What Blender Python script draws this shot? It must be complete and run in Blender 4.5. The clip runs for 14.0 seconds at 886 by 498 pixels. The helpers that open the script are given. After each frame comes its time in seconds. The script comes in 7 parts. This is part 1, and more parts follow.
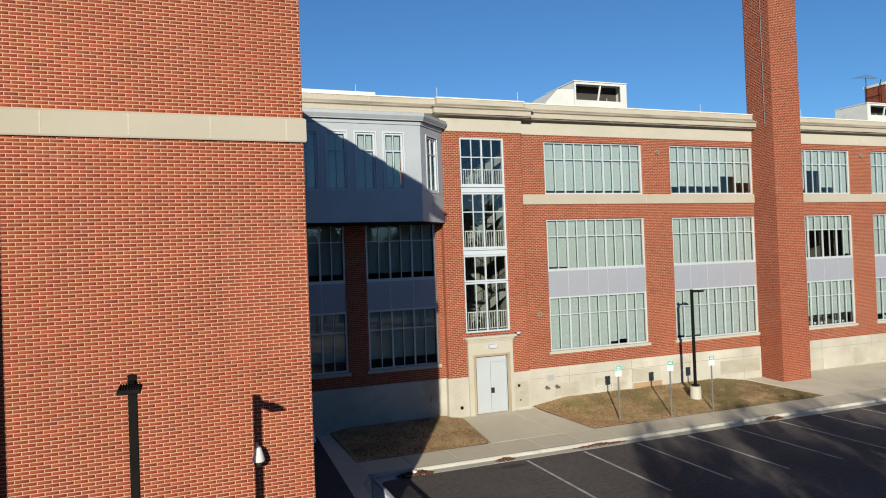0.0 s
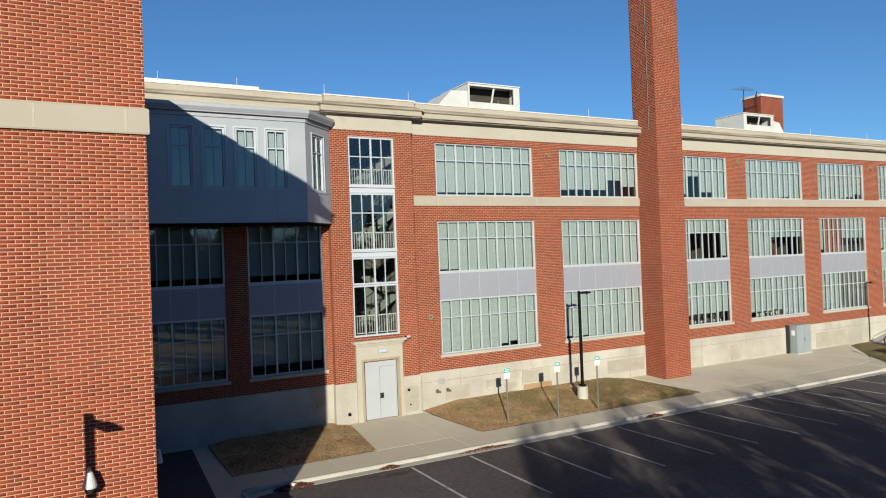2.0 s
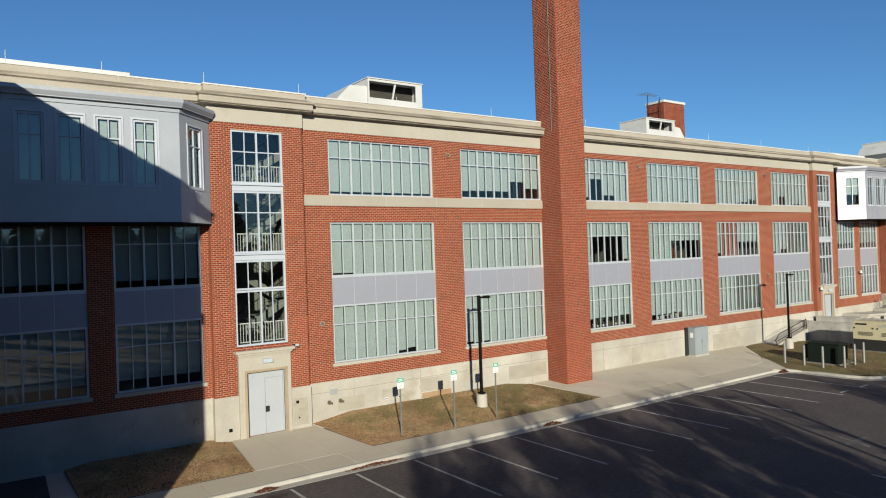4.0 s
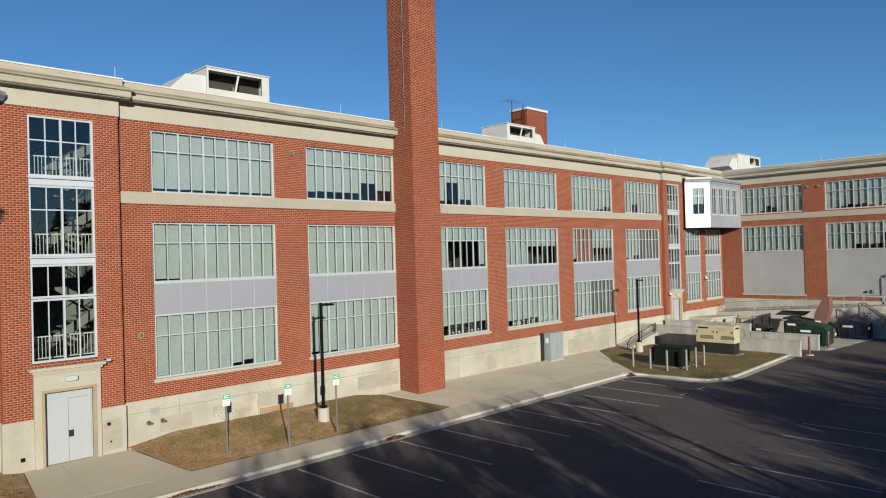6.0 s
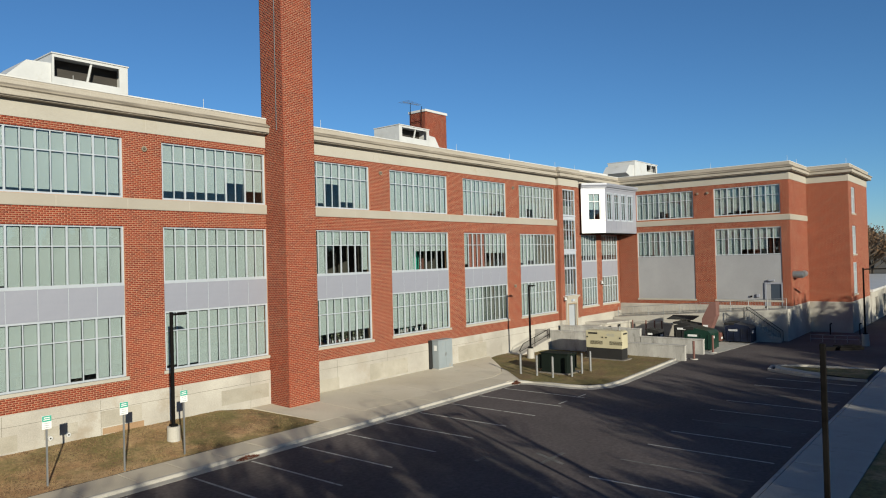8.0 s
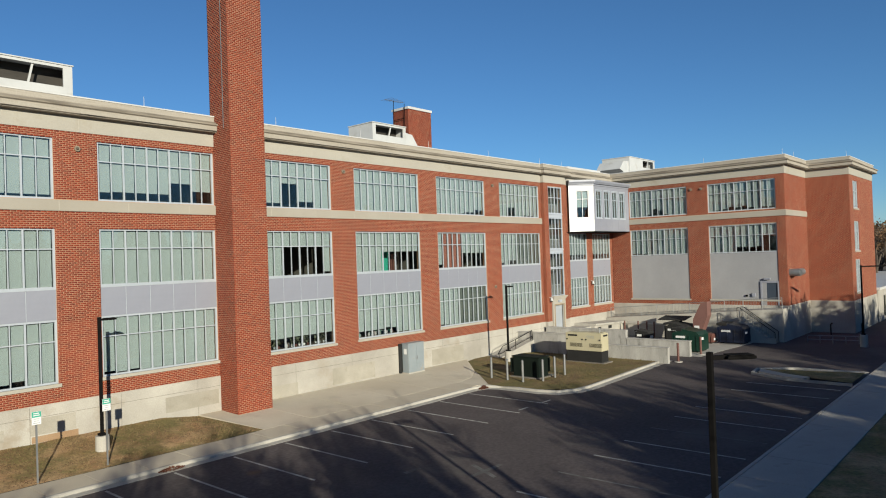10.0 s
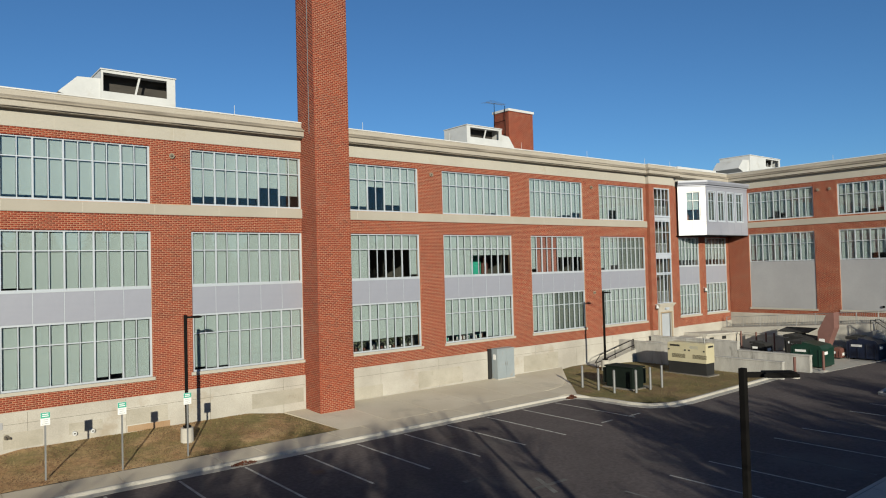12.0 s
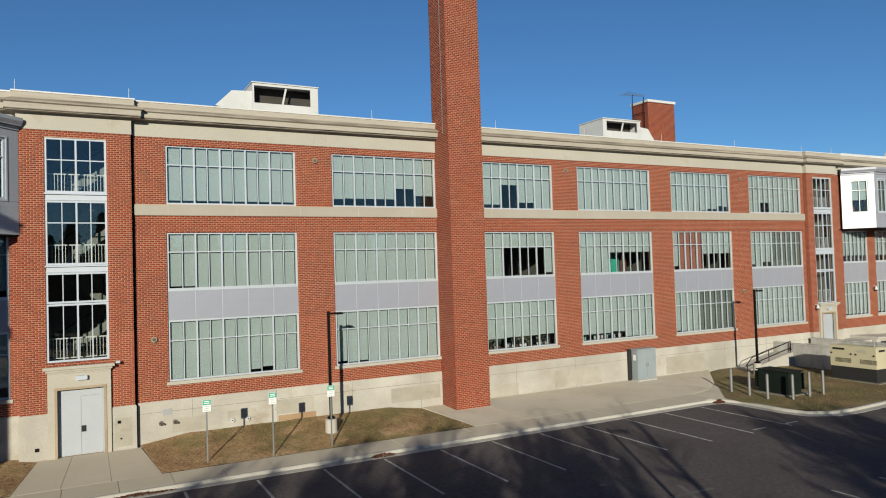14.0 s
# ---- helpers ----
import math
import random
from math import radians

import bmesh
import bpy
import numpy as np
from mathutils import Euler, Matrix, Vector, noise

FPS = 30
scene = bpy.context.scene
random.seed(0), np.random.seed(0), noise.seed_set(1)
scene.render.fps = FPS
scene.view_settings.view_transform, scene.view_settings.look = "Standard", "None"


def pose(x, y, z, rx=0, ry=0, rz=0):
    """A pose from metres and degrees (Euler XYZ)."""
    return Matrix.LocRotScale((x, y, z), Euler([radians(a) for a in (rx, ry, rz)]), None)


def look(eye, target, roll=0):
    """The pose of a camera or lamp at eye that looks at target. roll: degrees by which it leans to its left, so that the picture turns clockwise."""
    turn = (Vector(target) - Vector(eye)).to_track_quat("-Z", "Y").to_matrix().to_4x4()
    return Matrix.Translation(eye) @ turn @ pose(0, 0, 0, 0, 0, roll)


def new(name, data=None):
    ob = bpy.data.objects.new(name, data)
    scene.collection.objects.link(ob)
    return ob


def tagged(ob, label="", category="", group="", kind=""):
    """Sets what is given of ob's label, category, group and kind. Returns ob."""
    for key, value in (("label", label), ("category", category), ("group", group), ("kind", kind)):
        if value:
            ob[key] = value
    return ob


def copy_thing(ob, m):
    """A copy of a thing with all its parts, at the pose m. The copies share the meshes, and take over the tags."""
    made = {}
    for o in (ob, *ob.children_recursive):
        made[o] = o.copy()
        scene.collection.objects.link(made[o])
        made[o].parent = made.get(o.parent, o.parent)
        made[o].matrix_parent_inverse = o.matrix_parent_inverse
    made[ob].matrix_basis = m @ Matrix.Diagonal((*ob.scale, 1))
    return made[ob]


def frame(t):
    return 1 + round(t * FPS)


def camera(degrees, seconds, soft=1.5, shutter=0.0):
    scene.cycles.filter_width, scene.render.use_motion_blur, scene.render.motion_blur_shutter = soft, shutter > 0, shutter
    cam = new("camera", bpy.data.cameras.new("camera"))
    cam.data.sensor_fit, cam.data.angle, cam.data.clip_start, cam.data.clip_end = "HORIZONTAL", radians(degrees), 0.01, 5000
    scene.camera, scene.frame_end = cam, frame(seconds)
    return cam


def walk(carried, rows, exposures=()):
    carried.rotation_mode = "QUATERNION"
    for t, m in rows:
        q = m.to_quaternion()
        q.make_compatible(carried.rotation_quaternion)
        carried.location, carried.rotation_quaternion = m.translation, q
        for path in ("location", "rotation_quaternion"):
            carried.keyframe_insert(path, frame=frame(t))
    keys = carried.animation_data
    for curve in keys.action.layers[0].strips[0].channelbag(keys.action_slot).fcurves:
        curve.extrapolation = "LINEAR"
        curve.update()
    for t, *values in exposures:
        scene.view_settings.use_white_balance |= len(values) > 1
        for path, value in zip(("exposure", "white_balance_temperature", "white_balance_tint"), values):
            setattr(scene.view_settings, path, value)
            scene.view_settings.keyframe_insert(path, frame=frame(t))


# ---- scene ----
cam = camera(64.9, 14.0, soft=1.08)
PATH = [
    (0, (-17.991, -31.834, 7.842), (-17.276, -29.967, 7.869), -2.1),
    (0.5, (-17.785, -31.807, 7.851), (-17.009, -29.964, 7.876), -2.0),
    (1, (-17.521, -31.78, 7.85), (-16.667, -29.971, 7.873), -2.1),
    (1.5, (-17.207, -31.7, 7.828), (-16.292, -29.922, 7.85), -2.1),
    (2, (-16.866, -31.548, 7.851), (-15.911, -29.79, 7.872), -2.1),
    (4.5, (-14.36, -30.625, 7.905), (-13.145, -29.036, 7.921), -1.8),
    (5, (-13.708, -30.584, 7.888), (-12.426, -29.049, 7.905), -1.7),
    (5.5, (-13.031, -30.526, 7.875), (-11.69, -29.042, 7.894), -1.8),
    (6, (-12.393, -30.514, 7.855), (-10.986, -29.092, 7.874), -1.6),
    (6.5, (-11.721, -30.574, 7.839), (-10.257, -29.213, 7.86), -1.5),
    (7, (-10.986, -30.76, 7.816), (-9.477, -29.446, 7.839), -1.5),
    (7.5, (-10.185, -30.998, 7.812), (-8.645, -29.722, 7.837), -1.4),
    (8, (-9.383, -31.323, 7.826), (-7.831, -30.061, 7.852), -1.5),
    (8.5, (-8.63, -31.702, 7.835), (-7.079, -30.44, 7.863), -1.4),
    (8.7, (-8.299, -31.897, 7.831), (-6.749, -30.634, 7.859), -1.4),
    (10.8, (-4.532, -33.8, 7.645), (-3.117, -32.387, 7.687), -1.8),
    (11, (-4.271, -33.929, 7.636), (-2.893, -32.481, 7.684), -1.5),
    (11.5, (-3.828, -34.134, 7.594), (-2.517, -32.624, 7.645), -1.5),
    (12, (-3.671, -34.258, 7.572), (-2.422, -32.697, 7.626), -1.5),
    (12.5, (-3.628, -34.344, 7.531), (-2.426, -32.746, 7.585), -1.7),
    (13, (-3.579, -34.337, 7.484), (-2.439, -32.695, 7.541), -1.8),
    (13.5, (-3.52, -34.312, 7.48), (-2.491, -32.598, 7.542), -1.8),
    (14, (-3.446, -34.289, 7.516), (-2.527, -32.514, 7.578), -1.8),
]
walk(cam, [(t, look(eye, target, roll)) for t, eye, target, roll in PATH], exposures=[(0.0, 0.76, 6400, 2), (2.0, 0.71, 6400, 2), (5.0, 0.57, 6400, 2), (6.5, 0.53, 6400, 2), (8.0, 0.56, 6400, 2), (12.5, 0.46, 6400, 2), (14.0, 0.44, 6400, 2)])

# ---- world, sun, exposure ----
SUN_WAY = Vector((0.535, 1.0, -0.299)).normalized()
world = bpy.data.worlds.new("sky")
scene.world = world
world.use_nodes = True
wn = world.node_tree.nodes
sky = wn.new("ShaderNodeTexSky")
sky.sky_type = "NISHITA"
sky.sun_disc = False
sky.sun_elevation = radians(15.0)
sky.sun_rotation = radians(208.1)
sky.altitude = 100
sky.air_density = 0.85
sky.dust_density = 0.0
sky.ozone_density = 6.0
world.node_tree.links.new(sky.outputs[0], wn["Background"].inputs[0])
wn["Background"].inputs[1].default_value = 0.071
sun_data = bpy.data.lights.new("sun", "SUN")
sun_data.energy = 5.0
sun_data.angle = radians(0.5)
sun_data.color = (1.0, 0.89, 0.74)
sun = new("sun", sun_data)
sun.matrix_world = look((0, 0, 0), SUN_WAY)

# ---- small builders ----


def setting(ob, label="", category=""):
    return tagged(ob, label, category, kind="structure")


def link_mesh(name, verts, faces, material, smooth=False):
    me = bpy.data.meshes.new(name)
    me.from_pydata([tuple(v) for v in verts], [], faces)
    me.materials.append(material)
    if smooth:
        me.polygons.foreach_set("use_smooth", [True] * len(me.polygons))
    me.update()
    return new(name, me)


def part(name, bm, material, parent=None, label=""):
    """Links a bmesh as one mesh object under a thing or a part."""
    me = bpy.data.meshes.new(name)
    bm.to_mesh(me)
    bm.free()
    me.materials.append(material)
    ob = new(name, me)
    ob.parent = parent
    if label:
        ob["label"] = label
    return ob


def thing(name, label, category, group="", kind="", at=(0, 0, 0)):
    ob = new(name)
    ob.empty_display_size = 0.2
    ob.location = at
    return tagged(ob, label, category, group, kind)


def box(bm, x0, x1, y0, y1, z0, z1, bevel=0.0):
    vs = [bm.verts.new(p) for p in ((x0, y0, z0), (x1, y0, z0), (x1, y1, z0), (x0, y1, z0), (x0, y0, z1), (x1, y0, z1), (x1, y1, z1), (x0, y1, z1))]
    fs = [bm.faces.new([vs[i] for i in f]) for f in ((0, 3, 2, 1), (4, 5, 6, 7), (0, 1, 5, 4), (1, 2, 6, 5), (2, 3, 7, 6), (3, 0, 4, 7))]
    if bevel:
        edges = list({e for f in fs for e in f.edges})
        bmesh.ops.bevel(bm, geom=edges, offset=bevel, segments=2, affect="EDGES", profile=0.6)
    return vs


def tube(bm, a, b, r0, r1=None, sides=10):
    a, b = Vector(a), Vector(b)
    r1 = r0 if r1 is None else r1
    turn = (b - a).to_track_quat("Z", "Y").to_matrix()
    rings = []
    for c, r in ((a, r0), (b, r1)):
        rings.append([bm.verts.new(c + turn @ Vector((r * math.cos(2 * math.pi * i / sides), r * math.sin(2 * math.pi * i / sides), 0))) for i in range(sides)])
    for i in range(sides):
        j = (i + 1) % sides
        bm.faces.new((rings[0][i], rings[0][j], rings[1][j], rings[1][i]))
    bm.faces.new(rings[0][::-1])
    bm.faces.new(rings[1])


def prism(bm, outline, z0, z1):
    """An upright prism over a plan outline (counter-clockwise)."""
    lo = [bm.verts.new((x, y, z0)) for x, y in outline]
    hi = [bm.verts.new((x, y, z1)) for x, y in outline]
    n = len(outline)
    for i in range(n):
        j = (i + 1) % n
        bm.faces.new((lo[i], lo[j], hi[j], hi[i]))
    bm.faces.new(lo[::-1])
    bm.faces.new(hi)


class Face:
    """A wall plane: u runs along it to the right as seen from outside, d outwards, z up."""

    def __init__(self, p0, p1):
        self.p0, self.p1 = Vector((*p0, 0)), Vector((*p1, 0))
        self.along = (self.p1 - self.p0).normalized()
        self.out = Vector((self.along.y, -self.along.x, 0))
        self.length = (self.p1 - self.p0).length

    def at(self, u, d, z):
        return self.p0 + self.along * u + self.out * d + Vector((0, 0, z))

    def matrix(self, u=0, d=0, z=0):
        """Local x along the wall, local y into the wall, z up."""
        m = Matrix.Identity(4)
        m.col[0][:3], m.col[1][:3] = self.along, -self.out
        m.col[3][:3] = self.at(u, d, z)
        return m


def slab(face, u0, u1, z0, z1, holes, d0, d1, ends=True):
    """Verts and faces of a wall slab between depths d0 (outer) and d1, pierced by holes (u0, u1, z0, z1)."""
    us = sorted({u0, u1, *[min(max(h[i], u0), u1) for h in holes for i in (0, 1)]})
    zs = sorted({z0, z1, *[min(max(h[i], z0), z1) for h in holes for i in (2, 3)]})
    solid = {}
    for i in range(len(us) - 1):
        for j in range(len(zs) - 1):
            um, zm = (us[i] + us[i + 1]) / 2, (zs[j] + zs[j + 1]) / 2
            solid[i, j] = not any(h[0] < um < h[1] and h[2] < zm < h[3] for h in holes)
    verts, faces = [], []

    def quad(*pts):
        n = len(verts)
        verts.extend(face.at(*p) for p in pts)
        faces.append((n, n + 1, n + 2, n + 3))

    for (i, j), ok in solid.items():
        if not ok:
            continue
        a, b, c, e = us[i], us[i + 1], zs[j], zs[j + 1]
        quad((a, d0, c), (b, d0, c), (b, d0, e), (a, d0, e))
        quad((b, d1, c), (a, d1, c), (a, d1, e), (b, d1, e))
        if not solid.get((i - 1, j)) and (ends or i > 0):
            quad((a, d1, c), (a, d0, c), (a, d0, e), (a, d1, e))
        if not solid.get((i + 1, j)) and (ends or i < len(us) - 2):
            quad((b, d0, c), (b, d1, c), (b, d1, e), (b, d0, e))
        if not solid.get((i, j - 1)):
            quad((a, d1, c), (b, d1, c), (b, d0, c), (a, d0, c))
        if not solid.get((i, j + 1)):
            quad((a, d0, e), (b, d0, e), (b, d1, e), (a, d1, e))
    return verts, faces


COURSE, BIG_COURSE, BRICK_L, JOINT = 0.0706, 0.088, 0.238, 0.0112


def brick_rows(face, u0, u1, z0, z1, holes, seed, course=BIG_COURSE):
    """All bricks of a running bond on a face, as (u0, u1, z0, z1, depth)."""
    rng = random.Random(seed)
    out = []
    rows = int(round((z1 - z0) / course))
    step = (z1 - z0) / rows
    for r in range(rows):
        za, zb = z0 + r * step, z0 + (r + 1) * step - JOINT
        zm = (za + zb) / 2
        cuts = sorted([(h[0], h[1]) for h in holes if h[2] < zm < h[3]])
        spans, a = [], u0
        for c0, c1 in cuts:
            if c0 > a:
                spans.append((a, c0))
            a = max(a, c1)
        if a < u1:
            spans.append((a, u1))
        shift = (r % 2) * BRICK_L / 2
        for s0, s1 in spans:
            k = math.floor((s0 - shift) / BRICK_L)
            while True:
                a, b = k * BRICK_L + shift, (k + 1) * BRICK_L + shift - JOINT
                k += 1
                if a >= s1:
                    break
                a, b = max(a, s0), min(b, s1)
                if b - a > 0.03:
                    out.append((a, b, za, zb, rng.uniform(-0.0015, 0.0015)))
    return out


def brick_mesh(name, face, bricks, material, base=0.0, proud=0.003):
    """Bricks as one mesh of open boxes standing proud of the mortar."""
    if not bricks:
        return None
    arr = np.array(bricks)
    n = len(arr)
    p0, al, ou = np.array(face.p0), np.array(face.along), np.array(face.out)
    co = np.empty((n, 8, 3))
    c = 0.0025
    for k, (iu, iz, deep) in enumerate(((0, 2, 0), (1, 2, 0), (1, 3, 0), (0, 3, 0), (0, 2, 1), (1, 2, 1), (1, 3, 1), (0, 3, 1))):
        sign_u, sign_z = (1 if iu == 0 else -1), (1 if iz == 2 else -1)
        u = arr[:, iu] + (0 if deep else sign_u * c)
        z = arr[:, iz] + (0 if deep else sign_z * c)
        d = (base - proud - 0.004) if deep else base + arr[:, 4]
        co[:, k] = p0 + np.outer(u, al) + np.outer(np.broadcast_to(d, (n,)), ou)
        co[:, k, 2] += z
    quads = np.array([(0, 1, 2, 3), (4, 5, 1, 0), (5, 6, 2, 1), (6, 7, 3, 2), (7, 4, 0, 3)])
    faces = (np.arange(n)[:, None, None] * 8 + quads[None]).reshape(-1, 4)
    me = bpy.data.meshes.new(name)
    me.vertices.add(n * 8)
    me.vertices.foreach_set("co", co.reshape(-1))
    me.loops.add(len(faces) * 4)
    me.loops.foreach_set("vertex_index", faces.reshape(-1))
    me.polygons.add(len(faces))
    me.polygons.foreach_set("loop_start", np.arange(0, len(faces) * 4, 4))
    me.update(calc_edges=True)
    me.materials.append(material)
    return new(name, me)


def sweep(name, path, profile, material, closed=False, parent=None):
    """A profile of (outward, z) points swept along a plan path with mitred corners; outward is to the path's right."""
    n = len(path)
    pts = [Vector(p) for p in path]
    rings = []
    for i, p in enumerate(pts):
        ins = (p - pts[i - 1]).normalized() if (i > 0 or closed) else None
        outs = (pts[(i + 1) % n] - p).normalized() if (i < n - 1 or closed) else None
        ins, outs = ins or outs, outs or ins
        na, nb = Vector((ins.y, -ins.x)), Vector((outs.y, -outs.x))
        m = na + nb
        m = m / (1 + na.dot(nb))
        rings.append([(p.x + m.x * d, p.y + m.y * d, z) for d, z in profile])
    verts = [v for r in rings for v in r]
    k = len(profile)
    faces = []
    for i in range(n if closed else n - 1):
        j = (i + 1) % n
        for q in range(k):
            r = (q + 1) % k
            faces.append((i * k + q, j * k + q, j * k + r, i * k + r))
    if not closed:
        faces.append(tuple(range(k)))
        faces.append(tuple(range((n - 1) * k + k - 1, (n - 1) * k - 1, -1)))
    ob = link_mesh(name, verts, faces, material)
    bm = bmesh.new()
    bm.from_mesh(ob.data)
    bmesh.ops.recalc_face_normals(bm, faces=bm.faces)
    bm.to_mesh(ob.data)
    bm.free()
    ob.parent = parent
    return ob


# ---- materials ----


def blank(name, rough=0.7, metal=0.0):
    m = bpy.data.materials.new(name)
    m.use_nodes = True
    b = m.node_tree.nodes["Principled BSDF"]
    b.inputs["Roughness"].default_value = rough
    b.inputs["Metallic"].default_value = metal
    return m, m.node_tree.nodes, m.node_tree.links, b


def ramp(nodes, stops):
    r = nodes.new("ShaderNodeValToRGB")
    el = r.color_ramp.elements
    while len(el) > 1:
        el.remove(el[-1])
    el[0].position, el[0].color = stops[0][0], (*stops[0][1], 1)
    for pos, col in stops[1:]:
        el.new(pos).color = (*col, 1)
    return r


def noise_node(nodes, links, coord, scale, detail=4.0, rough=0.55, stretch=None):
    n = nodes.new("ShaderNodeTexNoise")
    n.inputs["Scale"].default_value = scale
    n.inputs["Detail"].default_value = detail
    n.inputs["Roughness"].default_value = rough
    if stretch:
        mp = nodes.new("ShaderNodeMapping")
        mp.inputs["Scale"].default_value = stretch
        links.new(coord, mp.inputs["Vector"])
        coord = mp.outputs[0]
    links.new(coord, n.inputs["Vector"])
    return n.outputs["Fac"]


def mix_col(nodes, links, fac, a, b, mode="MIX"):
    m = nodes.new("ShaderNodeMix")
    m.data_type = "RGBA"
    m.blend_type = mode
    for sock, val in ((m.inputs[0], fac), (m.inputs[6], a), (m.inputs[7], b)):
        if isinstance(val, (int, float)):
            sock.default_value = val
        elif isinstance(val, tuple):
            sock.default_value = (*val, 1)
        else:
            links.new(val, sock)
    return m.outputs[2]


def surface(name, dark, light, rough=0.8, big=0.35, fine=14.0, bump=0.15, metal=0.0, stain=None, stain_scale=0.8, stretch=None, spread=0.18, depth=0.01, grit=None):
    """A two-scale surface: broad tone changes, fine grain, optional stains."""
    m, nodes, links, b = blank(name, rough, metal)
    co = nodes.new("ShaderNodeTexCoord").outputs["Object"]
    broad = noise_node(nodes, links, co, big, 5, 0.6, stretch)
    grain = noise_node(nodes, links, co, fine, 6, 0.65)
    r = ramp(nodes, [(0.5 - spread, dark), (0.5 + spread, light)])
    links.new(broad, r.inputs[0])
    grit = (0.16 if rough > 0.65 else 0.03) if grit is None else grit
    g = ramp(nodes, [(0.3, (1 - grit,) * 3), (0.7, (1 + grit * 0.7,) * 3)])
    links.new(grain, g.inputs[0])
    col = mix_col(nodes, links, 1.0, r.outputs[0], g.outputs[0], "MULTIPLY")
    if stain:
        s = noise_node(nodes, links, co, stain_scale, 6, 0.7, stretch)
        sr = ramp(nodes, [(0.56, (0, 0, 0)), (0.72, (1, 1, 1))])
        links.new(s, sr.inputs[0])
        col = mix_col(nodes, links, sr.outputs[0], col, stain)
    links.new(col, b.inputs["Base Color"])
    rr = ramp(nodes, [(0.25, (rough * 0.85,) * 3), (0.75, (min(1, rough * 1.12),) * 3)])
    links.new(grain, rr.inputs[0])
    links.new(rr.outputs[0], b.inputs["Roughness"])
    if bump:
        bp = nodes.new("ShaderNodeBump")
        bp.inputs["Strength"].default_value = bump
        bp.inputs["Distance"].default_value = depth
        links.new(grain, bp.inputs["Height"])
        links.new(bp.outputs[0], b.inputs["Normal"])
    return m


BRICK_STOPS = [(0.0, (0.1211, 0.0200, 0.0084)), (0.12, (0.1473, 0.0225, 0.0084)), (0.5, (0.1725, 0.0256, 0.0085)), (0.85, (0.1986, 0.0316, 0.0100)), (0.96, (0.1628, 0.0298, 0.0114)), (1.0, (0.1309, 0.0293, 0.0137))]


def brick_material(name, source):
    m, nodes, links, b = blank(name, 0.85)
    co = nodes.new("ShaderNodeTexCoord").outputs["Object"]
    if source == "island":
        rnd = nodes.new("ShaderNodeNewGeometry").outputs["Random Per Island"]
    else:
        rnd = nodes.new("ShaderNodeObjectInfo").outputs["Random"]
    geo = nodes.new("ShaderNodeNewGeometry").outputs["Position"]
    r = ramp(nodes, BRICK_STOPS)
    links.new(rnd, r.inputs[0])
    broad = noise_node(nodes, links, geo, 0.22, 4, 0.6)
    br = ramp(nodes, [(0.3, (0.86, 0.84, 0.84)), (0.7, (1.1, 1.1, 1.08))])
    links.new(broad, br.inputs[0])
    grain = noise_node(nodes, links, geo, 45, 5, 0.7)
    gr = ramp(nodes, [(0.3, (0.88, 0.87, 0.86)), (0.7, (1.1, 1.09, 1.08))])
    links.new(grain, gr.inputs[0])
    col = mix_col(nodes, links, 1.0, r.outputs[0], br.outputs[0], "MULTIPLY")
    col = mix_col(nodes, links, 1.0, col, gr.outputs[0], "MULTIPLY")
    salt = noise_node(nodes, links, geo, 0.42, 6, 0.68, (1.0, 1.0, 1.8))
    sr = ramp(nodes, [(0.60, (0, 0, 0)), (0.80, (0.26, 0.26, 0.26))])
    links.new(salt, sr.inputs[0])
    col = mix_col(nodes, links, sr.outputs[0], col, (0.30, 0.21, 0.158))
    links.new(col, b.inputs["Base Color"])
    bp = nodes.new("ShaderNodeBump")
    bp.inputs["Strength"].default_value = 0.15
    bp.inputs["Distance"].default_value = 0.006
    links.new(grain, bp.inputs["Height"])
    links.new(bp.outputs[0], b.inputs["Normal"])
    return m


def far_brick_material(name, turn):
    """Brickwork for walls that stay far off: bond and joints in colour and relief."""
    m, nodes, links, b = blank(name, 0.85)
    geo = nodes.new("ShaderNodeNewGeometry").outputs["Position"]
    mp = nodes.new("ShaderNodeMapping")
    mp.vector_type = "TEXTURE"
    mp.inputs["Rotation"].default_value = (radians(90), 0, radians(turn))
    links.new(geo, mp.inputs["Vector"])
    bt = nodes.new("ShaderNodeTexBrick")
    links.new(mp.outputs[0], bt.inputs["Vector"])
    bt.inputs["Color1"].default_value = (0.214, 0.036, 0.0115, 1)
    bt.inputs["Color2"].default_value = (0.15, 0.024, 0.0085, 1)
    bt.inputs["Mortar"].default_value = (0.34, 0.22, 0.14, 1)
    bt.inputs["Scale"].default_value = 1.0
    bt.inputs["Mortar Size"].default_value = 0.0075
    bt.inputs["Mortar Smooth"].default_value = 0.2
    bt.inputs["Brick Width"].default_value = BRICK_L
    bt.inputs["Row Height"].default_value = BIG_COURSE
    broad = noise_node(nodes, links, geo, 0.22, 4, 0.6)
    br = ramp(nodes, [(0.3, (0.85, 0.83, 0.83)), (0.7, (1.1, 1.1, 1.08))])
    links.new(broad, br.inputs[0])
    col = mix_col(nodes, links, 1.0, bt.outputs["Color"], br.outputs[0], "MULTIPLY")
    links.new(col, b.inputs["Base Color"])
    bp = nodes.new("ShaderNodeBump")
    bp.inputs["Strength"].default_value = 0.5
    bp.inputs["Distance"].default_value = 0.006
    bp.invert = True
    links.new(bt.outputs["Fac"], bp.inputs["Height"])
    links.new(bp.outputs[0], b.inputs["Normal"])
    return m


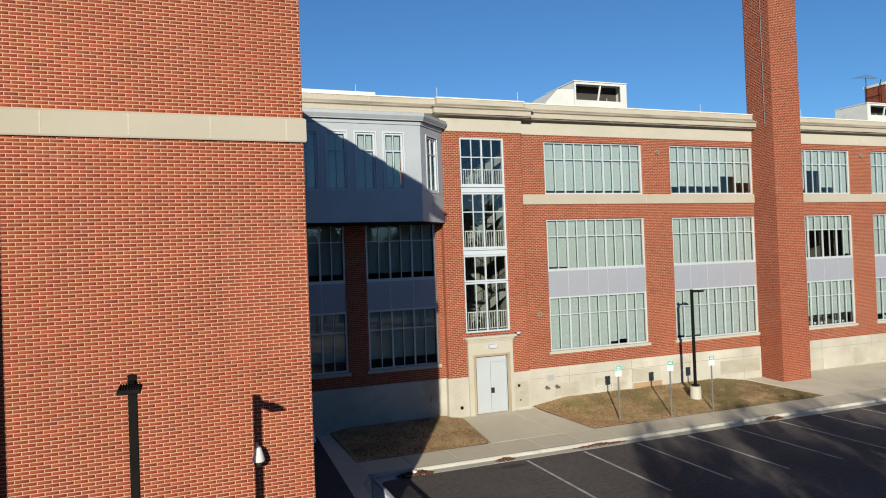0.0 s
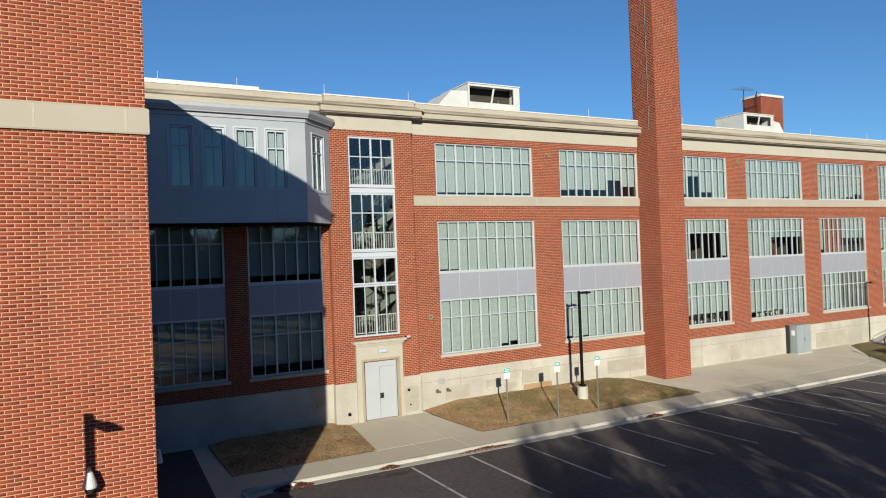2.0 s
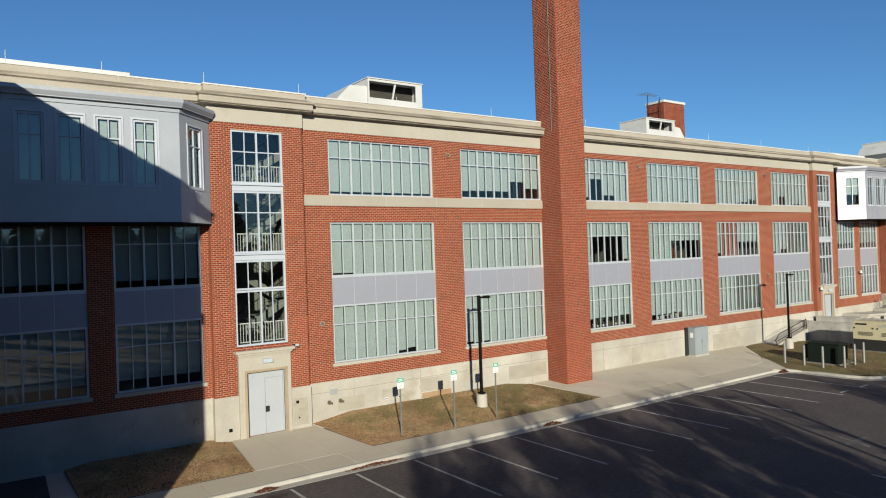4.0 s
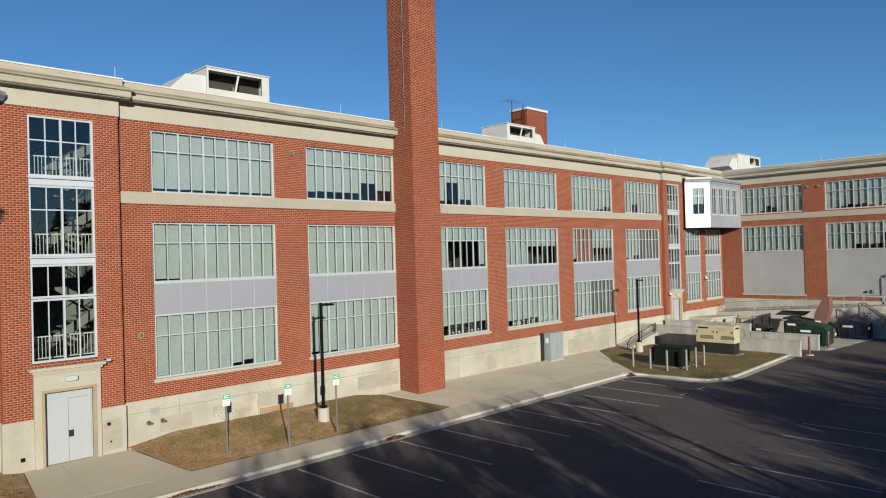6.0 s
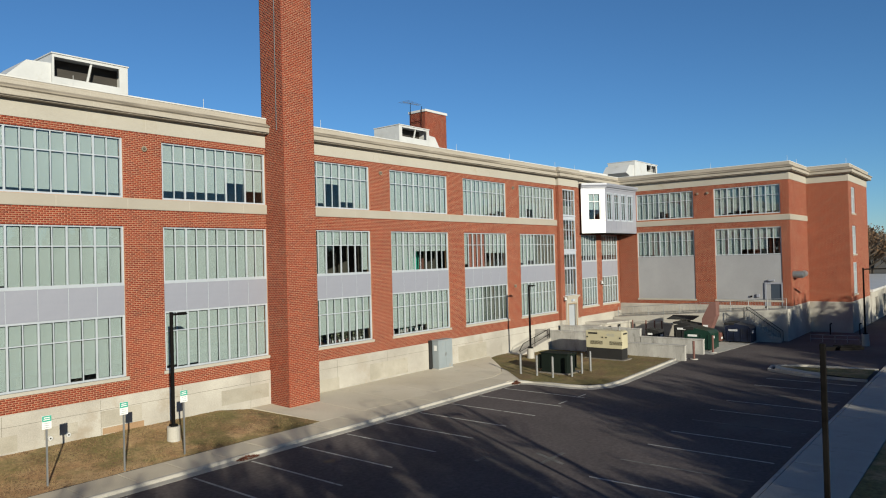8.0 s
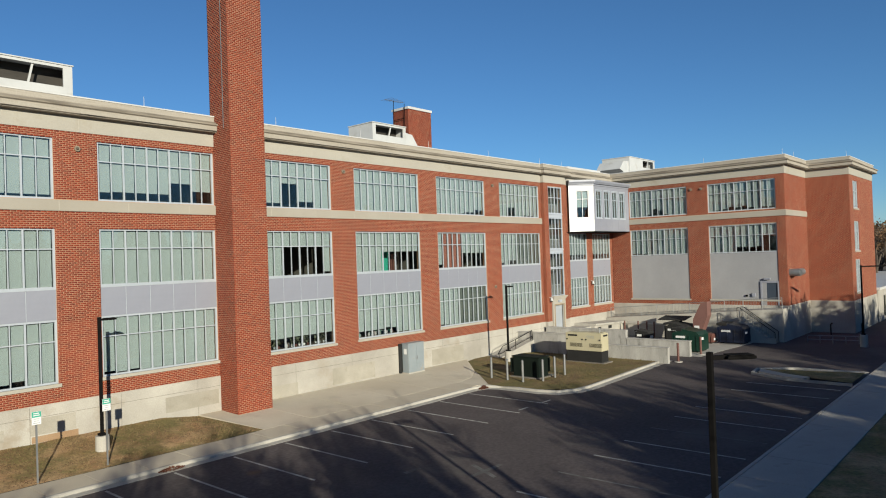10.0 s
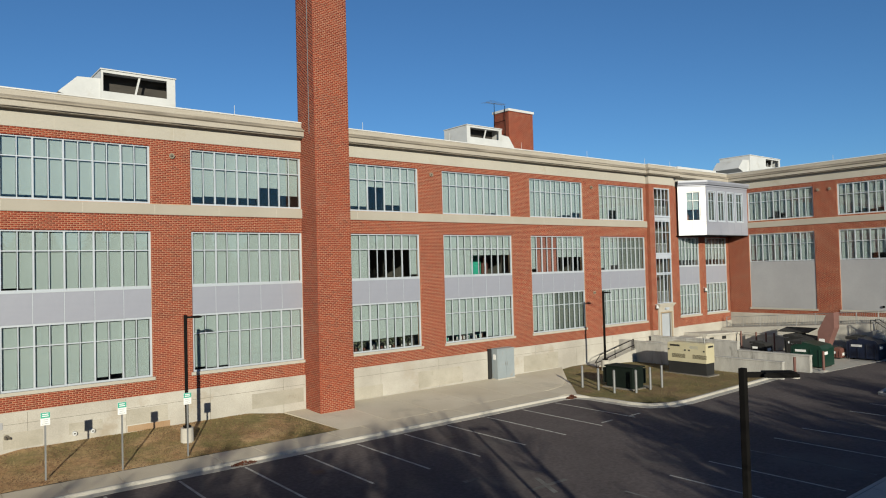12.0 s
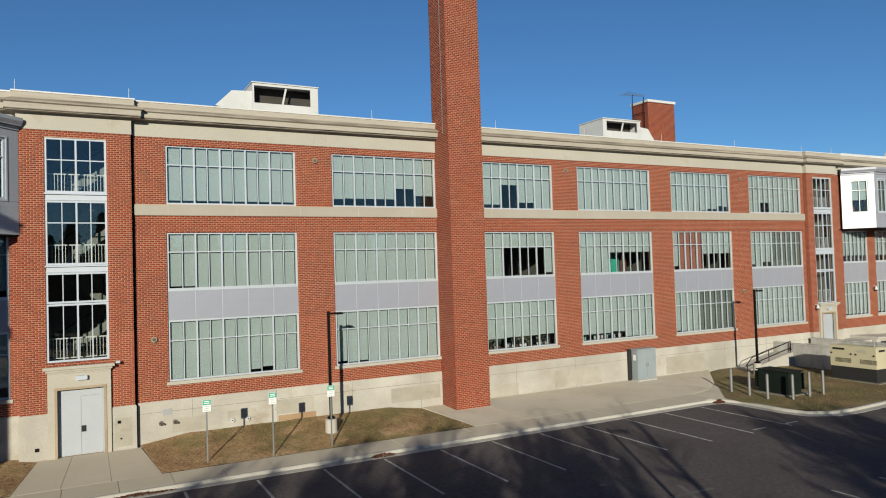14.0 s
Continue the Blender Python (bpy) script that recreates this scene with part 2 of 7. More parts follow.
def glass_material(name, tint):
    m, nodes, links, b = blank(name, 0.0)
    nodes.remove(b)
    tr = nodes.new("ShaderNodeBsdfTransparent")
    tr.inputs[0].default_value = (*tint, 1)
    gl = nodes.new("ShaderNodeBsdfGlossy")
    gl.inputs["Roughness"].default_value = 0.01
    lw = nodes.new("ShaderNodeLayerWeight")
    lw.inputs[0].default_value = 0.5
    pw = nodes.new("ShaderNodeMath")
    pw.operation = "POWER"
    pw.inputs[1].default_value = 4.0
    links.new(lw.outputs["Facing"], pw.inputs[0])
    fr = nodes.new("ShaderNodeMath")
    fr.operation = "MULTIPLY_ADD"
    fr.inputs[1].default_value = 0.85
    fr.inputs[2].default_value = 0.065
    links.new(pw.outputs[0], fr.inputs[0])
    mx = nodes.new("ShaderNodeMixShader")
    geo = nodes.new("ShaderNodeTexCoord").outputs["Object"]
    bp = nodes.new("ShaderNodeBump")
    bp.inputs["Strength"].default_value = 0.04
    bp.inputs["Distance"].default_value = 0.02
    links.new(noise_node(nodes, links, geo, 0.9, 1, 0.4), bp.inputs["Height"])
    links.new(bp.outputs[0], gl.inputs["Normal"])
    links.new(fr.outputs[0], mx.inputs[0])
    links.new(tr.outputs[0], mx.inputs[1])
    links.new(gl.outputs[0], mx.inputs[2])
    links.new(mx.outputs[0], nodes["Material Output"].inputs[0])
    return m


def turf_material(name, earth, straw, moss, moss_at):
    """Winter turf: bare earth, straw and moss in patches, broken up by fine tufts."""
    m, nodes, links, b = blank(name, 0.95)
    geo = nodes.new("ShaderNodeNewGeometry").outputs["Position"]
    tufts = noise_node(nodes, links, geo, 5.5, 7, 0.75)
    patch = noise_node(nodes, links, geo, 0.55, 5, 0.65)
    green = noise_node(nodes, links, geo, 0.33, 6, 0.7)
    pr = ramp(nodes, [(0.42, (0, 0, 0)), (0.58, (1, 1, 1))])
    links.new(patch, pr.inputs[0])
    col = mix_col(nodes, links, pr.outputs[0], earth, straw)
    sep = nodes.new("ShaderNodeSeparateXYZ")
    links.new(geo, sep.inputs[0])
    lean = nodes.new("ShaderNodeMapRange")
    lean.inputs["From Min"].default_value, lean.inputs["From Max"].default_value = 0.0, 12.0
    lean.inputs["To Min"].default_value, lean.inputs["To Max"].default_value = -0.06, 0.07
    links.new(sep.outputs[0], lean.inputs["Value"])
    add = nodes.new("ShaderNodeMath")
    links.new(green, add.inputs[0])
    links.new(lean.outputs[0], add.inputs[1])
    green = add.outputs[0]
    gr = ramp(nodes, [(moss_at - 0.06, (0, 0, 0)), (moss_at + 0.10, (0.85, 0.85, 0.85))])
    links.new(green, gr.inputs[0])
    col = mix_col(nodes, links, gr.outputs[0], col, moss)
    tr = ramp(nodes, [(0.32, (0.55, 0.52, 0.48)), (0.5, (0.98, 0.98, 0.96)), (0.7, (1.35, 1.33, 1.28))])
    links.new(tufts, tr.inputs[0])
    col = mix_col(nodes, links, 1.0, col, tr.outputs[0], "MULTIPLY")
    links.new(col, b.inputs["Base Color"])
    bp = nodes.new("ShaderNodeBump")
    bp.inputs["Strength"].default_value = 0.8
    bp.inputs["Distance"].default_value = 0.06
    links.new(tufts, bp.inputs["Height"])
    links.new(bp.outputs[0], b.inputs["Normal"])
    return m


BRICK = brick_material("fired_red_brick", "island")
BRICK_SINGLE = brick_material("fired_red_brick_single", "object")
FAR_BRICK = far_brick_material("distant_red_brick", 90)
FAR_BRICK_FRONT = far_brick_material("distant_red_brick_front", 0)
BAND_STONE = surface("smooth_limestone_band", (0.272, 0.247, 0.207), (0.312, 0.287, 0.246), 0.85, 0.3, 30, 0.1, grit=0.07)
STAINED_STONE = surface("rust_stained_limestone", (0.225, 0.165, 0.105), (0.300, 0.240, 0.165), 0.85, 0.6, 25, 0.2)
BAND_JOINT = surface("pale_stone_joint", (0.335, 0.308, 0.262), (0.375, 0.348, 0.300), 0.9, 0.5, 20, 0.1)
MORTAR = surface("tan_mortar", (0.340, 0.198, 0.122), (0.410, 0.252, 0.162), 0.95, 0.4, 60, 0.3)
LIMESTONE = surface("weathered_limestone", (0.312, 0.290, 0.250), (0.352, 0.330, 0.288), 0.85, 0.25, 25, 0.2, stain=(0.280, 0.250, 0.200), stain_scale=0.5)
CORNICE_STONE = surface("streaked_cornice_stone", (0.275, 0.245, 0.203), (0.352, 0.322, 0.278), 0.85, 0.5, 20, 0.25, stain=(0.225, 0.192, 0.150), stain_scale=0.5, stretch=(0.5, 0.5, 7))
PLINTH = surface("poured_concrete_plinth", (0.270, 0.252, 0.222), (0.405, 0.385, 0.345), 0.9, 0.3, 18, 0.25, stain=(0.270, 0.232, 0.182), stain_scale=0.4)
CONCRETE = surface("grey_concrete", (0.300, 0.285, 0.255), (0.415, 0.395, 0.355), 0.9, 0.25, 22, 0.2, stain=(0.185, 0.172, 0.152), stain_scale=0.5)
WALK = surface("pale_concrete_paving", (0.440, 0.388, 0.300), (0.530, 0.478, 0.388), 0.92, 0.2, 28, 0.2, stain=(0.345, 0.310, 0.252), stain_scale=0.3)
CONCRETE_DARK = surface("grimy_concrete_joint", (0.127, 0.1155, 0.0982), (0.1733, 0.1559, 0.1328), 0.95, 0.5, 20, 0.1)
YARD_WALL = surface("streaked_yard_concrete", (0.270, 0.262, 0.245), (0.395, 0.385, 0.362), 0.92, 0.8, 20, 0.25, stain=(0.150, 0.142, 0.130), stain_scale=0.9, stretch=(2.2, 2.2, 0.7))
PATCH_PALE = surface("pale_render_patch", (0.2426, 0.2252, 0.1848), (0.3465, 0.3234, 0.2772), 0.9, 0.5, 18, 0.2, stain=(0.1963, 0.1675, 0.127), stain_scale=0.9)
PATCH_OCHRE = surface("ochre_stained_render", (0.2426, 0.1444, 0.0751), (0.3003, 0.2079, 0.127), 0.9, 0.6, 18, 0.2)
ASPHALT = surface("worn_asphalt", (0.0745, 0.0640, 0.0640), (0.1075, 0.0930, 0.0930), 0.9, 0.12, 6, 0.35, grit=0.34, stain=(0.116, 0.106, 0.099), stain_scale=0.16)
ASPHALT.node_tree.nodes["Principled BSDF"].inputs["Specular IOR Level"].default_value = 0.12
PAINT_LINE = surface("worn_white_line_paint", (0.231, 0.2252, 0.2137), (0.4158, 0.41, 0.3869), 0.85, 1.5, 30, 0.2, stain=(0.0693, 0.0664, 0.0635), stain_scale=1.8)
PAINT_FADED = surface("faded_line_paint", (0.0577, 0.0566, 0.0549), (0.1733, 0.1675, 0.1617), 0.9, 1.2, 30, 0.2, stain=(0.0404, 0.0393, 0.0381), stain_scale=1.2)
GRASS = turf_material("dry_winter_turf", (0.320, 0.185, 0.090), (0.390, 0.262, 0.135), (0.108, 0.104, 0.024), 0.50)
GRASS_MOSS = turf_material("mossy_island_turf", (0.150, 0.092, 0.042), (0.205, 0.145, 0.060), (0.112, 0.100, 0.024), 0.55)
FIELD = surface("winter_field", (0.0693, 0.052, 0.0289), (0.1155, 0.0866, 0.0462), 0.95, 0.02, 0.7, 0.3)
ALU = surface("pale_grey_window_aluminium", (0.320, 0.355, 0.415), (0.365, 0.400, 0.460), 0.4, 0.6, 30, 0.0)
SASH = surface("satin_anodised_sash", (0.365, 0.400, 0.445), (0.415, 0.450, 0.495), 0.42, 0.6, 30, 0.0, metal=0.2)
PANEL = surface("satin_grey_metal_panel", (0.222, 0.232, 0.280), (0.250, 0.261, 0.308), 0.5, 0.5, 6, 0.0, metal=0.1)
INFILL = surface("pale_grey_infill_panel", (0.255, 0.258, 0.272), (0.300, 0.303, 0.318), 0.42, 0.35, 6, 0.0, metal=0.1)
BAY_METAL = surface("blue_grey_bay_cladding", (0.268, 0.290, 0.330), (0.305, 0.328, 0.370), 0.45, 0.6, 8, 0.03, metal=0.1)
BAY_FRAME = surface("cool_white_bay_frame", (0.335, 0.365, 0.42), (0.375, 0.405, 0.465), 0.5, 0.6, 8, 0.03)
BAY_WHITE = surface("white_bay_cladding", (0.60, 0.60, 0.595), (0.66, 0.66, 0.655), 0.5, 0.6, 8, 0.03)
WHITE_METAL = surface("white_painted_metal", (0.40, 0.405, 0.405), (0.47, 0.475, 0.475), 0.5, 0.6, 10, 0.05, stain=(0.345, 0.335, 0.31), stain_scale=0.8)
COPING = surface("white_roof_coping", (0.44, 0.44, 0.435), (0.52, 0.52, 0.515), 0.5, 0.6, 10, 0.03)
LENS = surface("dull_lamp_lens", (0.02, 0.02, 0.021), (0.03, 0.03, 0.032), 0.3, 1.0, 30, 0.0)
DARK_METAL = surface("dark_bronze_paint", (0.0046, 0.0043, 0.0043), (0.0085, 0.0080, 0.0078), 0.85, 1.0, 30, 0.05)
DARK_METAL.node_tree.nodes["Principled BSDF"].inputs["Specular IOR Level"].default_value = 0.06
BLACK = surface("black_soot_paint", (0.0058, 0.0058, 0.0058), (0.0104, 0.0104, 0.0104), 0.85, 1.0, 30, 0.05)
GALV = surface("galvanised_steel", (0.2079, 0.2137, 0.2195), (0.2888, 0.2945, 0.3003), 0.45, 1.2, 25, 0.05, metal=0.6)
SHADE = surface("pale_green_roller_shade", (0.262, 0.300, 0.304), (0.300, 0.340, 0.346), 0.9, 0.5, 40, 0.05)
SHADE_DIM = surface("dark_screen_shade", (0.0866, 0.101, 0.0924), (0.1213, 0.1357, 0.127), 0.9, 0.5, 40, 0.05)
CURTAIN = surface("faded_red_curtain", (0.2079, 0.0751, 0.0577), (0.2599, 0.104, 0.0809), 0.9, 0.9, 20, 0.2)
DOOR_PAINT = surface("pale_grey_door_paint", (0.2888, 0.3119, 0.3465), (0.3234, 0.3465, 0.3811), 0.45, 0.5, 10, 0.03)
# room and stairwell colours are darkened so the interiors look unlit
ROOM = surface("darkened_room_plaster", (0.0751, 0.0693, 0.0607), (0.0982, 0.0895, 0.078), 0.9, 0.5, 10, 0.05)
STAIR_WALL = surface("darkened_stairwell_plaster", (0.115, 0.120, 0.108), (0.150, 0.155, 0.140), 0.9, 0.5, 10, 0.05)
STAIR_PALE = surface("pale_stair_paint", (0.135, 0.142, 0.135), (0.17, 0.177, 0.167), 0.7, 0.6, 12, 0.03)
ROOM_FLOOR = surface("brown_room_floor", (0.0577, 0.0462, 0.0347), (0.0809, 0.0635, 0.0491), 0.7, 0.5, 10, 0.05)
ROOF = surface("pale_roof_membrane", (0.2888, 0.2888, 0.283), (0.358, 0.358, 0.3465), 0.8, 0.2, 8, 0.1)
GLASS = glass_material("green_tinted_glass", (0.86, 0.90, 0.89))
CREAM = surface("cream_enclosure_paint", (0.3811, 0.3465, 0.231), (0.4158, 0.3811, 0.2656), 0.45, 0.6, 12, 0.03)
GREEN_BOX = surface("dark_green_enamel", (0.004, 0.0075, 0.0058), (0.0069, 0.0121, 0.0092), 0.8, 0.8, 14, 0.05)
GREEN_BOX.node_tree.nodes["Principled BSDF"].inputs["Specular IOR Level"].default_value = 0.15
DUMP_GREEN = surface("scuffed_green_dumpster_paint", (0.0034, 0.0208, 0.0133), (0.0064, 0.0317, 0.0208), 0.45, 0.8, 10, 0.1, stain=(0.0289, 0.0289, 0.0231), stain_scale=1.6)
DUMP_BLUE = surface("scuffed_blue_dumpster_paint", (0.004, 0.0075, 0.022), (0.0069, 0.0127, 0.0347), 0.45, 0.8, 10, 0.1, stain=(0.0289, 0.0289, 0.0289), stain_scale=1.6)
RUST_RED = surface("faded_red_steel", (0.085, 0.034, 0.027), (0.125, 0.052, 0.041), 0.6, 0.8, 10, 0.1)
CHUTE_RED = surface("faded_pink_red_steel", (0.130, 0.064, 0.054), (0.170, 0.086, 0.074), 0.6, 0.8, 10, 0.1, stain=(0.10, 0.055, 0.045), stain_scale=1.4)
CABINET = surface("blue_grey_cabinet_paint", (0.185, 0.215, 0.235), (0.235, 0.268, 0.288), 0.5, 0.6, 10, 0.05, stain=(0.2426, 0.2195, 0.1963), stain_scale=1.3)
SIGN_WHITE = surface("white_sign_sheet", (0.56, 0.565, 0.565), (0.62, 0.625, 0.625), 0.5, 1, 20, 0)
SIGN_GREEN = surface("green_sign_ink", (0.030, 0.270, 0.195), (0.040, 0.310, 0.225), 0.5, 1, 20, 0)
BRASS = surface("tarnished_brass", (0.070, 0.060, 0.048), (0.115, 0.098, 0.078), 0.5, 1.0, 20, 0.1)
HORN_TAN = surface("weathered_tan_horn_paint", (0.17, 0.14, 0.10), (0.24, 0.20, 0.15), 0.7, 2.0, 20, 0.1)
BARK = surface("grey_brown_bark", (0.0491, 0.0376, 0.0289), (0.0809, 0.0635, 0.0491), 0.95, 1.2, 12, 0.5)
OIL = surface("oil_damp_film", (0.0092, 0.0086, 0.0086), (0.0197, 0.0185, 0.0173), 0.6, 2.0, 20, 0.1)
PALE_LEAF = surface("pale_variegated_leaf", (0.1155, 0.1502, 0.0809), (0.3176, 0.3349, 0.2426), 0.7, 8, 30, 0.1)
PINE = surface("dark_pine_needles", (0.0127, 0.0197, 0.0081), (0.0289, 0.0393, 0.0162), 0.9, 0.8, 12, 0.3)
LEAF_LITTER = surface("red_brown_leaf_litter", (0.0751, 0.0203, 0.0104), (0.1155, 0.0376, 0.0173), 0.9, 3, 25, 0.5)
LEAF_DRY = surface("dry_brown_leaf", (0.075, 0.038, 0.018), (0.175, 0.105, 0.052), 0.9, 6, 30, 0.2)
GRASS_BLADE = surface("straw_grass_blade", (0.1848, 0.127, 0.052), (0.3234, 0.2368, 0.1155), 0.9, 2, 30, 0.0)
GRASS_GREEN = surface("mossy_grass_blade", (0.075, 0.066, 0.018), (0.145, 0.110, 0.040), 0.9, 2, 30, 0.0)
CORNICE_DARK = surface("soot_streaked_stone", (0.135, 0.115, 0.090), (0.300, 0.262, 0.212), 0.9, 0.7, 20, 0.2, stretch=(0.4, 0.4, 3), spread=0.12)
CORNICE_SOOT_SHADE = surface("sooty_shadow_stone_edge", (0.026, 0.022, 0.0185), (0.1502, 0.127, 0.101), 0.9, 0.9, 20, 0.2, stretch=(0.6, 0.6, 3), spread=0.09)
COIL = surface("dusty_coil_fins", (0.0203, 0.0179, 0.0156), (0.0376, 0.0329, 0.0277), 0.8, 1.2, 20, 0.1, stretch=(1, 1, 4))
STEEL_BLUE = surface("slate_blue_door_paint", (0.030, 0.042, 0.062), (0.044, 0.058, 0.080), 0.5, 0.6, 12, 0.03)

# ---- building: plan ----
OUTLINE = [(-22.85, -20.8), (-22.85, -17.24), (-15.44, -17.24), (-15.44, 0), (-5.85, 0), (-5.85, -0.29), (-1.46, -0.29), (-1.46, 0), (45.3, 0), (45.3, -0.29), (48.85, -0.29), (48.85, 0), (58.0, 0), (58.0, -16.25), (64.8, -16.25), (64.8, -19.8), (75.6, -19.8), (75.6, 18), (-33.5, 18), (-33.5, -20.8)]
Z_PLINTH, Z_BAND0, Z_BAND1, Z_FRIEZE, Z_SOFFIT, Z_TOP = 2.0, 10.45, 10.95, 14.06, 14.71, 15.67
FACES = [Face(OUTLINE[i], OUTLINE[(i + 1) % len(OUTLINE)]) for i in range(len(OUTLINE))]
F_LOUT, F_LWING, F_LIN, F_LBAY, F_PAVL_RET, F_PAVL, F_PAVL_RET2, F_MAIN, F_PAVR_RET, F_PAVR, F_PAVR_RET2, F_RBAY, F_RIN, F_RSTEP, F_ROUT, F_REND, F_EAST, F_NORTH, F_WEST, F_LEND = FACES

LOW, SPAN, MID, TOP3 = (2.82, 5.62), (5.62, 6.95), (6.95, 9.68), (10.97, 13.74)
MAIN_BAYS = [(0.0, 6.1, 10), (8.0, 13.95, 10), (17.0, 21.9, 8), (23.8, 29.78, 10), (31.65, 37.3, 10), (39.25, 44.95, 10)]
LBAY_WINS = [(-14.1, -10.68, 6), (-9.68, -6.2, 6)]
RBAY_WINS = [(49.8, 53.0, 6), (54.0, 57.6, 6)]
RIN_WINS = [(2.0, 7.75, 10), (9.7, 15.5, 10)]
STAIR_L, STAIR_R, STAIR_Z = (-4.85, -2.46), (46.0, 48.25), (4.08, 13.76)
DOOR_L, DOOR_R = (-4.48, -2.70, 0.1, 2.95), (46.3, 47.75, 1.25, 3.35)
END_WINS = [(1.5, 3.6)]

holes = {f: [] for f in FACES}
for x0, x1, n in MAIN_BAYS:
    u = x0 - F_MAIN.p0.x
    holes[F_MAIN] += [(u, u + x1 - x0, LOW[0], MID[1]), (u, u + x1 - x0, *TOP3)]
for f, wins in ((F_LBAY, LBAY_WINS), (F_RBAY, RBAY_WINS)):
    for x0, x1, n in wins:
        holes[f].append((x0 - f.p0.x, x1 - f.p0.x, LOW[0] - 0.1, MID[1]))
for f, st, dr in ((F_PAVL, STAIR_L, DOOR_L), (F_PAVR, STAIR_R, DOOR_R)):
    holes[f] += [(st[0] - f.p0.x, st[1] - f.p0.x, *STAIR_Z), (dr[0] - f.p0.x, dr[1] - f.p0.x, dr[2], dr[3])]
for u0, u1, n in RIN_WINS:
    holes[F_RIN] += [(u0, u1, 3.25, 9.88), (u0, u1, 11.1, 13.7)]
for u0, u1 in END_WINS:
    holes[F_REND] += [(u0, u1, 3.4, 6.4), (u0, u1, 7.2, 9.9), (u0, u1, 11.1, 13.6)]

WALL_NAMES = {F_LOUT: "wall_left_wing_return", F_LWING: "wall_left_wing_front", F_LIN: "wall_left_wing_inner", F_LBAY: "wall_left_recess", F_PAVL: "wall_left_stair_tower", F_MAIN: "wall_main", F_PAVR: "wall_right_stair_tower", F_RBAY: "wall_right_recess", F_RIN: "wall_right_wing_inner", F_RSTEP: "wall_right_wing_step", F_ROUT: "wall_right_wing_return", F_REND: "wall_right_wing_end"}
NEAR = (F_LWING, F_MAIN, F_PAVL, F_LBAY, F_PAVR, F_RBAY, F_RIN, F_RSTEP)
walls = {}
for i, f in enumerate(FACES):
    near = f in NEAR
    mat = MORTAR if near else (FAR_BRICK if abs(f.along.y) > 0.5 else FAR_BRICK_FRONT)
    d0 = -0.003 if near else 0.0
    vs, fs = slab(f, 0, f.length, -0.6, 15.3, holes[f], d0, -0.36, False)
    ob = link_mesh(WALL_NAMES.get(f, "wall_side"), vs, fs, mat)
    setting(ob, "red brick wall in running bond with pale mortar" if near else "red brick school wall further off", "wall")
    walls[f] = ob

# plinth, band, frieze, cornice, coping

def plinth_run(path, name, z1=Z_PLINTH):
    ob = sweep(name, path, [(-0.003, -0.6), (0.05, -0.6), (0.05, z1 - 0.04), (0.012, z1), (-0.003, z1)], PLINTH)
    return setting(ob, "stained pale concrete base course under the brick", "plinth")


plinth_run([(-22.85, -20.8), (-22.85, -17.24), (-15.44, -17.24), (-15.44, 0), (-5.85, 0), (-5.85, -0.29), (DOOR_L[0] - 0.36, -0.29)], "plinth")
plinth_run([(DOOR_L[1] + 0.28, -0.29), (-1.46, -0.29), (-1.46, 0), (13.99, 0)], "plinth")
plinth_run([(16.03, 0), (45.3, 0), (45.3, -0.29), (DOOR_R[0] - 0.3, -0.29)], "plinth")
plinth_run([(DOOR_R[1] + 0.3, -0.29), (48.85, -0.29), (48.85, 0), (58, 0)], "plinth")
plinth_run([(58, 0), (58, -16.25), (64.8, -16.25), (64.8, -19.8), (75.6, -19.8)], "plinth", 2.75)
band_profile = [(-0.004, Z_BAND0), (0.05, Z_BAND0), (0.06, Z_BAND0 + 0.03), (0.06, Z_BAND1 - 0.03), (0.03, Z_BAND1), (-0.004, Z_BAND1)]
for path in ([(-1.455, 0), (13.99, 0)], [(16.03, 0), (45.295, 0)], [(58, 0), (58, -16.25), (64.8, -16.25)]):
    setting(sweep("trim", path, band_profile, BAND_STONE), "pale limestone string course on the brick wall", "stone band")
wing_band = [(d, z - 0.08) for d, z in band_profile]
setting(sweep("trim", [(-22.85, -17.24), (-15.44, -17.24), (-15.44, 0)], wing_band, BAND_STONE), "smooth limestone string course round the brick wing", "stone band")
frieze = sweep("trim", OUTLINE, [(-0.002, Z_FRIEZE), (0.03, Z_FRIEZE), (0.03, Z_SOFFIT), (-0.002, Z_SOFFIT)], LIMESTONE, True)
setting(frieze, "cream limestone frieze under the cornice", "frieze")
cornice = sweep("trim", OUTLINE, [(-0.36, Z_SOFFIT), (0.06, Z_SOFFIT), (0.10, 14.78), (0.38, 14.78), (0.38, 14.81), (0.42, 14.83), (0.42, 15.08), (0.46, 15.10), (0.50, 15.13), (0.50, 15.19), (0.36, 15.23), (0.30, 15.28), (0.16, 15.31), (0.16, Z_TOP - 0.06), (-0.36, Z_TOP - 0.06)], CORNICE_STONE, True)
setting(cornice, "weathered stone cornice with dark drip streaks", "cornice")
drip = sweep("trim", OUTLINE, [(0.155, 15.285), (0.362, 15.232), (0.502, 15.19), (0.502, 15.12), (0.51, 15.12), (0.512, 15.20), (0.368, 15.245), (0.163, 15.36)], CORNICE_DARK, True)
setting(drip, "soot-streaked drip moulding of the cornice", "cornice moulding")
# black strip paints in the overhang's shadow line together with the soot
soot = sweep("trim", OUTLINE, [(0.375, 14.79), (0.427, 14.822), (0.427, 14.85), (0.421, 14.855)], CORNICE_SOOT_SHADE, True)
setting(soot, "lower edge of the cornice, black with soot and painted shadow", "cornice moulding")
coping = sweep("trim", OUTLINE, [(-0.40, Z_TOP - 0.06), (0.19, Z_TOP - 0.06), (0.19, Z_TOP), (-0.40, Z_TOP)], COPING, True)
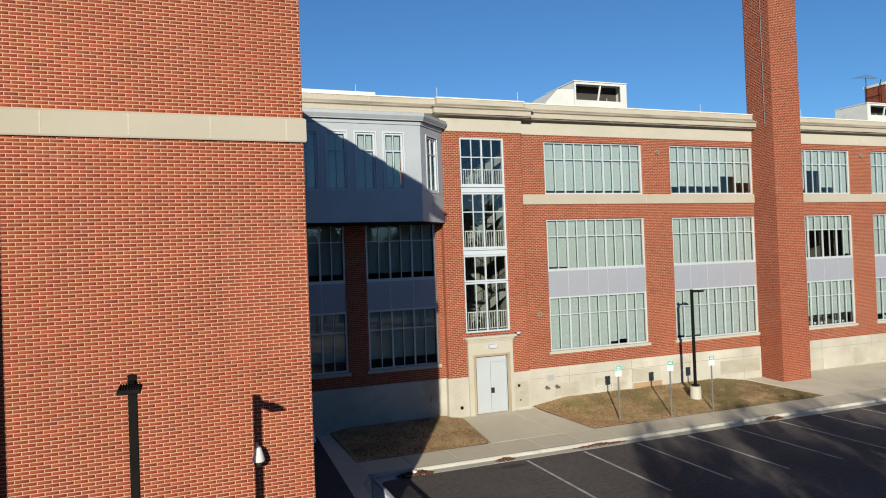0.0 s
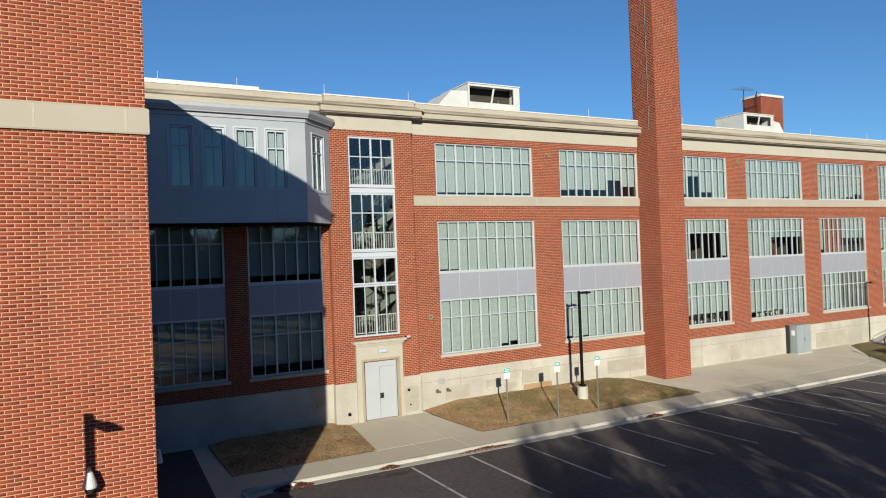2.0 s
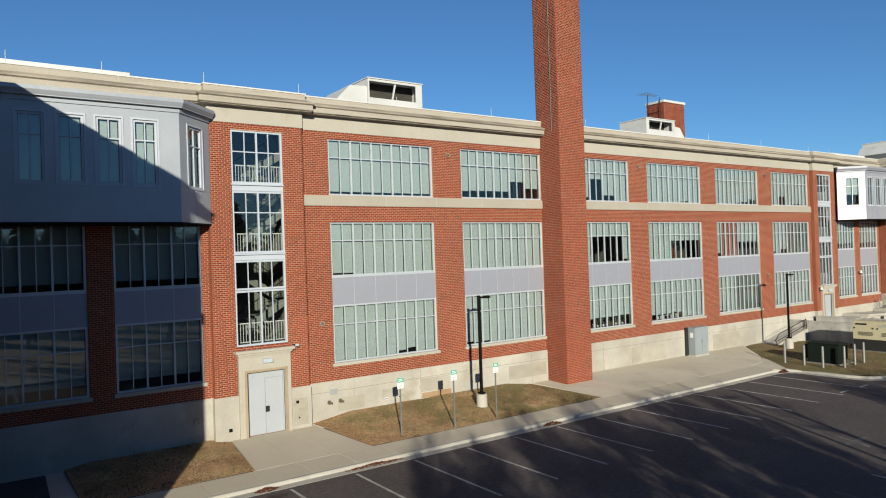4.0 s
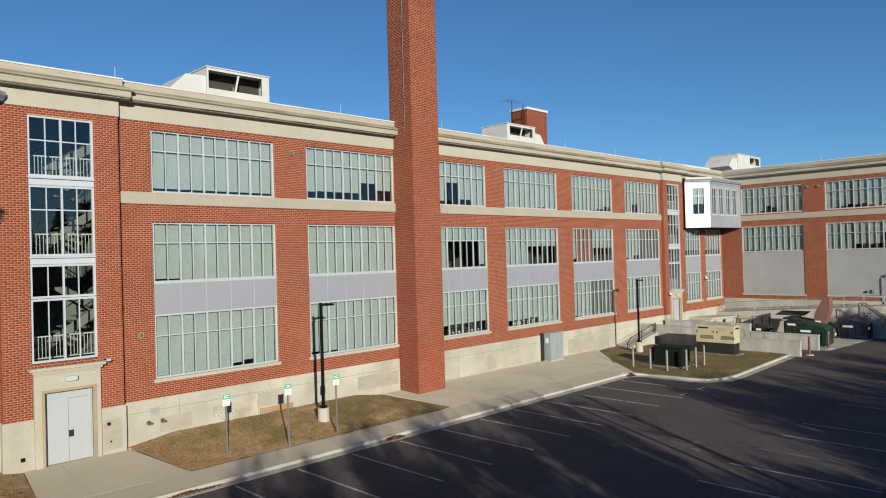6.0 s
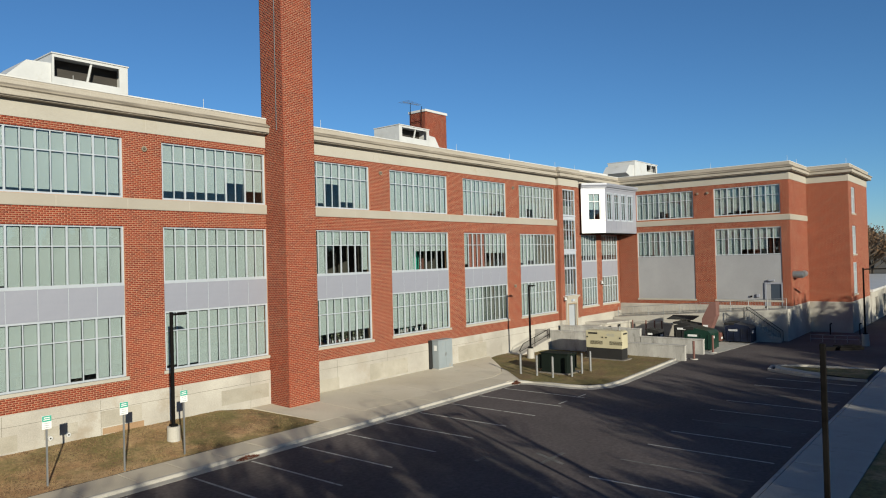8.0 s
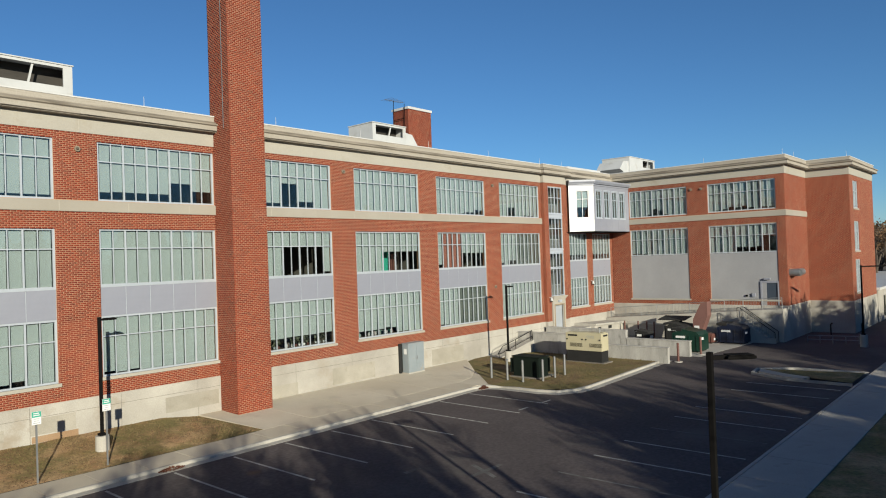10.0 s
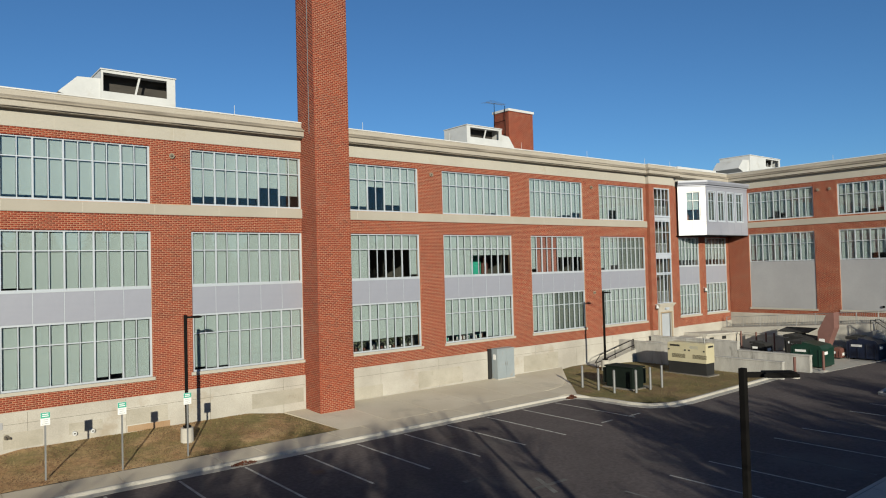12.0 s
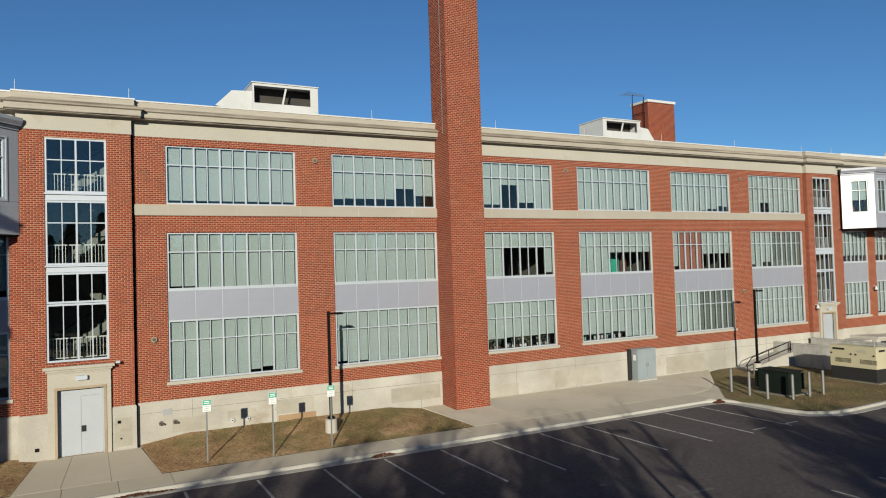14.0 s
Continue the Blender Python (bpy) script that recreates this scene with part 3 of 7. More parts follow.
setting(coping, "white metal coping along the parapet", "coping")
bm = bmesh.new()
vs = [bm.verts.new((x, y, 15.30)) for x, y in OUTLINE]
bm.faces.new(vs)
bm.normal_update()
bmesh.ops.triangulate(bm, faces=bm.faces[:])
roof = part("ceiling_roof", bm, ROOF)
setting(roof, "pale flat roof membrane behind the parapet", "roof")

# stone joints of the parapet, frieze and band
def stone_joints(f, u0, u1, step, spans):
    for z0, z1, d in spans:
        bm = bmesh.new()
        u = u0 + step * 0.4
        while u < u1:
            boxf(bm, f, u - 0.014, u + 0.014, d + 0.003, d - 0.02, z0, z1)
            u += step
        j = part("joint", bm, BAND_JOINT, walls[f], "pale mortar joints between stones")
        j["kind"] = "stuff"


# plinth courses, patches and joints
def plinth_marks(f, u0, u1, z_line, step):
    bm = bmesh.new()
    boxf(bm, f, u0, u1, 0.0515, 0.03, z_line - 0.008, z_line + 0.008)
    u = u0 + step * 0.6
    while u < u1:
        boxf(bm, f, u - 0.008, u + 0.008, 0.0515, 0.03, 0.0, Z_PLINTH - 0.05)
        u += step
    j = part("plinth_joint", bm, CONCRETE_DARK, walls[f])
    j["kind"] = "stuff"


# brickwork of the walls that are passed near
brick_plan = {}
for f, seed in ((F_MAIN, 1), (F_PAVL, 2), (F_LBAY, 3), (F_PAVR, 4), (F_LWING, 5), (F_RBAY, 6), (F_RIN, 7), (F_RSTEP, 8)):
    hs = list(holes[f])
    if f is F_PAVL:
        hs += [(DOOR_L[0] - 0.36 - f.p0.x, DOOR_L[1] + 0.28 - f.p0.x, 0, 3.95)]
    if f is F_PAVR:
        hs += [(DOOR_R[0] - 0.3 - f.p0.x, DOOR_R[1] + 0.3 - f.p0.x, 0, 4.1)]
    if f in (F_MAIN, F_RIN, F_RSTEP):
        hs += [(-1, 99, Z_BAND0, Z_BAND1)]
    if f is F_LWING:
        hs += [(-1, 99, Z_BAND0 - 0.08, Z_BAND1 - 0.08)]
    if f is F_MAIN:
        hs += [(14.08 + 1.46, 15.95 + 1.46, 0, 15)]
    rows = brick_rows(f, 0, f.length, Z_PLINTH + 0.01, Z_FRIEZE, hs, seed, COURSE if f is F_LWING else BIG_COURSE)
    brick_plan[f] = rows

# single bricks near the corner of the left wing, the rest joined
def lay_bricks(face, rows, parent, near):
    """Lays the bricks inside near (u0, u1, z0, z1) one by one and joins the rest."""
    u0, u1, z0, z1 = near
    single = [b for b in rows if u0 < b[0] < u1 and z0 < b[2] < z1][:300]
    chosen = set(single)
    ob = brick_mesh("brickwork", face, [b for b in rows if b not in chosen], BRICK)
    ob.parent = parent
    ob["kind"] = "stuff"
    for b in single:
        key = (round(b[1] - b[0], 3), round(b[3] - b[2], 4))
        if key not in brick_shapes:
            w, h, c, q = key[0], key[1], 0.0025, 0.011
            co = [(c, 0, c), (w - c, 0, c), (w - c, 0, h - c), (c, 0, h - c), (0, q, 0), (w, q, 0), (w, q, h), (0, q, h)]
            me = bpy.data.meshes.new("brick")
            me.from_pydata(co, [], [(0, 1, 2, 3), (4, 5, 1, 0), (5, 6, 2, 1), (6, 7, 3, 2), (7, 4, 0, 3)])
            me.materials.append(BRICK_SINGLE)
            brick_shapes[key] = me
        ob = new("brick", brick_shapes[key])
        ob.parent = parent
        ob.matrix_basis = face.matrix(b[0], b[4], b[2])


brick_shapes = {}
lay_bricks(F_LWING, brick_plan[F_LWING], walls[F_LWING], (F_LWING.length - 1.9, 99, 5.9, 8.65))
lay_bricks(F_PAVL, brick_plan[F_PAVL], walls[F_PAVL], (3.0, 99, 2.0, 5.2))
lay_bricks(F_MAIN, brick_plan[F_MAIN], walls[F_MAIN], (7.6, 9.4, 2.0, 5.6))
lay_bricks(F_LBAY, brick_plan[F_LBAY], walls[F_LBAY], (8.0, 99, 2.0, 5.0))
for f in (F_RBAY, F_RIN, F_RSTEP):
    lay_bricks(f, brick_plan[f], walls[f], (0, 0, 0, 0))
lay_bricks(F_PAVR, brick_plan[F_PAVR], walls[F_PAVR], (0.0, 1.0, 2.0, 7.0))

# ---- windows ----
window_count = [0]


def boxf(bm, face, u0, u1, d0, d1, z0, z1, bevel=0.0):
    """A box in a wall's own directions."""
    n0 = len(bm.verts)
    vs = box(bm, u0, u1, -max(d0, d1), -min(d0, d1), z0, z1)
    m = face.matrix()
    for v in vs:
        v.co = m @ v.co
    return vs


for f, u0, u1 in ((F_MAIN, 0, 15.4), (F_MAIN, 17.7, 46.7), (F_PAVL, 0, 4.3), (F_LBAY, 0, 9.5), (F_PAVR, 0, 3.5), (F_RIN, 0, 16.2)):
    stone_joints(f, u0, u1, 2.55, [(15.37, Z_TOP - 0.07, 0.16), (14.84, 15.07, 0.42), (Z_FRIEZE + 0.02, Z_SOFFIT - 0.02, 0.03)])
for f, u0, u1 in ((F_MAIN, 0.3, 15.4), (F_MAIN, 17.7, 46.5), (F_LWING, 0.5, 7.4)):
    drop = 0.08 if f is F_LWING else 0.0
    stone_joints(f, u0, u1, 1.49 if f is F_LWING else 3.1, [(Z_BAND0 + 0.035 - drop, Z_BAND1 - 0.035 - drop, 0.06)])
plinth_marks(F_MAIN, 0.1, 15.4, 1.5, 3.9)
plinth_marks(F_MAIN, 17.7, 46.6, 1.5, 4.3)
for f, a, b, c, e, mat in ((F_MAIN, 1.55, 3.0, 0.5, 1.15, PATCH_PALE), (F_MAIN, 4.0, 5.35, 0.72, 1.2, PATCH_PALE), (F_MAIN, 6.35, 8.2, 0.75, 1.45, PATCH_PALE), (F_MAIN, 6.4, 8.3, 0.42, 0.7, PATCH_OCHRE), (F_MAIN, 12.4, 15.3, 0.6, 1.35, PATCH_PALE), (F_MAIN, 18.3, 20.4, 0.2, 0.9, PATCH_PALE), (F_MAIN, 23.0, 26.5, 0.3, 1.3, PATCH_PALE), (F_MAIN, 32.0, 35.5, 0.25, 1.35, PATCH_PALE), (F_PAVL, 3.55, 4.25, 0.25, 1.5, PATCH_PALE)):
    bm = bmesh.new()
    boxf(bm, f, a, b, 0.054, 0.03, c, e)
    part("plinth_patch", bm, mat, walls[f], "repaired patch of lighter render")


pane_meshes = {}


def flat_piece(name, face, u0, u1, z0, z1, d, thick, material, parent, shadow=True):
    key = (name, material.name, round(u1 - u0, 3), round(z1 - z0, 3))
    if key not in pane_meshes:
        bm = bmesh.new()
        box(bm, 0, u1 - u0, 0, thick, 0, z1 - z0)
        me = bpy.data.meshes.new(name)
        bm.to_mesh(me)
        bm.free()
        me.materials.append(material)
        pane_meshes[key] = me
    ob = new(name, pane_meshes[key])
    ob.parent = parent
    ob.matrix_basis = face.matrix(u0, d, z0)
    if not shadow:
        ob.visible_shadow = False
    return ob


def glazing(face, win, u0, u1, z0, z1, n, transom, gaps, bars, recess=0.06, shade_mat=None, curtain=()):
    """Adds a grid of panes with shades to a window thing, and its bars to the frame mesh."""
    edge, big, small = 0.085, 0.075, 0.038
    boxf(bars, face, u0, u0 + edge, -recess, -recess - 0.1, z0, z1)
    boxf(bars, face, u1 - edge, u1, -recess, -recess - 0.1, z0, z1)
    boxf(bars, face, u0 + edge, u1 - edge, -recess - 0.002, -recess - 0.1, z0, z0 + edge)
    boxf(bars, face, u0 + edge, u1 - edge, -recess - 0.002, -recess - 0.1, z1 - edge, z1)
    step = (u1 - u0 - 2 * edge) / n
    cuts = [u0 + edge + i * step for i in range(n + 1)]
    for i in range(1, n):
        w = big if i % 2 == 0 else small
        boxf(bars, face, cuts[i] - w / 2, cuts[i] + w / 2, -recess - (0.004 if w == big else 0.02), -recess - 0.09, z0 + edge, z1 - edge)
    levels = [z0 + edge, z1 - edge]
    if transom:
        levels.insert(1, transom)
        boxf(bars, face, u0 + edge, u1 - edge, -recess - 0.012, -recess - 0.085, transom - 0.024, transom + 0.024)
    for i in range(n):
        a, b = cuts[i] + 0.02, cuts[i + 1] - 0.02
        for j in range(len(levels) - 1):
            lo, hi = levels[j] + 0.015, levels[j + 1] - 0.015
            flat_piece("pane", face, a, b, lo, hi, -recess - 0.045, 0.008, GLASS, win, False)
        g = gaps[i] if gaps is not None else None
        if g is None and gaps is None:
            continue
        low_h = levels[1] - levels[0]
        bottom = levels[0] + (g or 0) * low_h
        m = CURTAIN if i in curtain else (SHADE_DIM if g is None else shade_mat or SHADE)
        flat_piece("shade", face, cuts[i] + 0.022, cuts[i + 1] - 0.022, bottom, z1 - 0.05, -recess - 0.16, 0.012, m, win)


def new_window(label, group=""):
    window_count[0] += 1
    w = thing("window_%d" % window_count[0], label, "window", group, "structure")
    return w


def spandrel(face, win, u0, u1, z0, z1, n, recess=0.06):
    step = (u1 - u0) / n
    for i in range(n):
        flat_piece("spandrel_panel", face, u0 + i * step + 0.012, u0 + (i + 1) * step - 0.012, z0, z1, -recess + 0.005, 0.08, PANEL, win)
    bm = bmesh.new()
    boxf(bm, face, u0, u1, -recess + 0.015, -recess - 0.12, z1 + 0.002, z1 + 0.055)
    boxf(bm, face, u0, u1, -recess - 0.001, -recess - 0.06, z0 + 0.01, z1 - 0.01)
    part("ledge", bm, SASH, win)


def sill(face, win, u0, u1, z):
    bm = bmesh.new()
    boxf(bm, face, u0 - 0.1, u1 + 0.1, 0.07, -0.16, z - 0.15, z)
    part("window_sill", bm, LIMESTONE, win, "pale limestone sill")


def tall_window(face, u0, u1, n, low_gaps, mid_gaps, label, low_mat=None, mid_mat=None, curtain=(), low=LOW, span=SPAN, mid=MID):
    win = new_window(label)
    bars = bmesh.new()
    glazing(face, win, u0, u1, low[0], low[1], n, low[1] - 0.95, low_gaps, bars, shade_mat=low_mat)
    glazing(face, win, u0, u1, mid[0] + 0.056, mid[1], n, mid[1] - 0.92, mid_gaps, bars, shade_mat=mid_mat, curtain=curtain)
    part("window_frame", bars, SASH, win)
    spandrel(face, win, u0, u1, span[0], span[1], max(2, n // 2))
    sill(face, win, u0, u1, low[0])
    return win


def top_window(face, u0, u1, n, gaps, label, z=TOP3, mat=None):
    win = new_window(label)
    bars = bmesh.new()
    glazing(face, win, u0, u1, z[0], z[1], n, z[1] - 0.92, gaps, bars, shade_mat=mat)
    part("window_frame", bars, SASH, win)
    return win


N = None
TOP_GAPS = [[.07] * 10, [.2, .22, .22, .22, .22, .22, .55, .55, .34, .34], [.12, .12, .78, .78, .2, .2, 0, 0], [0, 0, 0, 0, 0, 0, .04, .06, 0, 0], [0, 0, 0, 0, 0, .04, .1, .1, .22, .2], [0, 0, .4, .4, 0, 0, .06, .06, .05, 0]]
MID_GAPS = [[.05, .04, 0, 0, 0, 0, 0, 0, 0, 0], [0] * 10, [0, 0, 1, 1, 1, 1, 1, .08], [0, 0, 0, 0, .75, .75, .75, .75, .75, .75], [.14, 0, 0, 0, 0, .62, .62, .62, .62, .62], [.1, 0, .2, .2, N, N, N, N, N, N]]
LOW_GAPS = [[0, 0, 0, 0, 0, 0, .07, .12, 0, 0], [.06, .02, .04, 0, 0, 0, 0, 0, 0, 0], [.32, .32, .34, .34, .34, .34, .36, .36], [.2, .2, .2, .2, .24, .22, .02, .02, 0, 0], [.04, .02, 0, 0, N, N, N, N, N, N], [0] * 10]
for k, (x0, x1, n) in enumerate(MAIN_BAYS):
    u = x0 - F_MAIN.p0.x
    tall_window(F_MAIN, u, u + x1 - x0, n, LOW_GAPS[k], MID_GAPS[k], "two-storey aluminium window with grey spandrel and lowered pale shades", curtain=(1, 2, 3, 4) if k == 4 else ())
    top_window(F_MAIN, u, u + x1 - x0, n, TOP_GAPS[k], "wide aluminium window with mostly lowered pale green shades")
for x0, x1, n in LBAY_WINS:
    u = x0 - F_LBAY.p0.x
    tall_window(F_LBAY, u, u + x1 - x0, n, [.22] * 6, [.15] * 6, "shaded two-storey aluminium window under the metal bay", low=(2.72, 5.52), span=(5.52, 6.85), mid=(6.85, 9.68))
for x0, x1, n in RBAY_WINS:
    u = x0 - F_RBAY.p0.x
    tall_window(F_RBAY, u, u + x1 - x0, n, [.05] * 6, [.3] * 6, "narrow two-storey aluminium window under the white bay", low=(2.9, 5.6), span=(5.6, 7.1), mid=(7.1, 9.68))
for k, (u0, u1, n) in enumerate(RIN_WINS):
    win = new_window("wing window over a tall blank grey panel")
    bars = bmesh.new()
    glazing(F_RIN, win, u0, u1, 7.38, 9.88, n, 8.9, ([.06] * 3 + [0] * 7) if k == 0 else [0, 0, 0, 0, .3, .3, .28, .3, 1, 1], bars)
    part("window_frame", bars, SASH, win)
    bm = bmesh.new()
    boxf(bm, F_RIN, u0, u1, -0.05, -0.15, 3.25, 7.36)
    part("blank_panel", bm, INFILL, win, "plain grey infill panel")
    sill(F_RIN, win, u0, u1, 3.25)
    top_window(F_RIN, u0, u1, n, [0, 0, 0, .1, .4, .3, .05, 0, 0, 0] if k == 0 else [0, .05, .1, .2, .15, .2, .1, 0, .1, .1], "wide aluminium window of the far wing with pale shades", (11.1, 13.7))
for u0, u1 in END_WINS:
    for z0, z1 in ((3.4, 6.4), (7.2, 9.9), (11.1, 13.6)):
        win = top_window(F_REND, u0, u1, 4, [0] * 4, "narrow aluminium window on the wing's end", (z0, z1))
        sill(F_REND, win, u0, u1, z0)

# stair windows, with the guard rails behind the glass
def stair_window(face, st):
    u0, u1 = st[0] - face.p0.x, st[1] - face.p0.x
    win = new_window("four-storey stair window in white aluminium, rails behind clear glass")
    bars = bmesh.new()
    for z0, z1, tr in ((11.38, 13.76, 12.8), (8.26, 11.04, 10.08), (6.62, 7.94, None), (4.12, 6.60, None)):
        glazing(face, win, u0, u1, z0, z1, 4, tr, None, bars, recess=0.04)
    part("window_frame", bars, ALU, win)
    for z0, z1 in ((11.045, 11.375), (7.945, 8.255)):
        flat_piece("spandrel_panel", face, u0, u1, z0, z1, -0.05, 0.1, BAY_FRAME, win)
        bm = bmesh.new()
        boxf(bm, face, u0 - 0.02, u1 + 0.02, 0.03, -0.049, z1 - 0.07, z1 - 0.002)
        boxf(bm, face, u0, u1, -0.012, -0.049, z0 + 0.002, z0 + 0.05)
        part("ledge", bm, ALU, win)
    return win


stair_window(F_PAVL, STAIR_L)
stair_window(F_PAVR, STAIR_R)

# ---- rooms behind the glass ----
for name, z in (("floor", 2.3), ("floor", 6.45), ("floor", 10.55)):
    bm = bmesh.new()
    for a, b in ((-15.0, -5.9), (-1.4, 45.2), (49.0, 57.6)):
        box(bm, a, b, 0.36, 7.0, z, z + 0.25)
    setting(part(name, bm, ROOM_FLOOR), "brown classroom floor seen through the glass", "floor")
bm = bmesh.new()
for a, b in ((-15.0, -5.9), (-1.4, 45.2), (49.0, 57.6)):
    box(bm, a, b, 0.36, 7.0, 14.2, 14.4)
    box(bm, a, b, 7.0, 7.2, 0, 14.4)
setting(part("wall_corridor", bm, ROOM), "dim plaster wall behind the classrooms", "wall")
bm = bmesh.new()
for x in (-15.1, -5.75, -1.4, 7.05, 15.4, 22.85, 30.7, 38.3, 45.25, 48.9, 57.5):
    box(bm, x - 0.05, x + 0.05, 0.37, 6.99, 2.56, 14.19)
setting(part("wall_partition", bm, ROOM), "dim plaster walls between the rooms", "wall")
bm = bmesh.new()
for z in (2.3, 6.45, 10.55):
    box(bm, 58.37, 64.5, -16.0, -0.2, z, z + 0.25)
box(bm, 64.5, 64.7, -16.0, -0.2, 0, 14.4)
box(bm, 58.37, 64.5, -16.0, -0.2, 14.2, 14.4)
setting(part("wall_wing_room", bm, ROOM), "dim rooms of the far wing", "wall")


def stairwell(x0, x1, name):
    """Landings, flights and guard rails behind a stair window."""
    bm = bmesh.new()
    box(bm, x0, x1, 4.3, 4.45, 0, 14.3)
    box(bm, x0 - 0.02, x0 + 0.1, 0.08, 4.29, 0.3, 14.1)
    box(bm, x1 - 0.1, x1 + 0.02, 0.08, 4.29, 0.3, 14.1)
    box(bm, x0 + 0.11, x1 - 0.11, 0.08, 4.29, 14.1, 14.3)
    setting(part("wall_stairwell", bm, STAIR_WALL), "plaster stairwell walls, coloured dark to look unlit", "wall")
    st = thing(name, "white stair with landings and guard rails behind glass", "staircase")
    a, b = x0 + 0.12, x1 - 0.12
    for z in (3.95, 8.0, 11.1):
        bm = bmesh.new()
        box(bm, a, b, 0.12, 1.35, z, z + 0.2)
        part("landing", bm, STAIR_WALL, st)
        bm = bmesh.new()
        box(bm, a + 0.02, b - 0.02, 0.2, 0.24, z + 1.12, z + 1.17)
        rail = part("guard_rail", bm, WHITE_METAL, st, "white painted guard rail")
        bm = bmesh.new()
        box(bm, a + 0.02, b - 0.02, 0.2, 0.24, z + 0.28, z + 0.32)
        part("bottom_rail", bm, WHITE_METAL, rail)
        k = int((b - a) / 0.13)
        bm = bmesh.new()
        box(bm, -0.011, 0.011, 0.205, 0.235, 0.321, 1.119)
        me = bpy.data.meshes.new("baluster")
        bm.to_mesh(me)
        bm.free()
        me.materials.append(WHITE_METAL)
        for i in range(k + 1):
            ob = new("baluster", me)
            ob.parent = rail
            ob.location = (a + 0.03 + i * (b - a - 0.06) / k, 0, z)
    for z0, z1, back in ((4.15, 6.1, 0), (6.1, 8.2, 1), (8.2, 10.4, 0), (10.4, 11.3, 1), (11.3, 13.2, 0)):
        k = 10
        xa, xb = (b - 0.05, a + 1.0) if back else (a + 1.0, b - 0.05)
        y0 = 2.75 if back else 1.5
        run = (xb - xa) / k
        for i in range(k):
            z = z0 + (z1 - z0) * (i + 1) / k
            bm = bmesh.new()
            box(bm, min(xa + run * i, xa + run * (i + 1)), max(xa + run * i, xa + run * (i + 1)), y0 + 0.06, y0 + 1.1, z - 0.05, z)
            part("step", bm, STAIR_WALL, st)
        bm = bmesh.new()
        vs = [bm.verts.new((x, y, z)) for y in (y0, y0 + 0.05) for x, z in ((xa, z0 - 0.30), (xb, z1 - 0.30), (xb, z1 + 0.14), (xa, z0 + 0.14))]
        for f in ((0, 1, 2, 3), (7, 6, 5, 4), (0, 4, 5, 1), (1, 5, 6, 2), (2, 6, 7, 3), (3, 7, 4, 0)):
            bm.faces.new([vs[q] for q in f])
        bmesh.ops.recalc_face_normals(bm, faces=bm.faces)
        # back stringers take the darker colour, as if deep in shade
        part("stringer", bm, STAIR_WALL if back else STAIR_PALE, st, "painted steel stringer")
        bm = bmesh.new()
        tube(bm, (xa, y0 + 0.02, z0 + 0.95), (xb, y0 + 0.02, z1 + 0.95), 0.022, sides=6)
        part("handrail", bm, DARK_METAL, st)
        for q in range(5):
            x, z = xa + (xb - xa) * (q + 0.5) / 5, z0 + (z1 - z0) * (q + 0.5) / 5
            bm = bmesh.new()
            tube(bm, (x, y0 + 0.02, z + 0.1), (x, y0 + 0.02, z + 0.95), 0.012, sides=5)
            part("rail_post", bm, DARK_METAL, st)
    return st


stairwell(-5.8, -1.5, "staircase")
stairwell(45.35, 48.8, "staircase")

# ---- chimney ----
CH = (13.98, 16.04, -1.66, 0.25)
chimney = thing("chimney_stack", "tall square red brick chimney stack against the wall", "chimney")
bm = bmesh.new()
box(bm, CH[0] + 0.005, CH[1] - 0.005, CH[2] + 0.005, CH[3] - 0.005, -0.3, 27.0)
part("core", bm, MORTAR, chimney, "pale mortar core")
for k, (a, b) in enumerate((((CH[0], CH[2]), (CH[1], CH[2])), ((CH[1], CH[2]), (CH[1], CH[3])), ((CH[1], CH[3]), (CH[0], CH[3])), ((CH[0], CH[3]), (CH[0], CH[2])))):
    f = Face(a, b)
    ob = brick_mesh("brickwork", f, brick_rows(f, 0.001, f.length - 0.001, -0.05 if k < 2 or k == 3 else 15, 26.95, [], 20 + k, 0.096), BRICK)
    ob.parent = chimney
    ob["kind"] = "stuff"
bm = bmesh.new()
box(bm, CH[0] - 0.08, CH[1] + 0.08, CH[2] - 0.08, CH[3] + 0.08, 27.0, 27.3, 0.02)
part("cap", bm, LIMESTONE, chimney)
bm = bmesh.new()
tube(bm, (CH[0] - 0.03, -1.08, 14.9), (CH[0] - 0.03, -1.08, 26.9), 0.02, sides=6)
part("lightning_conductor", bm, GALV, chimney, "thin pale cable up the side")

# ---- metal bays at the top floor ----


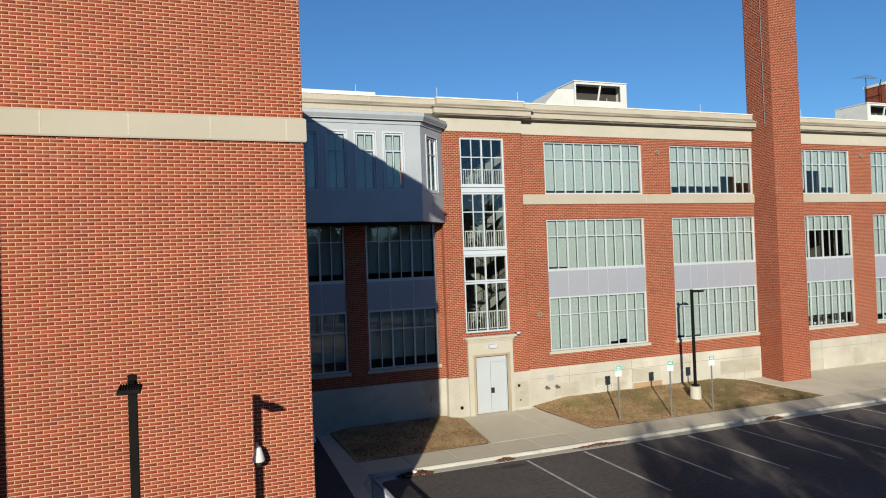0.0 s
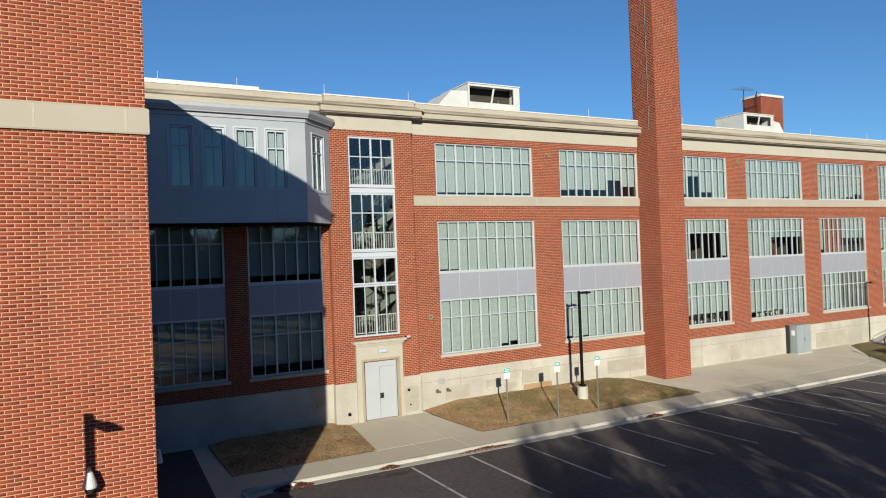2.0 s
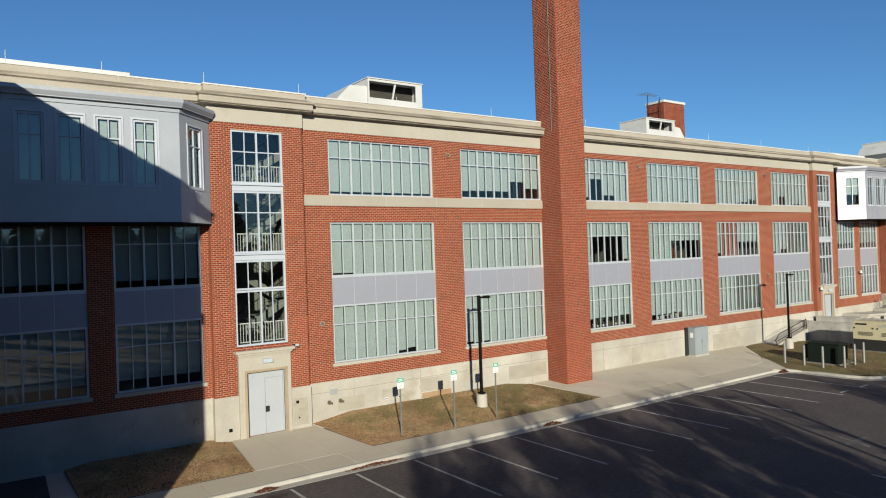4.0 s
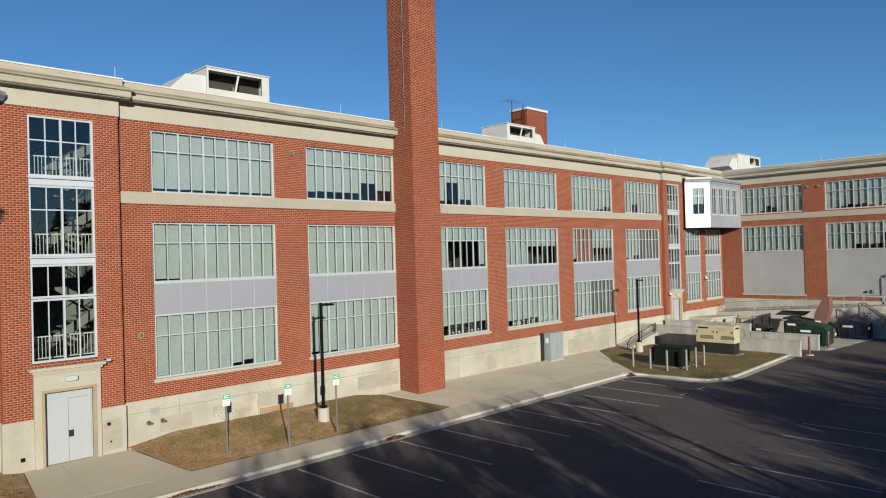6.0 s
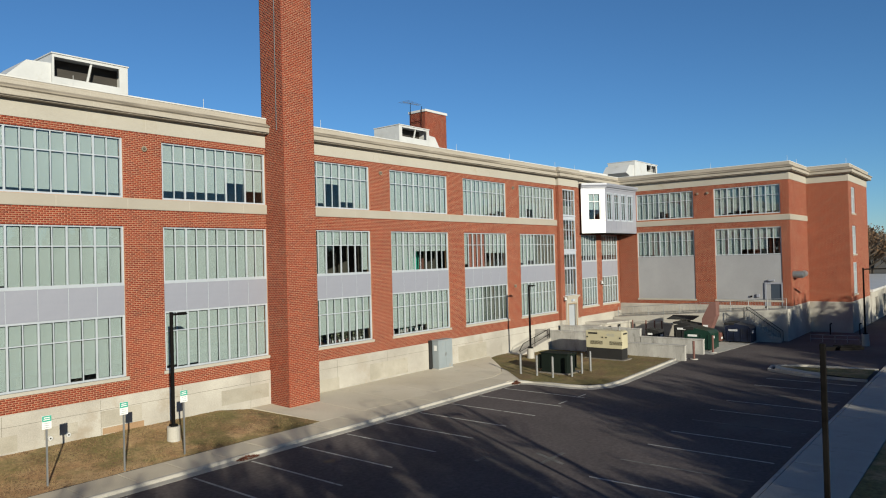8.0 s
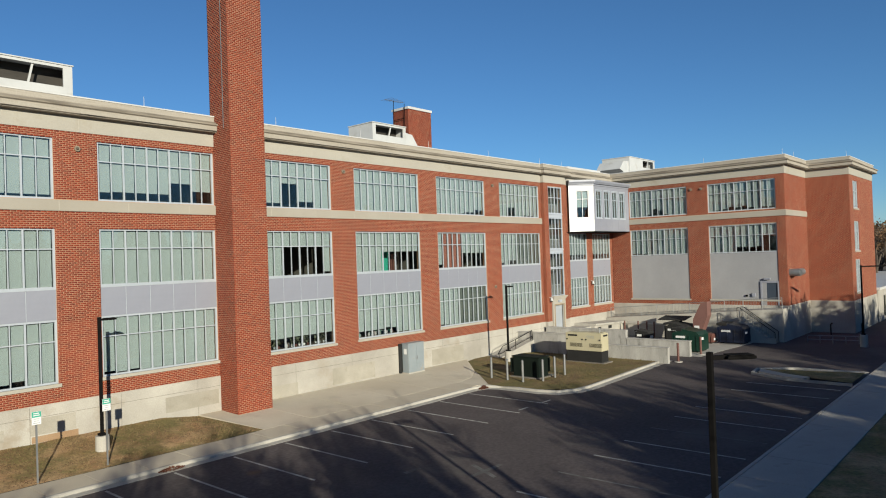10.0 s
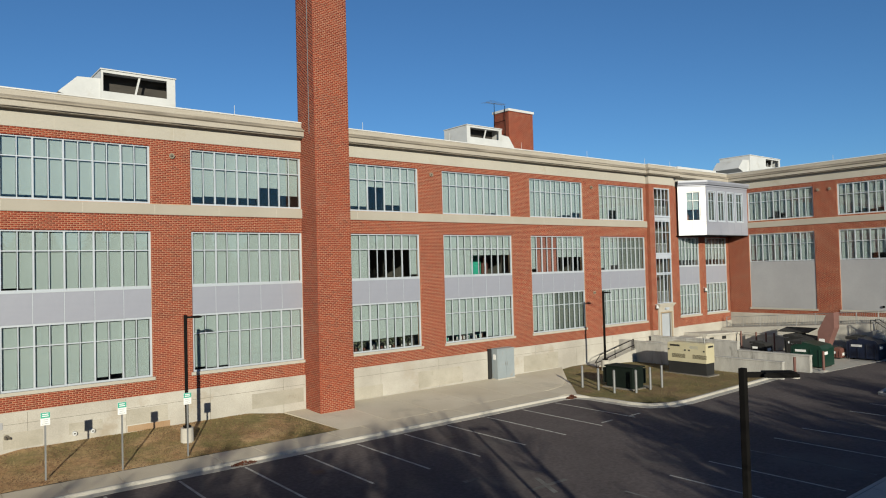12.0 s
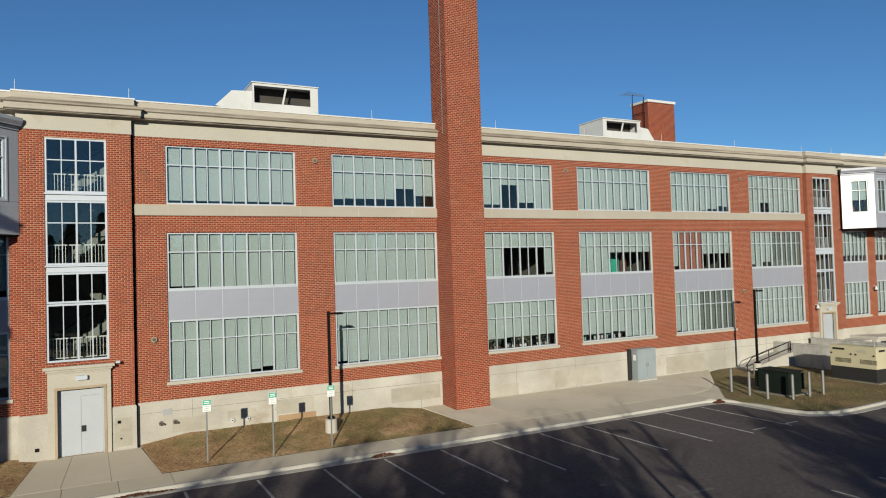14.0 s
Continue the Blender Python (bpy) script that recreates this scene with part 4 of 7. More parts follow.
def metal_bay(name, plan, wins, clad, side_clad, label, z0=9.57, lowered=0.0):
    """A projecting bay: plan runs left to right; wins gives (segment, u0, u1) of each window."""
    bay = thing(name, label, "bay window")
    z1 = 13.95
    segs = [Face(plan[i], plan[i + 1]) for i in range(len(plan) - 1)]
    for i, f in enumerate(segs):
        hs = [(u0, u1, 11.0, 13.55) for s, u0, u1 in wins if s == i]
        vs, fs = slab(f, 0.0, f.length, z0, z1, hs, 0.0, -0.12)
        ob = link_mesh("cladding", vs, fs, side_clad if i in (0, 2) and f.length < 4 else clad)
        ob.parent = bay
        bm = bmesh.new()
        k = max(1, int(round(f.length / 1.25)))
        for q in range(1, k):
            u = f.length * q / k
            boxf(bm, f, u - 0.012, u + 0.012, 0.012, 0.001, z0 + 0.02, 10.93)
        boxf(bm, f, 0.02, f.length - 0.02, 0.014, 0.001, 10.94, 10.98)
        part("panel_joint", bm, clad, bay)
        for s, u0, u1 in wins:
            if s != i:
                continue
            bars = bmesh.new()
            glazing(f, bay, u0, u1, 11.0, 13.55, 2, 12.75, [lowered if f.length < 4 else 0.0] * 2, bars, recess=0.03, shade_mat=SHADE_DIM if clad is PANEL and f.length > 4 else None)
            for a, b, c, e in ((u0 - 0.07, u0, 10.93, 13.62), (u1, u1 + 0.07, 10.93, 13.62), (u0, u1, 13.55, 13.62), (u0, u1, 10.93, 11.0)):
                boxf(bars, f, a, b, 0.03, -0.06, c, e)
            part("window_frame", bars, BAY_FRAME if clad is side_clad else (ALU if i == 1 else BAY_WHITE), bay)
    bm = bmesh.new()
    loop = [*plan, (plan[-1][0], 0.0), (plan[0][0], 0.0)]
    area = sum(loop[i][0] * loop[(i + 1) % len(loop)][1] - loop[(i + 1) % len(loop)][0] * loop[i][1] for i in range(len(loop)))
    loop = loop if area > 0 else loop[::-1]
    prism(bm, loop, z0 - 0.06, z0 - 0.002)
    part("soffit", bm, DARK_METAL, bay)
    prof = [(-0.3, z1), (0.05, z1), (0.05, z1 + 0.17), (0.20, z1 + 0.17), (0.20, z1 + 0.20), (0.24, z1 + 0.26), (0.30, z1 + 0.36), (0.30, z1 + 0.5), (-0.3, z1 + 0.56)]
    sweep("bay_cornice", plan, prof, clad, parent=bay)
    bm = bmesh.new()
    prism(bm, loop, z1 + 0.50, z1 + 0.565)
    part("bay_roof", bm, ROOF, bay)
    return bay


lp = [(-15.4, -1.9), (-7.44, -1.9), (-5.79, -0.30)]
metal_bay("metal_bay", lp, [(0, 2.32, 3.21), (0, 3.62, 4.51), (0, 4.92, 5.81), (0, 6.22, 7.11), (1, 0.60, 1.70)], BAY_METAL, BAY_METAL, "blue-grey metal-clad bay with four slim windows, half shaded")
rp = [(49.45, -0.30), (51.05, -1.95), (58.0, -1.95)]
metal_bay("metal_bay", rp, [(0, 0.65, 1.85), (1, 0.4, 1.5), (1, 1.95, 3.05), (1, 3.5, 4.6), (1, 5.0, 6.1)], PANEL, BAY_WHITE, "white metal-clad bay in full sun at the inner corner", 9.8, 0.55)

# ---- stone door surrounds and doors ----


def entrance(face, dr, name, left, right, cap, label):
    u0, u1 = dr[0] - face.p0.x, dr[1] - face.p0.x
    z0, z1 = dr[2], dr[3]
    e = thing(name, label, "door surround")
    bm = bmesh.new()
    boxf(bm, face, u0 - left, u0, 0.14, -0.1, z0 - 0.05, z1)
    part("jamb", bm, LIMESTONE, e)
    bm = bmesh.new()
    boxf(bm, face, u1, u1 + right, 0.14, -0.1, z0 - 0.05, z1)
    part("jamb", bm, LIMESTONE, e)
    bm = bmesh.new()
    boxf(bm, face, u0 - left, u1 + right, 0.14, -0.1, z1 + 0.002, cap - 0.3)
    part("lintel", bm, LIMESTONE, e)
    bm = bmesh.new()
    for a, b, c, d in ((0.0, 0.18, -0.298, -0.22), (0.06, 0.24, -0.22, -0.12), (0.16, 0.32, -0.12, -0.03), (0.14, 0.30, -0.03, 0.0)):
        boxf(bm, face, u0 - left - a, u1 + right + a, b, -0.05, cap + c, cap + d)
    part("cornice_cap", bm, LIMESTONE, e)
    bm = bmesh.new()
    for a, b in ((u0 - 0.1, u0), (u1, u1 + 0.1)):
        boxf(bm, face, a, b, 0.17, 0.141, z0 - 0.04, z1 + 0.1)
    boxf(bm, face, u0, u1, 0.17, 0.141, z1 + 0.002, z1 + 0.1)
    part("moulding", bm, STAINED_STONE, e, "brown-stained inner moulding")
    return e, u0, u1, z0, z1


def steel_door(face, u0, u1, z0, z1, name, wicket, label):
    d = thing(name, label, "door", kind="structure")
    bm = bmesh.new()
    boxf(bm, face, u0 + 0.054, u1 - 0.054, -0.09, -0.15, z0 + 0.012, z1 - 0.045)
    part("leaf", bm, DOOR_PAINT, d)
    bm = bmesh.new()
    boxf(bm, face, u0, u0 + 0.05, -0.06, -0.2, z0, z1)
    boxf(bm, face, u1 - 0.05, u1, -0.06, -0.2, z0, z1)
    boxf(bm, face, u0 + 0.05, u1 - 0.05, -0.06, -0.2, z1 - 0.04, z1)
    part("door_frame", bm, DOOR_PAINT, d)
    if wicket:
        m = (u0 + u1) / 2
        bm = bmesh.new()
        boxf(bm, face, m - 0.008, m + 0.008, -0.086, -0.091, z0 + 0.02, z1 - 0.35)
        boxf(bm, face, m - 0.008, u1 - 0.12, -0.086, -0.091, z1 - 0.35, z1 - 0.335)
        part("leaf_gap", bm, GALV, d)
    bm = bmesh.new()
    hx = (u0 + u1) / 2 + 0.09 if wicket else u0 + 0.2
    boxf(bm, face, hx - 0.09, hx + 0.09, -0.06, -0.089, z0 + 0.98, z0 + 1.24)
    part("door_handle", bm, BLACK, d)
    return d


e, u0, u1, z0, z1 = entrance(F_PAVL, DOOR_L, "door_surround", 0.36, 0.28, 3.95, "weathered limestone door surround with a moulded cap")
steel_door(F_PAVL, u0, u1, z0, z1, "door_1", True, "pale grey steel double door, closed, in a stone surround")
e, u0, u1, z0, z1 = entrance(F_PAVR, DOOR_R, "door_surround", 0.3, 0.3, 4.15, "distant limestone door surround over a raised landing")
steel_door(F_PAVR, u0, u1, z0, z1, "door_2", False, "distant pale steel door in a stone surround, closed")

# ---- ground ----
bm = bmesh.new()
vs = [bm.verts.new(p) for p in ((-900, -900, -0.2), (900, -900, -0.2), (900, 900, -0.2), (-900, 900, -0.2))]
bm.faces.new(vs)
setting(part("ground", bm, FIELD), "brown winter ground reaching the horizon", "ground")
bm = bmesh.new()
vs = [bm.verts.new(p) for p in ((-60, -24.75, -0.14), (130, -24.75, -0.14), (130, -0.2, -0.14), (-60, -0.2, -0.14))]
bm.faces.new(vs)
setting(part("road", bm, ASPHALT), "worn dark asphalt car park with faded bay lines", "car park")

KERB = [(-12.1, -10.3), (-11.95, -7.7), (-11.5, -6.98), (-10.6, -6.85), (26.6, -6.85), (27.5, -7.15), (27.85, -8.0), (27.9, -10.6), (28.2, -11.7), (29.2, -12.35), (30.6, -12.5), (42.6, -12.0)]
setting(sweep("kerb", KERB, [(-0.15, -0.3), (0.0, -0.3), (0.03, -0.13), (0.02, -0.03), (-0.015, 0.005), (-0.15, 0.005)], CONCRETE), "pale concrete kerb along the car park", "kerb")
setting(sweep("gutter", KERB, [(0.031, -0.3), (0.42, -0.3), (0.42, -0.132), (0.031, -0.122)], CONCRETE), "concrete gutter strip at the foot of the kerb", "gutter")


def sheet(name, outline, z, material, label, category, thick=0.2):
    bm = bmesh.new()
    prism(bm, outline, z - thick, z)
    return setting(part(name, bm, material), label, category)


# pavement flags along the kerb, one slab each
def flags(name, x0, x1, y0, y1, step, z, label, mat=WALK):
    root = thing(name, label, "pavement", kind="structure")
    n = max(1, int(round((x1 - x0) / step)))
    w = (x1 - x0) / n
    bm = bmesh.new()
    box(bm, 0, w - 0.018, 0, y1 - y0, -0.2, 0, 0.006)
    me = bpy.data.meshes.new("slab")
    bm.to_mesh(me)
    bm.free()
    me.materials.append(mat)
    for i in range(n):
        ob = new("slab", me)
        ob.parent = root
        ob.location = (x0 + i * w, y0, z + 0.002 * ((i * 7) % 3))
    return root


flags("pavement", -11.65, 27.3, -6.69, -5.0, 1.85, 0.0, "pale concrete pavement slabs along the kerb")
bm = bmesh.new()
prism(bm, [(-15.3, -16.6), (-12.15, -16.6), (-12.15, -10.3), (-12.0, -7.7), (-11.66, -6.9), (-11.66, -0.04), (-15.3, -0.04)], -0.3, -0.002)
setting(part("pavement", bm, ASPHALT), "shaded asphalt yard beside the wing", "pavement")
bm = bmesh.new()
prism(bm, [(-12.75, -10.3), (-12.15, -10.3), (-12.0, -7.7), (-11.66, -6.9), (-11.66, -0.04), (-12.3, -0.04)], -0.28, 0.004)
setting(part("pavement", bm, WALK), "narrow concrete strip between yard and lawn", "pavement")
pad = thing("pavement", "pale concrete pad in front of the door", "pavement", kind="structure")
for a0, a1, b0, b1 in ((-5.85, -4.3, -5.2, -3.95), (-4.285, -2.6, -3.935, -2.6), (-2.585, -0.82, -2.585, -1.27)):
    top = [(a0, -4.998, 0.004), (a1, -4.998, 0.004), (b1, -0.3, 0.1), (b0, -0.3, 0.1)]
    vs = top + [(x, y, -0.3) for x, y, z in top]
    ob = link_mesh("slab", vs, [(0, 1, 2, 3), (7, 6, 5, 4), (4, 5, 1, 0), (5, 6, 2, 1), (6, 7, 3, 2), (7, 4, 0, 3)], WALK)
    ob.parent = pad
# the apron falls gently from the wall to the kerb walk
front = [(13.2, -4.998), (16.0, -4.998), (19.0, -4.998), (22.0, -4.998), (25.0, -4.998), (27.6, -4.998), (29.3, -4.6), (31.3, -3.3)]
back = [(12.7, -0.05), (15.8, -0.05), (19.0, -0.05), (22.0, -0.05), (25.0, -0.05), (28.0, -0.05), (31.0, -0.05), (34.4, -0.05)]
apron = thing("pavement", "broad pale concrete apron along the wall", "pavement", kind="structure")
for i in range(7):
    (ax, ay), (bx, by), (cx, cy), (ex, ey) = front[i], front[i + 1], back[i + 1], back[i]
    g = 0.022
    top = [(ax, ay, 0.004), (bx - g, by, 0.004), (cx - g, cy, 0.19), (ex, ey, 0.19)]
    vs = top + [(x, y, -0.3) for x, y, z in top]
    ob = link_mesh("slab", vs, [(0, 1, 2, 3), (7, 6, 5, 4), (4, 5, 1, 0), (5, 6, 2, 1), (6, 7, 3, 2), (7, 4, 0, 3)], WALK)
    ob.parent = apron


sheet("pavement", [(27.31, -6.72), (27.72, -7.6), (28.9, -7.3), (31.6, -4.0), (31.25, -3.36), (29.3, -4.61), (27.6, -5.002), (27.31, -5.002)], -0.006, WALK, "rounded end of the concrete pavement", "pavement")


def turf(name, corners, rise, label, seed, nu=60, nv=24, left=None, mat=None):
    """A lumpy lawn patch over four plan corners (front-left, front-right, back-right, back-left)."""
    rng = random.Random(seed)
    a, b, c, d = [Vector(p) for p in corners]
    verts, faces = [], []
    for j in range(nv + 1):
        for i in range(nu + 1):
            s, t = i / nu, j / nv
            p = (a * (1 - s) + b * s) * (1 - t) + (d * (1 - s) + c * s) * t
            if left:
                k = min(int(t * (len(left) - 1)), len(left) - 2)
                e = Vector(left[k]).lerp(Vector(left[k + 1]), t * (len(left) - 1) - k)
                p = e * (1 - s) + (b * (1 - t) + c * t) * s
            lump = 0.035 * noise.noise(Vector((p.x * 0.9, p.y * 0.9, seed))) + 0.012 * noise.noise(Vector((p.x * 5, p.y * 5, seed)))
            edge = min(1.0, 6 * min(s, 1 - s, t + 0.1), 1.0)
            ease = min(1.0, s * 7, (1 - s) * 7) if nu < 100 else 1.0
            verts.append((p.x, p.y, rise[0] + (rise[1] - rise[0]) * t * (0.3 + 0.7 * ease) + lump * edge))
            if i < nu and j < nv:
                k = j * (nu + 1) + i
                faces.append((k, k + 1, k + nu + 2, k + nu + 1))
    return setting(link_mesh(name, verts, faces, mat or GRASS, True), label, "lawn")


turf("ground_lawn", [(-0.82, -4.99), (13.15, -4.99), (12.68, -0.04), (-1.27, -0.04)], (0.015, 0.42), "patchy dry winter lawn against the wall", 3)
turf("ground_lawn", [(-11.65, -4.99), (-5.86, -4.99), (-5.21, -0.04), (-11.65, -0.04)], (0.02, 0.2), "shaded patchy brown lawn beside the door pad", 4)
turf("ground_lawn", [(29.3, -12.3), (41.04, -12.0), (41.04, -0.1), (34.4, -0.06)], (-0.01, 0.12), "mossy island lawn round the service equipment", 5, mat=GRASS_MOSS, left=[(29.3, -12.28), (28.0, -10.6), (27.7, -7.2), (30.2, -4.6), (32.0, -2.4), (34.4, -0.06)])

# painted bay lines
lines = thing("bay_lines", "worn white parking bay lines on asphalt", "road marking", kind="structure")
for i in range(14):
    x = -5.47 + 2.585 * i
    if x > 27.0:
        break
    bm = bmesh.new()
    box(bm, x - 0.05, x + 0.05, -12.75, -7.45, -0.15, -0.136)
    part("line", bm, PAINT_LINE, lines)
for i in range(16):
    x = 5.45 + 2.6 * i
    if x > 38:
        break
    bm = bmesh.new()
    box(bm, x - 0.05, x + 0.05, -24.3, -19.4, -0.15, -0.136)
    part("line", bm, PAINT_FADED if i % 3 == 1 else PAINT_LINE, lines)

# far side pavement
FAR_KERB = [(60, -24.75), (-60, -24.75)]
setting(sweep("kerb", FAR_KERB, [(-0.15, -0.3), (0.0, -0.3), (0.03, -0.13), (0.02, -0.03), (-0.015, 0.005), (-0.15, 0.005)], CONCRETE), "concrete kerb on the open side of the car park", "kerb")
# CONCRETE instead of WALK: the darker colour deepens the tree shade here
flags("pavement", -20, 60, -27.2, -24.92, 3.0, 0.0, "grey concrete pavement, toned darker for the shade, with tree shadows", CONCRETE)
turf("ground_lawn", [(-60, -60), (90, -60), (90, -27.22), (-60, -27.22)], (-0.05, -0.02), "dry lawn beyond the pavement", 6, 120, 30)


# ---- lamp posts ----
def lamp_post(x, y, height, head, base_h, label, long=0.68, half=0.17, pole=0.06):
    p = thing("lamp_post", label, "lamp post", "car park lamp posts", at=(x, y, 0))
    if base_h > 0:
        bm = bmesh.new()
        tube(bm, (0, 0, -0.2), (0, 0, base_h), 0.29, 0.27, 20)
        part("base", bm, CONCRETE, p, "pale round concrete base")
    bm = bmesh.new()
    box(bm, -pole, pole, -pole, pole, base_h + 0.001, height, 0.012)
    part("pole", bm, DARK_METAL, p)
    bm = bmesh.new()
    box(bm, -0.14, 0.14, -0.14, 0.14, base_h + 0.001, base_h + 0.09, 0.01)
    part("base_plate", bm, DARK_METAL, p)
    bm = bmesh.new()
    vs = box(bm, 0.05, 0.35, -0.035, 0.035, height - 0.16, height - 0.07)
    box(bm, 0.30, 0.30 + long, -half, half, height - 0.150, height - 0.085, 0.02)
    for v in bm.verts:
        v.co = Matrix.Rotation(radians(head), 3, "Z") @ v.co
    part("lamp_head", bm, DARK_METAL, p)
    for i in range(8):
        bm = bmesh.new()
        v0 = -half + 0.02 + i * (2 * half - 0.055) / 7
        box(bm, 0.34, 0.26 + long, v0, v0 + 0.015, height - 0.083, height - 0.062)
        for v in bm.verts:
            v.co = Matrix.Rotation(radians(head), 3, "Z") @ v.co
        part("cooling_fin", bm, DARK_METAL, p)
    bm = bmesh.new()
    box(bm, 0.38, 0.22 + long, 0.05 - half, half - 0.05, height - 0.162, height - 0.152)
    for v in bm.verts:
        v.co = Matrix.Rotation(radians(head), 3, "Z") @ v.co
    part("lens", bm, LENS, p, "dull glass lens")
    return p


lamp_post(6.7, -2.87, 5.78, 0, 0.82, "dark bronze lamp post on a concrete base in the lawn", 0.38, 0.16)
lamp_post(35.55, -3.05, 5.65, 0, 0.85, "dark bronze lamp post beside the service ramp", 0.38, 0.16)
lamp_post(7.8, -28.06, 5.72, -45, 0.7, "dark bronze lamp post beside the open pavement", 0.58, 0.15, 0.055)
lamp_post(-18.62, -21.1, 6.37, -90, 0.7, "dark bronze lamp post in front of the wing wall", 0.5, 0.145)
lamp_post(55.6, -22.1, 6.15, -51, 0.8, "dark bronze lamp post beyond the planted island", 1.9, 0.17)


# ---- turf litter and tufts ----
def scatter(name, corners, rise, count, seed, material, size, blade, label):
    """Loose leaves or grass blades strewn over a lawn patch."""
    rng = random.Random(seed)
    a, b, c, d = [Vector(p) for p in corners]
    verts, faces = [], []
    for i in range(count):
        s, t = rng.random(), rng.random()
        p = (a * (1 - s) + b * s) * (1 - t) + (d * (1 - s) + c * s) * t
        patch = noise.noise(Vector((p.x * 0.7, p.y * 0.7, seed * 3.1)))
        if patch < rng.uniform(-0.5, 0.35):
            continue
        ease = min(1.0, s * 7, (1 - s) * 7)
        z = rise[0] + (rise[1] - rise[0]) * t * (0.3 + 0.7 * ease) + 0.01
        r = size * rng.uniform(0.6, 1.4)
        k = len(verts)
        base = Vector((p.x, p.y, z))
        if blade:
            ang = rng.uniform(0, 6.28)
            side = Vector((math.cos(ang), math.sin(ang), 0)) * r * 0.12
            tip = base + Vector((rng.uniform(-0.5, 0.5) * r, rng.uniform(-0.5, 0.5) * r, r))
            verts += [base - side, base + side, tip]
            faces.append((k, k + 1, k + 2))
        else:
            q = Euler((rng.uniform(-0.9, 0.9), rng.uniform(-0.9, 0.9), rng.uniform(0, 6.3))).to_matrix()
            verts += [base + q @ Vector(v) for v in ((-r, 0, 0.012), (0, -r * 0.6, 0), (r, 0, 0.012), (0, r * 0.6, 0.02))]
            faces.append((k, k + 1, k + 2, k + 3))
    return tagged(link_mesh(name, verts, faces, material), label, "ground cover", kind="stuff")


LAWN_A = [(-0.8, -4.95), (13.1, -4.95), (12.6, -0.1), (-1.2, -0.1)]
LAWN_B = [(-11.5, -4.95), (-5.9, -4.95), (-5.3, -0.1), (-11.5, -0.1)]
LAWN_C = [(28.3, -11.8), (42.0, -11.7), (40.8, -2.0), (33.0, -2.0)]
scatter("fallen_leaves", LAWN_A, (0.015, 0.42), 14000, 31, LEAF_DRY, 0.027, False, "dry brown leaves strewn over the lawn")
scatter("fallen_leaves", LAWN_B, (0.02, 0.2), 5000, 32, LEAF_DRY, 0.03, False, "dry brown leaves strewn over the shaded lawn")
scatter("fallen_leaves", LAWN_C, (0.0, 0.12), 3000, 33, LEAF_DRY, 0.03, False, "dry brown leaves strewn over the island")
scatter("grass_tufts", LAWN_A, (0.015, 0.42), 22000, 34, GRASS_BLADE, 0.045, True, "short dry grass blades on the lawn")
scatter("grass_tufts", LAWN_B, (0.02, 0.2), 8000, 35, GRASS_BLADE, 0.045, True, "short dry grass blades beside the pad")
scatter("grass_tufts", LAWN_C, (0.0, 0.12), 16000, 36, GRASS_GREEN, 0.06, True, "short mossy grass blades on the island")

# ---- parking signs ----
def parking_sign(x, y, h):
    s = thing("parking_sign", "green and white reserved parking sign on a steel post", "sign", "signs along the lawn", at=(x, y, 0))
    bm = bmesh.new()
    box(bm, -0.03, 0.03, -0.02, 0.02, -0.1, h)
    part("post", bm, GALV, s)
    bm = bmesh.new()
    box(bm, -0.16, 0.16, -0.035, -0.022, h - 0.46, h + 0.02, 0.004)
    part("plate", bm, SIGN_WHITE, s)
    bm = bmesh.new()
    box(bm, -0.155, 0.155, -0.040, -0.036, h - 0.19, h + 0.012)
    part("green_field", bm, SIGN_GREEN, s)
    for k, (w, z) in enumerate(((0.20, h - 0.05), (0.22, h - 0.12))):
        bm = bmesh.new()
        box(bm, -w / 2, w / 2, -0.043, -0.0405, z - 0.018, z + 0.018)
        part("text_bar", bm, SIGN_WHITE, s)
    for k in range(3):
        bm = bmesh.new()
        w = (0.2, 0.16, 0.22, 0.12)[k]
        box(bm, -w / 2, w / 2, -0.039, -0.0355, h - 0.26 - 0.075 * k, h - 0.245 - 0.075 * k)
        part("text_bar", bm, CABINET, s)
    return s


parking_sign(0.95, -4.45, 2.55)
parking_sign(3.52, -4.9, 2.63)
parking_sign(6.1, -4.75, 2.64)

# ---- utility cabinet on the apron ----
cab = thing("utility_cabinet", "blue-grey painted steel utility cabinet on the apron", "utility cabinet", at=(27.42, -0.78, 0.16))
bm = bmesh.new()
box(bm, 0.03, 1.55, 0.03, 0.60, 0.08, 1.95, 0.02)
part("body", bm, CABINET, cab)
bm = bmesh.new()
box(bm, 0, 1.58, 0, 0.66, -0.1, 0.08)
part("base", bm, CONCRETE, cab)
bm = bmesh.new()
box(bm, 0.0, 1.58, 0.0, 0.64, 1.951, 2.02, 0.02)
part("lid", bm, CABINET, cab)
# plain black strip at the cabinet's left back edge
bm = bmesh.new()
box(bm, -0.22, 0.02, 0.61, 0.72, -0.1, 2.0)
part("black_strip", bm, BLACK, cab, "black strip behind the cabinet's left edge")
for k in (0, 1):
    bm = bmesh.new()
    box(bm, 0.08 + 0.73 * k, 0.77 + 0.73 * k, 0.01, 0.029, 0.18, 1.85, 0.006)
    d = part("door", bm, CABINET, cab)
    bm = bmesh.new()
    box(bm, (0.70 if k == 0 else 0.85), (0.74 if k == 0 else 0.89), -0.015, 0.009, 0.9, 1.15, 0.006)
    part("handle", bm, GALV, d)
bm = bmesh.new()
box(bm, 0.015, 0.029, 0.2, 0.45, 1.3, 1.65)
part("notice", bm, SIGN_WHITE, cab, "faded white notice")

